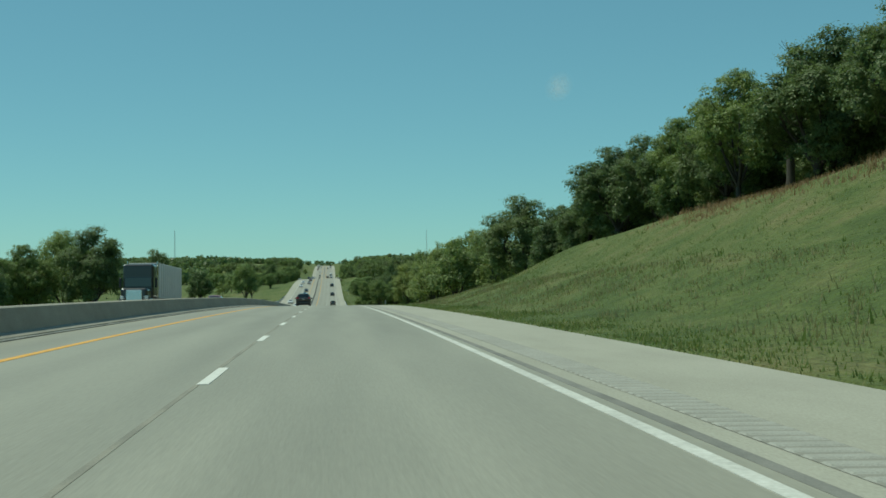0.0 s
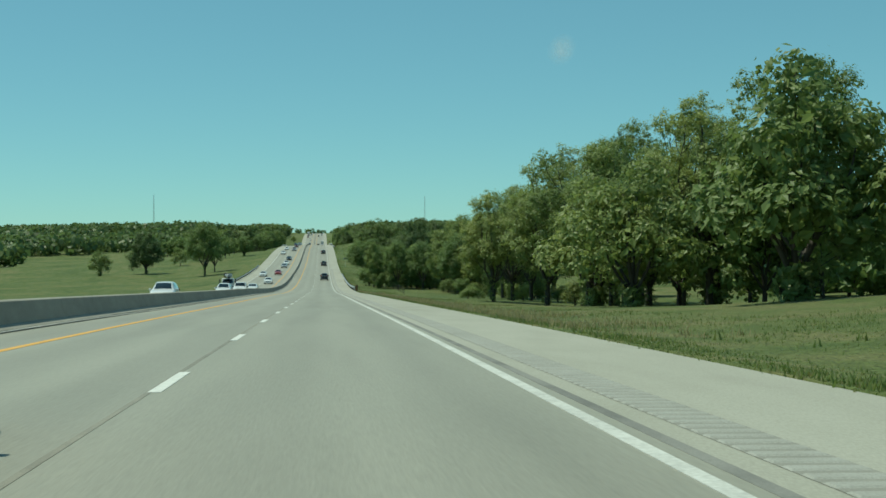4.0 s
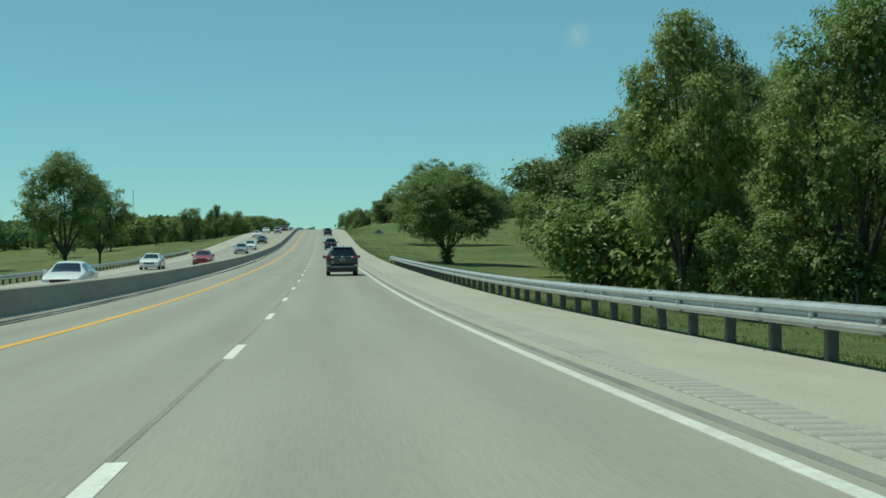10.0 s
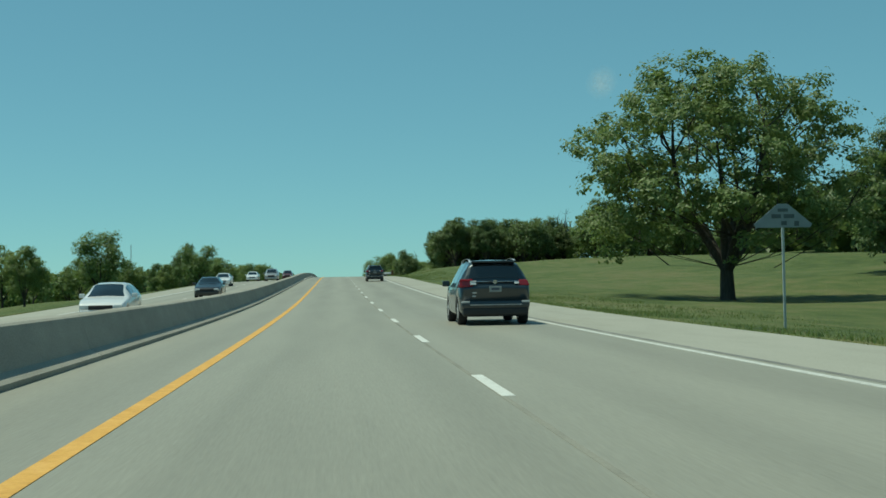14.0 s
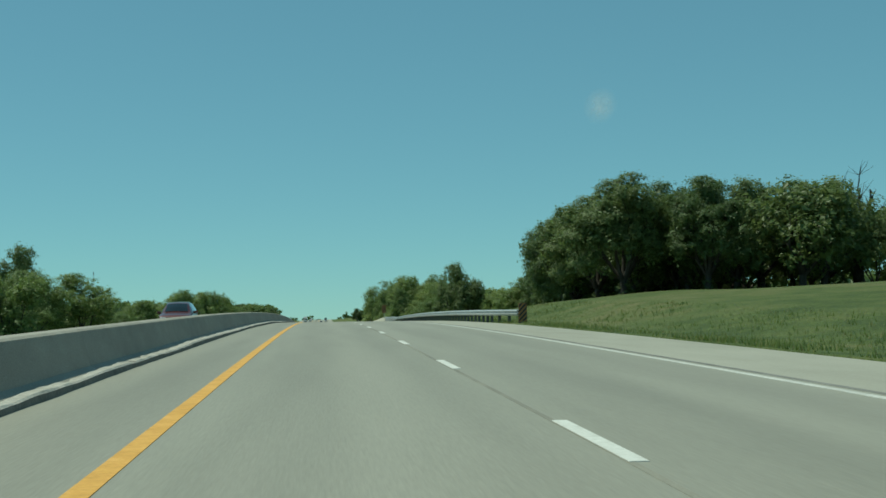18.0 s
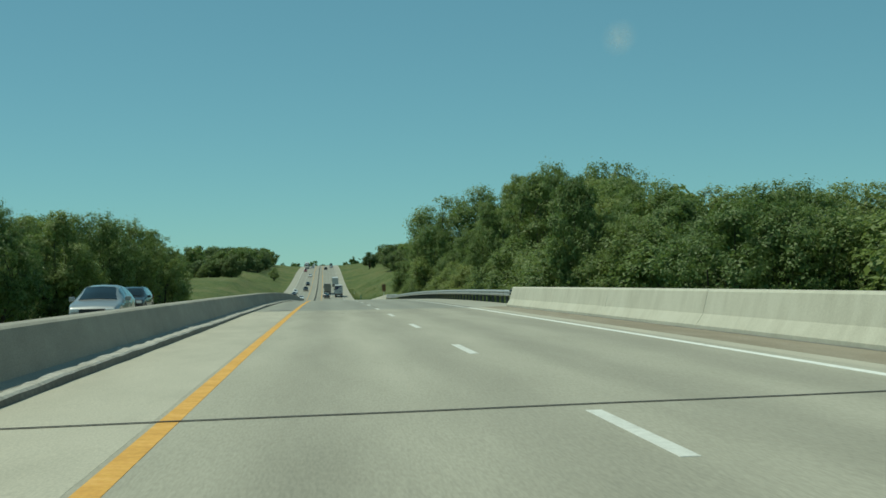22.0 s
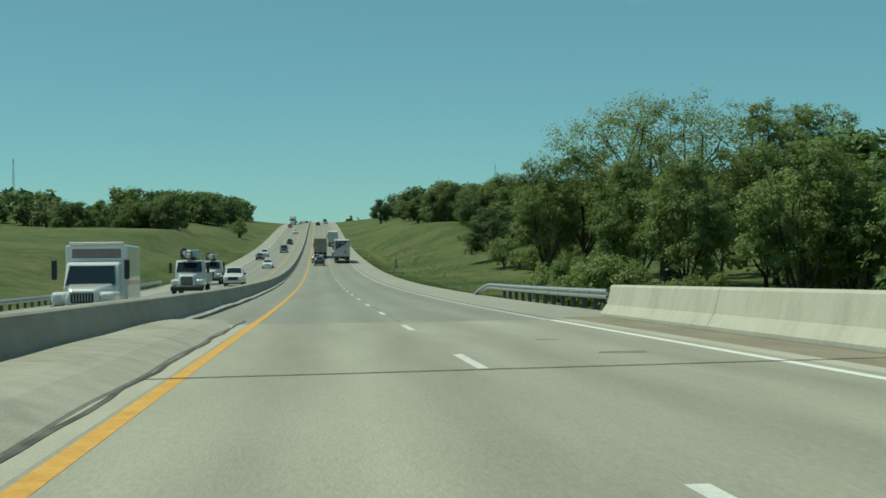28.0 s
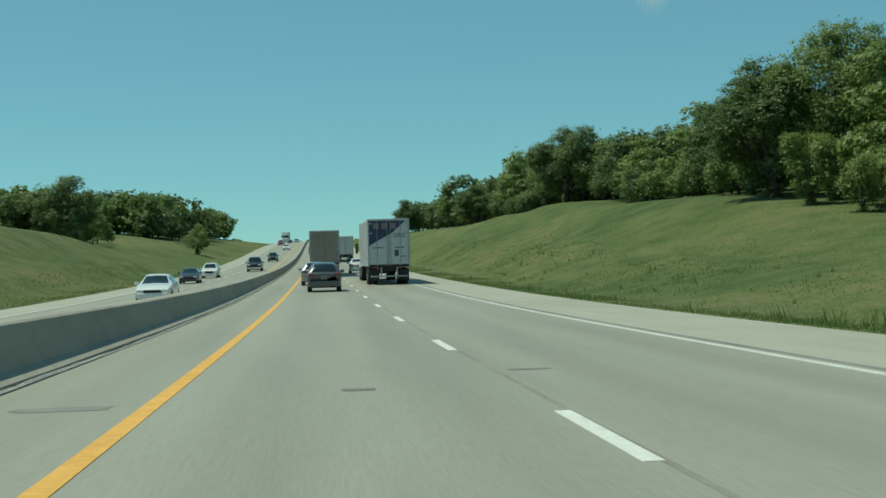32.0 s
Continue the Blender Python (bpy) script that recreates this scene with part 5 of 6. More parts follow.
part("post", bm, M_STEEL, sg)

# wire fence along the field edge
M_STAKE = plain("weathered_fence_stake", (0.11, 0.10, 0.085), 0.9, vary=0.25)


def wire_fence(x, s0, s1, gap, label):
    fz = lambda s: float(ground_z(x, s)[0])
    fn = thing("wire_fence", pose(x, s0, fz(s0)), label, "fence", "field fences")
    inv = fn.matrix_world.inverted()
    bm = bmesh.new()
    cyl(bm, (0, 0, -0.3), (0, 0, 1.15), 0.05, 0.045, 6)
    me = bm_mesh("stake", bm, M_STAKE)
    ss = np.arange(s0, s1, gap)
    for s in ss:
        part("stake", me, None, fn, m=inv @ pose(x + rng.normal(0, 0.05), s, fz(s), rng.normal(0, 2), rng.normal(0, 2), 0))
    for h in (0.35, 0.7, 1.05):
        vs, fs = [], []
        tube(vs, fs, [(x, s, 0) for s in ss], [0.006] * len(ss), 4)
        vs = [(a, b, c + fz(b) + h) for a, b, c in vs]
        o = part("wire", mesh_np("wire", vs, fs, M_STEEL), None, fn)
        o.matrix_parent_inverse = inv


wire_fence(16.5, 392, 470, 4.0, "wire fence on weathered stakes behind the guard rail")
wire_fence(33.5, 1215, 1300, 4.5, "wire fence on weathered stakes across the slope")
wire_fence(38, 500, 640, 5.0, "wire fence on weathered stakes along a pasture")

# ---- far masts and a wisp of cloud ----
def mast(x, s, h, label):
    z0 = float(ground_z(x, s)[0])
    mt = thing("radio_mast", pose(x, s, z0), label, "mast", "far masts")
    for k in range(3):
        a = 2 * math.pi * k / 3
        bm = bmesh.new()
        cyl(bm, (1.6 * math.cos(a), 1.6 * math.sin(a), -1), (0.5 * math.cos(a), 0.5 * math.sin(a), h), 0.22, 0.14, 6)
        part("leg", bm, M_STEEL, mt)
    for i in range(10):
        bm = bmesh.new()
        r = 1.6 - 1.1 * i / 10
        cyl(bm, (r, 0, h * i / 10), (-0.5 * r, 0.87 * r, h * (i + 1) / 10), 0.10, n=5)
        part("brace", bm, M_STEEL, mt)


mast(178, 2376, 62, "slender steel radio mast on the far ridge")
mast(-258, 2200, 58, "slender steel radio mast beyond the woods")
mc, t, b = material("thin_cloud", 1.0)
N, L = t.nodes, t.links
tx, gr, nz = N.new("ShaderNodeTexCoord"), N.new("ShaderNodeTexGradient"), N.new("ShaderNodeTexNoise")
gr.gradient_type = "SPHERICAL"
nz.inputs["Scale"].default_value, nz.inputs["Detail"].default_value = 2.2, 5
L.new(tx.outputs["Object"], gr.inputs[0])
L.new(tx.outputs["Object"], nz.inputs["Vector"])
mu, m2 = N.new("ShaderNodeMath"), N.new("ShaderNodeMath")
mu.operation = m2.operation = "MULTIPLY"
m2.inputs[1].default_value = 1.05
L.new(gr.outputs[1], mu.inputs[0])
L.new(nz.outputs[0], mu.inputs[1])
L.new(mu.outputs[0], m2.inputs[0])
L.new(m2.outputs[0], b.inputs["Alpha"])
b.inputs["Base Color"].default_value = (0.80, 0.86, 0.90, 1)
bm = bmesh.new()
bmesh.ops.create_grid(bm, x_segments=1, y_segments=1, size=1)
ob = new("cloud", bm_mesh("cloud", bm, mc))
ob.matrix_world = pose(668, 3720, 505, 62, 26, -10) @ Matrix.Diagonal((40, 58, 1, 1))
tagged(ob, "small faint white wisp of cloud in a clear sky", "cloud", kind="structure")

# ---- dirty gutters on the bridges ----
M_GUTTER = mottled("gutter_dirt_concrete", [(0.3, (0.20, 0.165, 0.115)), (0.5, (0.265, 0.225, 0.165)), (0.7, (0.33, 0.295, 0.23))], (0.4, 2.0), stretch=(1, 0.2, 1), grain=0.45)
for sa, sb in ((868.5, 916.0), (1034.0, 1110.0)):
    swept("gutter", sa, sb, 3, [(4.55, 0.004), (4.75, 0.0075), (5.66, 0.0085), (5.66, -0.02), (4.55, -0.02)], M_GUTTER, road)
    swept("gutter_crack", sa, sb, 3, [(5.60, 0.009), (5.60, 0.0125), (5.69, 0.013), (5.69, -0.02), (5.60, -0.02)], M_SEAM, road)

# ---- vehicles ----
M_TYRE = plain("tyre_rubber", (0.018, 0.018, 0.018), 0.85, vary=0.2, size=8)
M_RIM = plain("alloy_rim", (0.62, 0.63, 0.64), 0.32, 0.35, vary=0.05)
M_GLASS = plain("tinted_glass", (0.012, 0.016, 0.018), 0.06, 0.0, 1.0, vary=0.1)
M_ALU_TRIM = plain("satin_silver_trim", (0.55, 0.56, 0.56), 0.4, 0.2, vary=0.05)
M_TRIM = plain("black_plastic_trim", (0.02, 0.021, 0.022), 0.6, vary=0.15)
M_CHROME = plain("chrome_trim", (0.62, 0.63, 0.64), 0.18, 1.0, vary=0.04)
M_RED = plain("red_lamp_lens", (0.26, 0.012, 0.016), 0.15, 0.0, 0.6, vary=0.1)
M_LAMP = plain("clear_lamp_lens", (0.72, 0.73, 0.72), 0.12, 0.0, 0.6, vary=0.05)
M_PLATE = plain("number_plate", (0.26, 0.29, 0.29), 0.5, vary=0.05)
M_BAR = plain("plate_bar", (0.06, 0.07, 0.10), 0.6, vary=0.1)
PAINT = {k: plain(k + "_car_paint", c, 0.32, m, 0.8, vary=0.04, size=1.5) for k, (c, m) in {
    "slate": ((0.022, 0.037, 0.047), 0.3), "white": ((0.72, 0.73, 0.72), 0.0), "silver": ((0.36, 0.37, 0.37), 0.5), "dark": ((0.02, 0.021, 0.023), 0.2),
    "red": ((0.30, 0.028, 0.025), 0.1), "grey": ((0.09, 0.095, 0.10), 0.4), "maroon": ((0.11, 0.022, 0.02), 0.2), "tan": ((0.33, 0.30, 0.24), 0.3)}.items()}
# side profiles: way along the car (rear to front), height of top, of belt line, half width at belt and at top (shares of the car's)
STYLES = {}
STYLES["suv"] = (4.57, 1.845, 0.34, 0.355, (0.175, 0.80), [
        (0.0, .90, .88, .87, .80), (.012, .98, .95, .93, .84), (.03, 1.06, 1.02, .965, .82), (.05, 1.30, 1.05, .98, .77), (.078, 1.55, 1.06, .985, .69), (.11, 1.62, 1.07, .99, .66),
        (.3, 1.66, 1.04, 1, .68), (.5, 1.645, 1.0, 1, .68), (.60, 1.56, .98, 1, .67), (.67, 1.36, .97, .99, .69), (.745, 1.07, .97, .985, .80), (.85, .99, .93, .97, .82), (.94, .89, .86, .92, .78), (.98, .76, .74, .85, .74), (1, .60, .58, .78, .68)])
STYLES["sedan"] = (4.75, 1.82, 0.33, 0.33, (0.20, 0.81), [
        (0.0, .74, .72, .84, .78), (.015, .90, .88, .92, .84), (.04, .98, .94, .95, .82), (.13, 1.04, .95, .98, .80), (.19, 1.10, .95, .99, .78), (.28, 1.36, .95, 1, .66), (.37, 1.44, .94, 1, .64),
        (.5, 1.45, .92, 1, .64), (.60, 1.37, .91, 1, .64), (.70, 1.06, .91, .99, .78), (.75, .97, .91, .985, .82), (.86, .88, .84, .96, .80), (.95, .77, .75, .9, .76), (.985, .66, .64, .83, .72), (1, .55, .53, .76, .66)])
STYLES["hatch"] = (4.35, 1.80, 0.33, 0.33, (0.18, 0.81), [
        (0.0, .84, .82, .86, .80), (.015, .94, .92, .93, .85), (.035, 1.02, .98, .96, .80), (.07, 1.22, 1.0, .98, .72), (.12, 1.42, 1.0, .99, .66), (.2, 1.49, .99, 1, .65),
        (.4, 1.52, .97, 1, .65), (.55, 1.47, .95, 1, .65), (.66, 1.22, .95, .99, .72), (.74, .99, .93, .985, .82), (.86, .90, .86, .96, .80), (.95, .79, .77, .9, .76), (.985, .68, .66, .83, .72), (1, .56, .54, .76, .66)])
STYLES["pickup"] = (5.7, 1.98, 0.42, 0.39, (0.20, 0.80), [
        (0.0, 1.10, 1.08, .92, .90), (.01, 1.16, 1.13, .96, .93), (.03, 1.18, 1.14, .97, .93), (.34, 1.18, 1.14, .98, .93), (.355, 1.20, 1.14, .98, .90), (.375, 1.72, 1.14, .985, .74), (.42, 1.86, 1.14, .99, .70),
        (.55, 1.88, 1.13, 1, .70), (.62, 1.80, 1.12, 1, .70), (.70, 1.26, 1.11, .99, .82), (.74, 1.16, 1.10, .985, .86), (.9, 1.10, 1.06, .97, .86), (.97, 1.02, .99, .94, .84), (.99, .86, .84, .90, .80), (1, .66, .64, .86, .76)])
STATIONS = 56


def car_sections(style):
    ln, wd, sill, rw, axles, prof = STYLES[style]
    p = np.array(prof)
    u = np.unique(np.concatenate([np.linspace(0, 1, STATIONS), p[:, 0]]))
    zt, zb, hb, hr = (np.interp(u, p[:, 0], p[:, k]) for k in (1, 2, 3, 4))
    secs = []
    for i, a in enumerate(u):
        y = a * ln
        h, r = hb[i] * wd / 2, hr[i] * wd / 2
        zs = sill - 0.10 + 0.10 * (abs(a - 0.5) * 2) ** 6
        arch = 0.0
        for ax in axles:
            d = y - ax * ln
            rr = rw * 1.14
            if abs(d) < rr:
                arch = max(arch, rw + math.sqrt(rr * rr - d * d))
        zl = max(zs, arch)
        zm = zs + 0.55 * (zb[i] - zs)
        pts = [(h * 0.92, zl), (h * 0.99, max(zs + 0.10, zl + 0.012)), (h, max(zm, zl + 0.03)), (h * 0.985, zb[i]),
               ((h * 0.975 + r) / 2 + 0.012, (zb[i] + zt[i]) / 2), (r, zt[i] - min(0.05, 0.3 * (zt[i] - zb[i]))), (r * 0.80, zt[i]), (0.0, zt[i] + 0.022)]
        secs.append((y, pts))
    return u, secs


def sec_at(u, secs, a):
    i = int(np.clip(np.searchsorted(u, a) - 1, 0, len(u) - 2))
    w = (a - u[i]) / (u[i + 1] - u[i])
    return secs[i][0] * (1 - w) + secs[i + 1][0] * w, [(p[0] * (1 - w) + q[0] * w, p[1] * (1 - w) + q[1] * w) for p, q in zip(secs[i][1], secs[i + 1][1])]


def grid_mesh(name, rows, mat, smooth=True, thick=0.0):
    n, m = len(rows), len(rows[0])
    v = [p for r in rows for p in r]
    f = [(i * m + j, i * m + j + 1, (i + 1) * m + j + 1, (i + 1) * m + j) for i in range(n - 1) for j in range(m - 1)]
    me = bpy.data.meshes.new(name)
    me.from_pydata(v, [], f)
    bm = bmesh.new()
    bm.from_mesh(me)
    bmesh.ops.recalc_face_normals(bm, faces=bm.faces)
    bm.to_mesh(me)
    bm.free()
    me.materials.append(mat)
    if smooth:
        me.polygons.foreach_set("use_smooth", np.full(len(me.polygons), True))
    return me


CACHE = {}


def wheel_meshes(r, w):
    if ("w", r, w) in CACHE:
        return CACHE["w", r, w]
    prof = [(r * 0.62, -w / 2), (r * 0.93, -w / 2), (r, -w * 0.36), (r, w * 0.36), (r * 0.93, w / 2), (r * 0.62, w / 2)]
    n = 24
    vs = [(x, q * math.cos(2 * math.pi * k / n), q * math.sin(2 * math.pi * k / n)) for k in range(n) for q, x in prof]
    m = len(prof)
    fs = [(k * m + j, k * m + (j + 1) % m, ((k + 1) % n) * m + (j + 1) % m, ((k + 1) % n) * m + j) for k in range(n) for j in range(m)]
    ty = mesh_np("tyre", vs, fs, M_TYRE, True)
    bm = bmesh.new()
    cyl(bm, (-w * 0.30, 0, 0), (w * 0.30, 0, 0), r * 0.63, n=24)
    cyl(bm, (-w * 0.44, 0, 0), (w * 0.44, 0, 0), r * 0.14, n=12)
    for k in range(5):
        a = 2 * math.pi * k / 5
        for sgn in (-1, 1):
            mm = Matrix.Rotation(a, 4, "X") @ Matrix.Translation((sgn * w * 0.42, 0, r * 0.36)) @ Matrix.Diagonal((w * 0.14, r * 0.17, r * 0.54, 1))
            bmesh.ops.create_cube(bm, size=1, matrix=mm)
    CACHE["w", r, w] = (ty, bm_mesh("rim", bm, M_RIM))
    return CACHE["w", r, w]


def add_wheel(parent, x, y, r, w):
    e = part("wheel", wheel_meshes(r, w)[0], None, parent, m=Matrix.Translation((x, y, r)))
    e.name = "tyre"
    part("rim", wheel_meshes(r, w)[1], None, e)


def lean_box(bm, xi, xo, xt, y0, y1, y2, z0, z1, bevel):
    """Block from xi to xo wide (xt at its top), its face leaning from y0 below to y1 above."""
    q = bmesh.ops.create_cube(bm, size=1)["verts"]
    for v in q:
        up = v.co.z > 0
        v.co = ((xt if up else xo) if v.co.x > 0 else xi, y2 if v.co.y > 0 else (y1 if up else y0), z1 if up else z0)
    bmesh.ops.bevel(bm, geom=bm.edges[:], offset=bevel, segments=3, affect="EDGES", profile=0.6)
    bmesh.ops.recalc_face_normals(bm, faces=bm.faces)


def car(style, paint, m, label, category="car", rails=False, group="cars on the opposite roadway"):
    ln, wd, sill, rw, axles, prof = STYLES[style]
    kind = {"pickup": "pickup_truck"}.get(style, "car")
    c = thing(kind, m @ Matrix.Translation((0, 0, 0)), label, category, group)
    key = ("body", style, paint)
    u, secs = car_sections(style)
    if key not in CACHE:
        rows = [[(x, y, z) for x, z in pts] + [(-x, y, z) for x, z in reversed(pts[:-1])] for y, pts in secs]
        me = grid_mesh("body", rows, PAINT[paint])
        bm = bmesh.new()
        bm.from_mesh(me)
        bmesh.ops.holes_fill(bm, edges=[e for e in bm.edges if e.is_boundary], sides=0)
        bmesh.ops.recalc_face_normals(bm, faces=bm.faces)
        bm.to_mesh(me)
        bm.free()
        CACHE[key] = me
    part("body", CACHE[key], None, c)
    # underside pan, so that no light shows below the body
    bm = bmesh.new()
    box(bm, -wd * 0.42, wd * 0.42, ln * 0.04, ln * 0.96, 0.22, sill + 0.12, 0.02)
    part("underbody", bm, M_TRIM, c)
    top = lambda a: sec_at(u, secs, a)
    tops = {k: np.interp(k, np.array(prof)[:, 0], np.array(prof)[:, 1]) for k in (0.3, 0.5)}

    def glass(name, a0, a1, lo, hi, n=8):
        """Pane over the sloping top surface between two stations."""
        rows = []
        for a in np.linspace(a0, a1, n):
            y, p = top(a)
            d = -0.012 if a1 < 0.4 else 0.012
            r5, r6 = p[5], p[6]
            xs = [(r5[0] * lo, r5[1] + 0.0), (r6[0], r6[1]), (0, p[7][1])]
            rows.append([(x, y + d, z + 0.010) for x, z in xs] + [(-x, y + d, z + 0.010) for x, z in reversed(xs[:-1])])
        k = (name, style)
        if k not in CACHE:
            CACHE[k] = grid_mesh(name, rows, M_GLASS)
        part(name, CACHE[k], None, c)

    ws = {"suv": (.605, .735), "sedan": (.605, .74), "hatch": (.56, .73), "pickup": (.625, .70)}[style]
    rw_ = {"suv": (.040, .074), "sedan": (.195, .29), "hatch": (.04, .125), "pickup": (.357, .376)}[style]
    glass("windscreen", ws[0], ws[1], 0.93, 0)
    glass("rear_window", rw_[0], rw_[1], 0.90, 0)
    sides = {"suv": ((.09, .20), (.215, .40), (.415, .60)), "sedan": ((.29, .44), (.455, .63)), "hatch": ((.12, .24), (.255, .42), (.435, .60)), "pickup": ((.40, .50), (.515, .63))}[style]
    for a0, a1 in sides:
        for sgn in (1, -1):
            rows = []
            for a in np.linspace(a0, a1, 6):
                y, p = top(a)
                q = [p[3], p[4], p[5]]
                lo, hi = np.array(q[0]) * 0.88 + np.array(q[1]) * 0.12, np.array(q[2]) * 0.86 + np.array(q[1]) * 0.14
                rows.append([(sgn * (x + 0.008), y, z) for x, z in (lo, q[1], hi)])
            k = ("side", style, a0, sgn)
            if k not in CACHE:
                CACHE[k] = grid_mesh("side_window", rows, M_GLASS)
            part("side_window", CACHE[k], None, c)
    for ax in axles:
        for sgn in (1, -1):
            add_wheel(c, sgn * (wd / 2 - 0.135), ax * ln, rw, 0.225)
    zb0, zb1 = prof[2][2], prof[-3][2]
    for sgn in (1, -1):
        bm = bmesh.new()
        if style in ("sedan", "hatch", "suv"):
            if style == "suv":
                # lens that wraps round the corner and leans with the tailgate
                lean_box(bm, sgn * wd * 0.33, sgn * wd * 0.484, sgn * wd * 0.455, 0.075, 0.135, 0.42, 1.00, 1.15, 0.035)
            else:
                box(bm, sgn * wd * 0.30, sgn * wd * 0.465, -0.002, 0.18, zb0 - 0.15, zb0 - 0.01, 0.04, 2)
        else:
            box(bm, sgn * wd * 0.415, sgn * wd * 0.475, -0.01, 0.12, zb0 - 0.28, zb0 + 0.02, 0.02, 2)
        part("tail_light", bm, M_RED, c)
        bm = bmesh.new()
        box(bm, sgn * wd * 0.25, sgn * wd * 0.43, ln * 0.955, ln * 0.992, zb1 - 0.20, zb1 - 0.05, 0.03, 2)
        part("headlight", bm, M_LAMP, c)
        bm = bmesh.new()
        ym = {"suv": .64, "sedan": .64, "hatch": .61, "pickup": .65}[style] * ln
        zm = np.interp(0.64, np.array(prof)[:, 0], np.array(prof)[:, 2]) + 0.08
        box(bm, sgn * wd * 0.49, sgn * wd * 0.60, ym - 0.06, ym + 0.08, zm - 0.07, zm + 0.09, 0.03, 2)
        part("wing_mirror", bm, M_TRIM if style == "pickup" else PAINT[paint], c)
        for a in ((.38, .57) if style in ("suv", "sedan", "hatch") else (.58,)):
            y, p = top(a)
            bm = bmesh.new()
            box(bm, sgn * (p[3][0] - 0.005), sgn * (p[3][0] + 0.03), y - 0.09, y + 0.09, p[3][1] - 0.12, p[3][1] - 0.09, 0.01)
            part("door_handle", bm, PAINT[paint], c)
    zf_ = 0.42 if style not in ("pickup",) else 0.5
    bm = bmesh.new()
    if style == "suv":
        box(bm, -wd * 0.475, wd * 0.475, -0.05, 0.34, 0.42, 0.64, 0.09, 4)
    else:
        box(bm, -wd * 0.44, wd * 0.44, -0.06, 0.14, zf_ - 0.14, zf_ + 0.16, 0.05, 2)
    part("rear_bumper", bm, M_CHROME if style == "pickup" else PAINT[paint], c)
    if style == "suv":
        bm = bmesh.new()
        box(bm, -wd * 0.455, wd * 0.455, -0.025, 0.30, 0.235, 0.47, 0.07, 3)
        part("bumper_skirt", bm, M_TRIM, c)
    bm = bmesh.new()
    box(bm, -wd * 0.43, wd * 0.43, ln - 0.12, ln + 0.05, zf_ - 0.16, zf_ + 0.12, 0.06, 2)
    part("front_bumper", bm, M_CHROME if style == "pickup" else PAINT[paint], c)
    bm = bmesh.new()
    box(bm, -wd * 0.24, wd * 0.24, ln - 0.10, ln + 0.03 + (0.02 if style == "pickup" else 0), zf_ + 0.13, zb1 - 0.06, 0.02)
    part("grille", bm, M_TRIM, c)
    bm = bmesh.new()
    zp, yp = (0.92, -0.012) if style == "suv" else (zb0 - 0.24, -0.012)
    box(bm, -0.155, 0.155, yp, yp + 0.06, zp - 0.075, zp + 0.075, 0.004)
    pl = part("number_plate", bm, M_PLATE, c)
    bm = bmesh.new()
    box(bm, -0.10, 0.10, yp - 0.004, yp + 0.001, zp - 0.025, zp + 0.025)
    part("bar", bm, M_BAR, pl)
    if rails:
        for sgn in (1, -1):
            vs, fs = [], []
            tube(vs, fs, [(sgn * wd * 0.315, ln * a, 1.655 + h) for a, h in ((.13, -.045), (.16, .02), (.3, .05), (.45, .04), (.54, .01), (.58, -.07))], [0.026] * 6, 8)
            part("roof_rail", mesh_np("roof_rail", [(a, b, cc) for a, b, cc in vs], fs, M_RIM, True), None, c)
        bm = bmesh.new()
        box(bm, -wd * 0.33, wd * 0.33, 0.092, 0.16, 1.095, 1.12, 0.01)
        part("tailgate_strip", bm, M_CHROME, c)
        for sgn in (1, -1):
            bm = bmesh.new()
            lean_box(bm, sgn * wd * 0.27, sgn * wd * 0.335, sgn * wd * 0.335, 0.066, 0.10, 0.2, 1.045, 1.12, 0.015)
            part("reversing_light", bm, M_LAMP, c)
            bm = bmesh.new()
            box(bm, sgn * wd * 0.36, sgn * wd * 0.47, -0.056, 0.06, 0.575, 0.625, 0.015, 2)
            part("reflector", bm, M_ALU_TRIM, c)
        bm = bmesh.new()
        box(bm, -wd * 0.36, wd * 0.36, -0.057, -0.03, 0.515, 0.532, 0.006)
        part("bumper_strip", bm, M_ALU_TRIM, c)
        for w, z in ((0.11, 0.83), (0.09, 0.745)):
            bm = bmesh.new()
            box(bm, -wd * 0.32, -wd * 0.32 + w, -0.008, 0.03, z - 0.017, z + 0.017, 0.004)
            part("badge", bm, M_ALU_TRIM, c)
        bm = bmesh.new()
        cyl(bm, (0, 0.078, 1.10), (0, 0.12, 1.10), 0.055, n=16)
        part("badge", bm, M_CHROME, c)
        bm = bmesh.new()
        cyl(bm, (-0.02, 0.09, 1.10), (-0.33, 0.12, 1.12), 0.011, n=6)
        part("wiper", bm, M_TRIM, c)
        bm = bmesh.new()
        box(bm, -wd * 0.31, wd * 0.31, 0.24, 0.52, 1.595, 1.645, 0.022, 2)
        part("spoiler", bm, PAINT[paint], c)
        bm = bmesh.new()
        cyl(bm, (0.1, 0.75, 1.66), (0.1, 0.66, 1.80), 0.012, 0.006, 6)
        part("aerial", bm, M_TRIM, c)
    return c


M_TRAILER_WHITE = mottled("trailer_white_sheet", [(0.3, (0.44, 0.45, 0.45)), (0.5, (0.54, 0.55, 0.55)), (0.7, (0.60, 0.61, 0.61))], (0.4, 3), rough=0.5, grain=0.15, bump=0.05)
M_TRAILER_TAN = mottled("trailer_dusty_sheet", [(0.3, (0.22, 0.195, 0.165)), (0.5, (0.27, 0.24, 0.20)), (0.7, (0.32, 0.285, 0.24))], (0.4, 3), rough=0.6, grain=0.2, bump=0.05)
M_BLUE = plain("blue_graphic_sheet", (0.035, 0.04, 0.10), 0.45, vary=0.1)
M_GREYRED = plain("faded_lettering", (0.22, 0.17, 0.17), 0.5, vary=0.1)
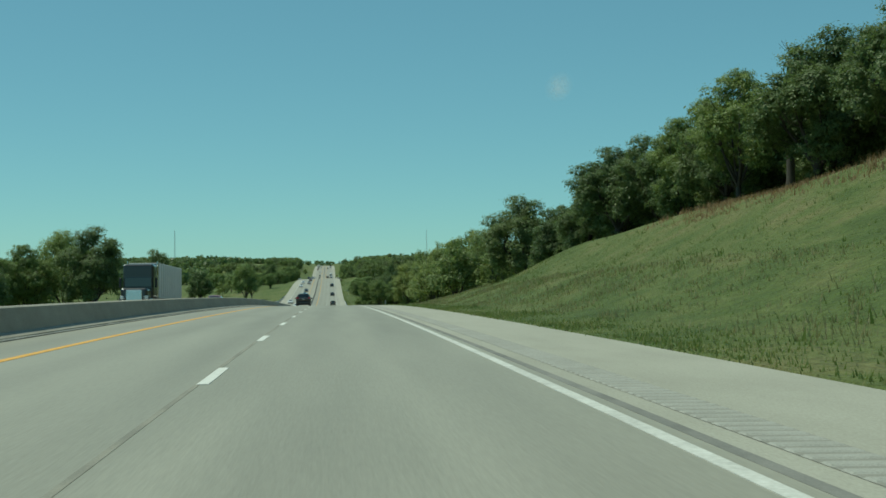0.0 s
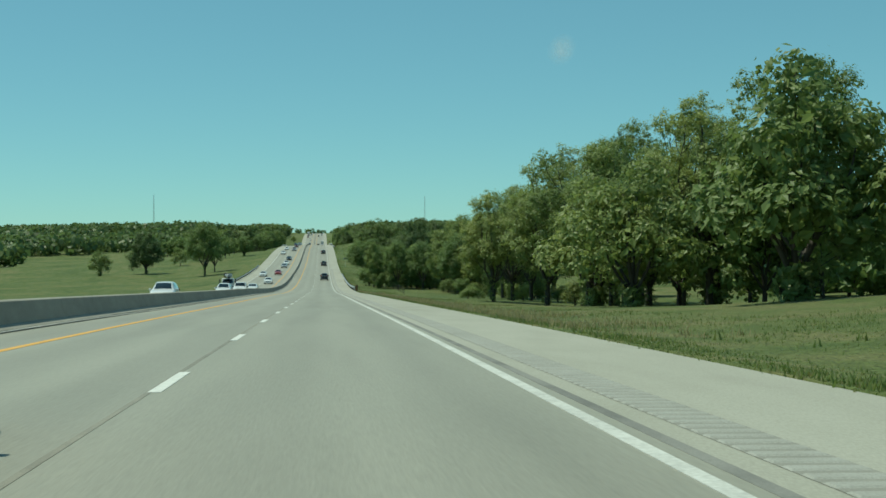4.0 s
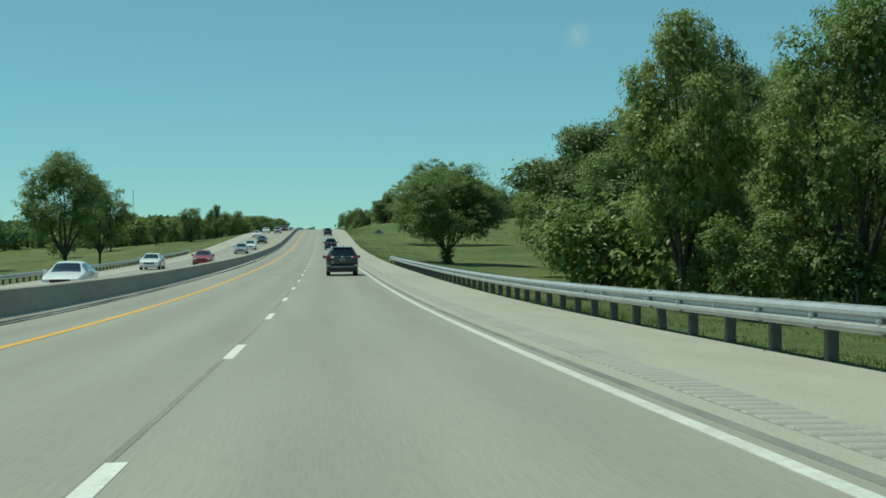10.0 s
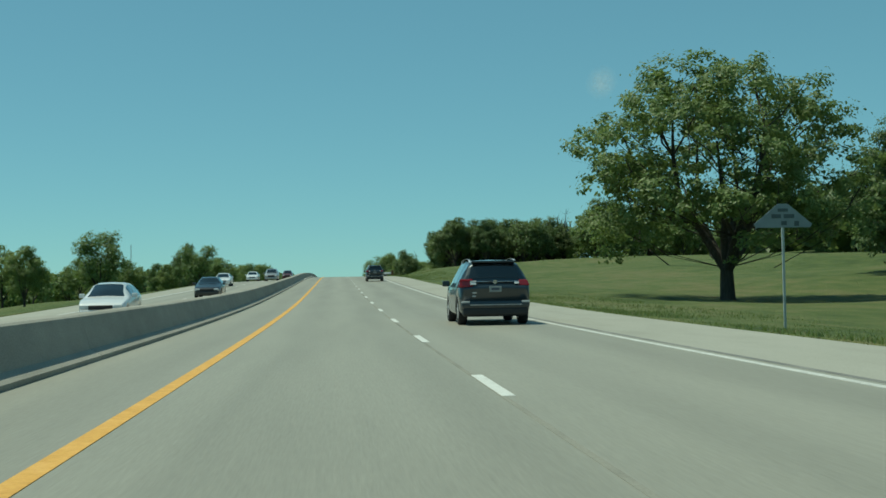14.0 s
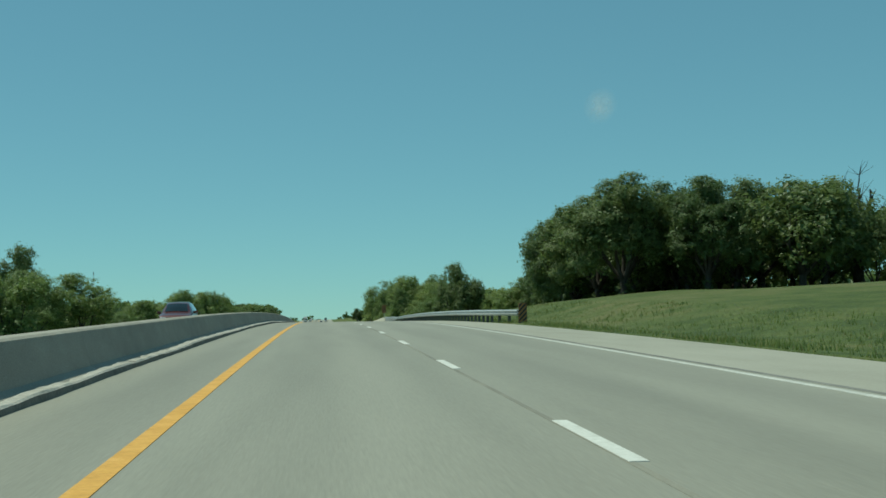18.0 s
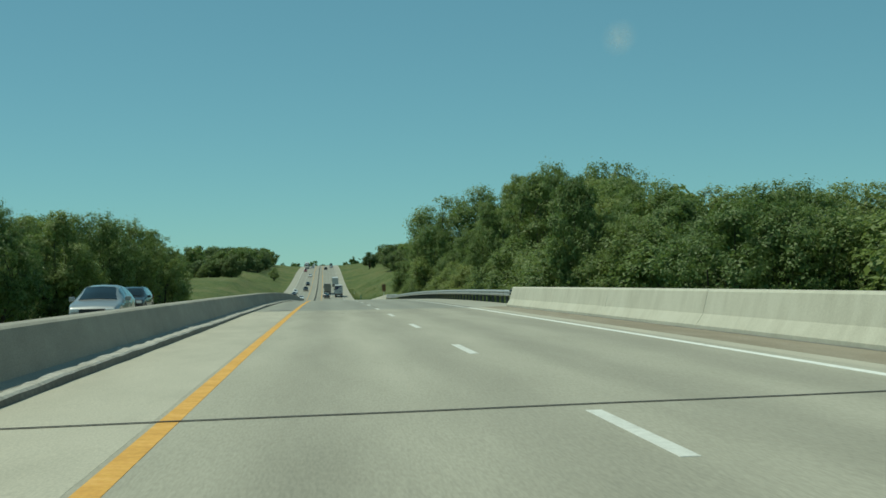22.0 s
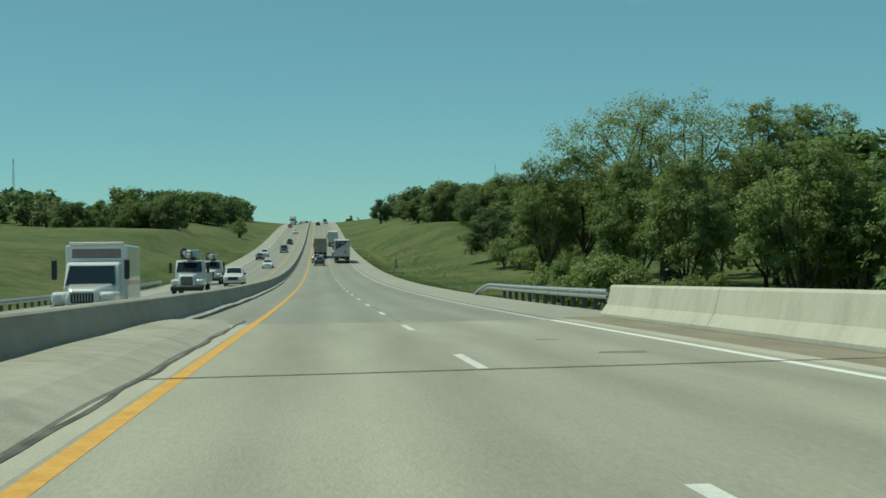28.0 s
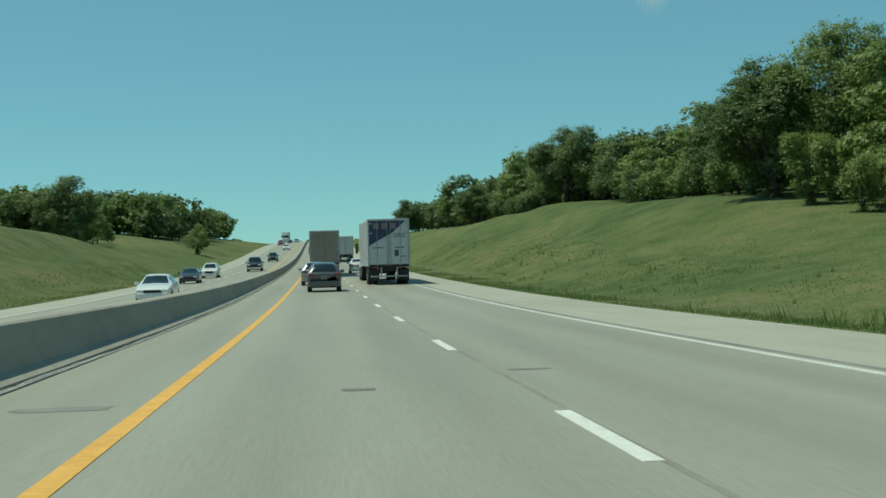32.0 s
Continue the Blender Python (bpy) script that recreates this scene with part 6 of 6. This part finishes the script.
M_ALU = plain("aluminium_sheet", (0.45, 0.46, 0.46), 0.4, 0.7, vary=0.08)


def semi(m, skin, label, graphic=False, ribs=False, front=False, cab="white", group="lorries on the road"):
    """Articulated lorry; its rear doors at y = 0, its nose towards +y."""
    t = thing("articulated_lorry", m, label, "lorry", group)
    W, L, z0, z1 = 1.30, 16.0, 1.15, 4.08
    bm = bmesh.new()
    box(bm, -W, W, 0.03, L, z0, z1, 0.03)
    part("trailer_box", bm, skin, t)
    for i in range(12):
        for sgn in (1, -1):
            bm = bmesh.new()
            box(bm, sgn * W, sgn * (W + 0.018), 0.6 + i * 1.28, 0.68 + i * 1.28, z0 + 0.1, z1 - 0.1)
            part("side_rib", bm, M_ALU, t)
    for sgn in (1, -1):
        bm = bmesh.new()
        box(bm, sgn * 0.015, sgn * (W - 0.09), -0.02, 0.03, z0 + 0.12, z1 - 0.12, 0.012)
        d = part("rear_door", bm, skin, t)
        for x in (() if ribs else (0.10, 0.72)):
            bm = bmesh.new()
            cyl(bm, (sgn * x, -0.045, z0 + 0.02), (sgn * x, -0.045, z1 - 0.1), 0.018, n=8)
            part("lock_rod", bm, M_ALU, d)
        for z in (1.6, 2.4, 3.2, 3.8):
            bm = bmesh.new()
            box(bm, sgn * (W - 0.28), sgn * (W - 0.02), -0.04, -0.015, z - 0.04, z + 0.04, 0.005)
            part("hinge", bm, M_ALU, d)
        bm = bmesh.new()
        box(bm, sgn * (W - 0.085), sgn * W, -0.04, 0.05, z0 - 0.02, z1, 0.015)
        part("corner_post", bm, M_ALU, t)
        bm = bmesh.new()
        box(bm, sgn * 0.72, sgn * 1.0, -0.06, 0.0, z0 - 0.12, z0 - 0.02, 0.015)
        part("tail_light", bm, M_RED, t)
        bm = bmesh.new()
        box(bm, sgn * 0.62, sgn * 1.24, 0.28, 0.30, 0.25, z0 - 0.2, 0.004)
        part("mudflap", bm, M_TRIM, t)
        for y in (2.1, 3.4):
            for x in (0.80, 1.14):
                add_wheel(t, sgn * x, y, 0.51, 0.27)
        for y in (15.3, 16.6):
            for x in (0.80, 1.12):
                add_wheel(t, sgn * x, y, 0.51, 0.27)
        add_wheel(t, sgn * 1.08, 20.2, 0.51, 0.28)
        bm = bmesh.new()
        box(bm, sgn * 0.45, sgn * 0.52, -0.02, 0.05, 0.55, z0 - 0.05, 0.006)
        part("bumper_strut", bm, M_ALU, t)
    bm = bmesh.new()
    box(bm, -W, W, -0.035, 0.05, z1 - 0.12, z1, 0.015)
    part("header", bm, M_ALU, t)
    bm = bmesh.new()
    box(bm, -W, W, -0.035, 0.06, z0 - 0.06, z0 + 0.10, 0.015)
    part("sill", bm, M_TRIM, t)
    bm = bmesh.new()
    box(bm, -1.15, 1.15, -0.03, 0.05, 0.48, 0.58, 0.02)
    part("rear_bumper", bm, M_ALU, t)
    bm = bmesh.new()
    box(bm, -0.5, 0.5, 0.3, 15.8, 0.8, z0, 0.02)
    part("chassis", bm, M_TRIM, t)
    if ribs:
        for z in (1.9, 2.45, 3.0, 3.55):
            bm = bmesh.new()
            box(bm, -W + 0.10, W - 0.10, -0.030, -0.015, z - 0.025, z + 0.025, 0.006)
            part("door_rib", bm, skin, t)
    if graphic:
        bm = bmesh.new()
        pts = [(-W + 0.1, z1 - 0.13), (W - 0.25, z1 - 0.13), (0.25, z1 - 0.85), (-W + 0.1, z1 - 1.65)]
        f = [bm.verts.new((x, -0.026, z)) for x, z in pts]
        b2 = [bm.verts.new((x, -0.021, z)) for x, z in pts]
        bm.faces.new(f)
        bm.faces.new(b2[::-1])
        for q in range(4):
            bm.faces.new((f[q], b2[q], b2[(q + 1) % 4], f[(q + 1) % 4]))
        bmesh.ops.recalc_face_normals(bm, faces=bm.faces)
        part("graphic_panel", bm, M_BLUE, t, "dark blue slanting graphic on the doors")
        for k in range(3):
            bm = bmesh.new()
            box(bm, -0.95 + k * 0.52, -0.58 + k * 0.52, -0.034, -0.027, z1 - 0.62, z1 - 0.26, 0.003)
            part("bar", bm, M_GREYRED, t, "pale block of lettering")
        for x0, x1, z, h in ((0.32, 1.0, 3.12, .05), (0.3, 1.05, 2.98, .04), (0.35, 0.95, 2.3, .05), (0.35, 0.6, 1.95, .4), (-1.0, -0.3, 2.3, .05), (0.75, 1.05, 1.75, .06)):
            bm = bmesh.new()
            box(bm, x0, x1, -0.03, -0.021, z - h / 2, z + h / 2)
            part("bar", bm, M_BAR, t, "small dark bar of writing")
    # tractor
    u = 16.2
    bm = bmesh.new()
    box(bm, -1.22, 1.22, u + 0.3, u + 2.7, 1.2, 3.9, 0.18, 3)
    cabp = part("cab", bm, PAINT[cab], t)
    bm = bmesh.new()
    box(bm, -1.05, 1.05, u + 2.5, u + 5.0, 0.9, 1.95, 0.22, 3)
    part("bonnet", bm, PAINT[cab], t)
    bm = bmesh.new()
    box(bm, -1.08, 1.08, u + 2.62, u + 2.73, 2.05, 2.85, 0.04)
    part("windscreen", bm, M_GLASS, t)
    bm = bmesh.new()
    box(bm, -0.62, 0.62, u + 4.95, u + 5.04, 0.85, 1.8, 0.03)
    part("grille", bm, M_CHROME, t)
    bm = bmesh.new()
    box(bm, -1.2, 1.2, u + 4.85, u + 5.15, 0.4, 0.8, 0.06)
    part("front_bumper", bm, M_CHROME, t)
    for sgn in (1, -1):
        bm = bmesh.new()
        box(bm, sgn * 0.68, sgn * 1.08, u + 4.6, u + 5.0, 1.05, 1.35, 0.06, 2)
        part("headlight", bm, M_LAMP, t)
        bm = bmesh.new()
        box(bm, sgn * 1.32, sgn * 1.52, u + 2.6, u + 2.75, 2.0, 2.8, 0.04)
        part("wing_mirror", bm, M_TRIM, t)
        bm = bmesh.new()
        cyl(bm, (sgn * 1.2, u + 0.2, 1.2), (sgn * 1.2, u + 0.2, 4.2), 0.075, n=10)
        part("exhaust_stack", bm, M_CHROME, t)
        bm = bmesh.new()
        box(bm, sgn * 0.8, sgn * 1.25, u + 3.4, u + 4.7, 0.95, 1.15, 0.08, 2)
        part("mudguard", bm, PAINT[cab], t)
        bm = bmesh.new()
        cyl(bm, (sgn * 1.0, u + 0.6, 0.75), (sgn * 1.0, u + 2.3, 0.75), 0.32, n=14)
        part("fuel_tank", bm, M_CHROME, t)
    bm = bmesh.new()
    box(bm, -0.45, 0.45, 14.2, u + 4.6, 0.65, 1.0, 0.03)
    part("frame", bm, M_TRIM, t)
    return t


def loft(bm, secs, round_=0.12, n=4):
    """Skin through upright rounded sections: place along, half width below and above, lower and upper height."""
    rings = []
    for y, w0, w1, z0, z1 in secs:
        ring = []
        for cx, cz, a0 in ((w0 - round_, z0 + round_, -90), (w1 - round_, z1 - round_, 0), (-w1 + round_, z1 - round_, 90), (-w0 + round_, z0 + round_, 180)):
            for k in range(n + 1):
                a = radians(a0 + 90 * k / n)
                ring.append(bm.verts.new((cx + round_ * math.cos(a), y, cz + round_ * math.sin(a))))
        rings.append(ring)
    m = len(rings[0])
    for p, q in zip(rings, rings[1:]):
        for k in range(m):
            bm.faces.new((p[k], p[(k + 1) % m], q[(k + 1) % m], q[k]))
    bm.faces.new(rings[0])
    bm.faces.new(rings[-1][::-1])
    bmesh.ops.recalc_face_normals(bm, faces=bm.faces)


def work_truck(m, label, boom=True, body="white", box_body=False, length=7.2):
    """Two-axle lorry with a bonnet; nose towards +y; with a folded boom or a box body."""
    t = thing("box_truck" if box_body else "utility_truck", m, label, "lorry", "work lorries on the opposite roadway")
    L = length
    rw = 0.38 if box_body else 0.48
    zb = 1.05 if not box_body else 0.85
    zc, zh, zw = (zb + 1.25, zb + 0.40, zb + 0.42) if box_body else (zb + 1.50, zb + 0.60, zb + 0.70)
    bm = bmesh.new()
    loft(bm, [(L - 3.7, 1.06, 0.98, zb - 0.3, zc - 0.02), (L - 3.4, 1.08, 1.0, zb - 0.3, zc), (L - 2.55, 1.08, 0.98, zb - 0.3, zc), (L - 2.30, 1.08, 0.95, zb - 0.3, zc - 0.10), (L - 1.92, 1.06, 0.98, zb - 0.3, zw - 0.06)])
    part("cab", bm, PAINT[body], t)
    bm = bmesh.new()
    loft(bm, [(L - 2.1, 0.98, 0.86, zb - 0.3, zh + 0.06), (L - 1.4, 0.84, 0.72, zb - 0.3, zh + 0.02), (L - 0.6, 0.66, 0.58, zb - 0.3, zh - 0.06), (L - 0.22, 0.60, 0.52, zb - 0.3, zh - 0.12), (L - 0.12, 0.55, 0.46, zb - 0.26, zh - 0.2)])
    part("bonnet", bm, PAINT[body], t)
    bm = bmesh.new()
    lean_box(bm, -0.90, 0.90, 0.80, L - 1.86, L - 2.24, L - 2.40, zw, zc - 0.14, 0.03)
    for v in bm.verts:
        if v.co.x < 0 and v.co.z > (zw + zc) / 2:
            v.co.x += 0.10
    part("windscreen", bm, M_GLASS, t)
    bm = bmesh.new()
    box(bm, -0.40, 0.40, L - 0.2, L - 0.075, zb - 0.22, zh - 0.26, 0.05, 2)
    gr = part("grille", bm, M_TRIM, t)
    for k in range(7):
        bm = bmesh.new()
        box(bm, -0.325 + k * 0.10, -0.295 + k * 0.10, L - 0.085, L - 0.055, zb - 0.17, zh - 0.32)
        part("slat", bm, M_ALU, gr)
    bm = bmesh.new()
    box(bm, -1.10, 1.10, L - 0.15, L + 0.10, zb - 0.62, zb - 0.30, 0.08, 3)
    part("front_bumper", bm, M_TRIM, t)
    bm = bmesh.new()
    box(bm, -0.4, 0.4, 0.1, L - 0.4, 0.55, 0.9, 0.03)
    part("chassis", bm, M_TRIM, t)
    for sgn in (1, -1):
        add_wheel(t, sgn * 0.95, L - 1.0, rw, 0.27)
        add_wheel(t, sgn * 0.95, 1.5, rw, 0.30)
        bm = bmesh.new()
        box(bm, sgn * 0.66, sgn * 0.98, L - 0.45, L - 0.20, zb - 0.10, zb + 0.12, 0.06, 3)
        part("headlight", bm, M_LAMP, t)
        bm = bmesh.new()
        box(bm, sgn * 1.2, sgn * 1.4, L - 1.95, L - 1.85, zb + 0.6, zb + 1.35, 0.04)
        part("wing_mirror", bm, M_TRIM, t)
        bm = bmesh.new()
        box(bm, sgn * 0.52, sgn * 1.12, L - 1.75, L - 0.26, zb - 0.28, zb + 0.18, 0.15, 4)
        part("mudguard", bm, PAINT[body], t)
    if box_body:
        bm = bmesh.new()
        box(bm, -1.15, 1.15, 0, L - 3.2, 0.62, 2.75, 0.06, 2)
        part("box_body", bm, PAINT["white"], t)
        bm = bmesh.new()
        box(bm, -0.9, 0.9, L - 3.22, L - 3.18, 2.25, 2.6, 0.02)
        part("bar", bm, M_GREYRED, t, "faded red block of lettering")
        bm = bmesh.new()
        box(bm, -1.0, 1.0, L - 3.3, L - 3.1, 2.76, 2.86, 0.03)
        part("light_bar", bm, M_LAMP, t)
        bm = bmesh.new()
        box(bm, -1.155, 1.155, 0.02, L - 3.3, 1.25, 1.42)
        part("stripe", bm, PAINT["red"], t)
        return t
    bm = bmesh.new()
    box(bm, -1.15, 1.15, 0, L - 3.9, 0.85, 1.75, 0.05)
    part("service_body", bm, PAINT["white"], t)
    for sgn in (1, -1):
        for k in range(3):
            bm = bmesh.new()
            box(bm, sgn * 1.145, sgn * 1.165, 0.15 + k * 1.0, 1.05 + k * 1.0, 1.0, 1.65, 0.01)
            part("locker_door", bm, M_ALU, t)
    if boom:
        bm = bmesh.new()
        cyl(bm, (0, 1.6, 1.7), (0, 1.6, 2.7), 0.32, 0.26, 12)
        part("turret", bm, M_TRIM, t)
        bm = bmesh.new()
        box(bm, -0.16, 0.16, 0.4, L - 1.2, 2.72, 3.0, 0.04)
        part("lower_boom", bm, M_ALU, t)
        bm = bmesh.new()
        box(bm, 0.2, 0.42, 0.2, L - 1.6, 2.95, 3.2, 0.03)
        part("upper_boom", bm, PAINT["white"], t)
        bm = bmesh.new()
        box(bm, -0.75, -0.15, L - 2.5, L - 1.9, 2.72, 3.30, 0.08, 2)
        part("bucket", bm, M_ALU, t)
        bm = bmesh.new()
        cyl(bm, (0.55, L - 2.4, 2.8), (0.5, L - 1.9, 3.22), 0.13, n=10)
        part("winch", bm, M_TRIM, t)
        bm = bmesh.new()
        box(bm, -0.45, 0.5, L - 2.0, L - 1.6, 2.65, 2.78, 0.02)
        part("boom_rest", bm, M_TRIM, t)
        for x, z, r in ((0.02, 3.08, 0.2), (0.36, 3.3, 0.15)):
            bm = bmesh.new()
            cyl(bm, (x - 0.14, L - 2.0, z), (x + 0.14, L - 2.0, z), r, n=14)
            part("boom_joint", bm, M_ALU if r > 0.18 else M_TRIM, t)
    return t


ahead = dict(group="traffic on the near roadway")
car("suv", "slate", on_road(2.33, 682.2), "dark slate blue sport utility car with silver roof rails", rails=True, **ahead)
car("suv", "slate", on_road(2.3, 466.0), "dark slate sport utility car with roof rails", rails=True, **ahead)
car("suv", "dark", on_road(-1.9, 166.0), "dark sport utility car in the fast lane", **ahead)
car("suv", "slate", on_road(2.34, 581.6), "dark slate sport utility car in the slow lane", rails=True, **ahead)
car("hatch", "grey", on_road(-1.72, 1291.5), "dark grey hatchback in the fast lane", **ahead)
car("hatch", "silver", on_road(-2.25, 1308.0), "silver hatchback in the fast lane", **ahead)
semi(on_road(-1.45, 1338.0), M_TRAILER_TAN, "lorry with a dusty brown ribbed trailer in the fast lane", ribs=True, cab="white")
semi(on_road(2.35, 1304.5), M_TRAILER_WHITE, "lorry with a white box trailer and dark blue graphic", graphic=True, cab="white")
car("sedan", "white", on_road(1.9, 1352.0), "white saloon car in the slow lane", **ahead)
semi(on_road(2.2, 1428.0), M_TRAILER_WHITE, "lorry with a plain pale trailer climbing the hill", cab="white")
car("suv", "dark", on_road(-1.8, 1660.0), "small dark car far up the hill", **ahead)
car("sedan", "silver", on_road(1.9, 1700.0), "silver car far up the hill", **ahead)
car("pickup", "dark", on_road(2.0, 1780.0), "dark pickup far up the hill", "pickup", **ahead)


def oncoming(x, s, ln):
    """Pose of a vehicle that faces the other way, its nose at s."""
    return on_road(x, s + ln, -0.15 - (-6.1 - x) * 0.035 + 0.0, 180)


IN, OUT = -10.25, -13.95
for style, paint, x, s, lab in (
    ("sedan", "red", IN, 136, "red saloon car behind the median barrier"),
    ("suv", "white", IN, 258, "white sport utility car with a clean bonnet"), ("suv", "white", IN, 318, "white sport utility car on the opposite roadway"), ("sedan", "dark", OUT, 292, "dark saloon car in the outer opposite lane"),
    ("pickup", "white", IN, 350, "white pickup on the opposite roadway"), ("sedan", "white", IN, 384, "white saloon car on the opposite roadway"), 
    ("sedan", "white", IN, 450, "white saloon car facing the camera beside the barrier"), ("sedan", "white", OUT, 507, "white saloon car in the outer opposite lane"), ("sedan", "red", IN, 516, "red saloon car beside the median barrier"),
    ("sedan", "silver", IN, 574, "silver saloon car beside the median barrier"), ("hatch", "white", IN, 597, "small white hatchback beside the median barrier"),
    ("sedan", "dark", IN, 636, "dark saloon car on the slope"), ("sedan", "white", OUT, 690, "white saloon car near the crest"),
    ("suv", "silver", IN, 722, "silver sport utility car near the crest"), ("sedan", "white", OUT, 740, "white saloon car near the crest"), ("suv", "maroon", IN, 779, "dark red sport utility car behind the barrier"),
    ("suv", "silver", IN, 858, "silver sport utility car by the bridge"), ("hatch", "silver", IN, 905, "silver hatchback behind the bridge barrier"), ("suv", "dark", OUT, 938, "dark sport utility car beyond the bridge"),
    ("pickup", "white", IN, 1203, "white pickup coming down towards the barrier"), ("sedan", "white", IN, 1290, "white saloon car on the hill opposite"), ("sedan", "dark", OUT, 1345, "dark saloon car on the hill opposite"),
    ("suv", "white", OUT, 1368, "white sport utility car on the hill opposite"), ("pickup", "dark", IN, 1392, "dark pickup on the hill opposite"), ("suv", "dark", IN, 1460, "dark sport utility car on the hill opposite"),
    ("sedan", "white", IN, 1560, "white saloon car high on the hill"), ("suv", "red", OUT, 1640, "red sport utility car high on the hill"), ("sedan", "silver", IN, 1720, "silver saloon car high on the hill"), ("sedan", "dark", OUT, 1790, "dark saloon car near the far crest"),
    ("sedan", "white", IN, 1835, "white saloon car near the far crest")):
    car(style, paint, oncoming(x, s, STYLES[style][0]), lab, {"pickup": "pickup"}.get(style, "car"))
semi(oncoming(OUT, 109, 21.3), M_TRAILER_WHITE, "oncoming lorry with a dark cab and grey trailer", cab="dark")
semi(oncoming(OUT, 1700, 21.3), M_TRAILER_WHITE, "oncoming lorry with a white cab and trailer", cab="white")
work_truck(oncoming(OUT, 376, 7.2), "white utility lorry with a folded boom on its roof")
work_truck(oncoming(IN, 1122, 6.6), "white box truck with a lettered panel above its cab", box_body=True, length=6.6)
work_truck(oncoming(-11.0, 1166, 7.2), "large white utility lorry with a folded boom")
work_truck(oncoming(-13.4, 1215, 6.4), "white utility lorry with a boom, following another", length=6.4)
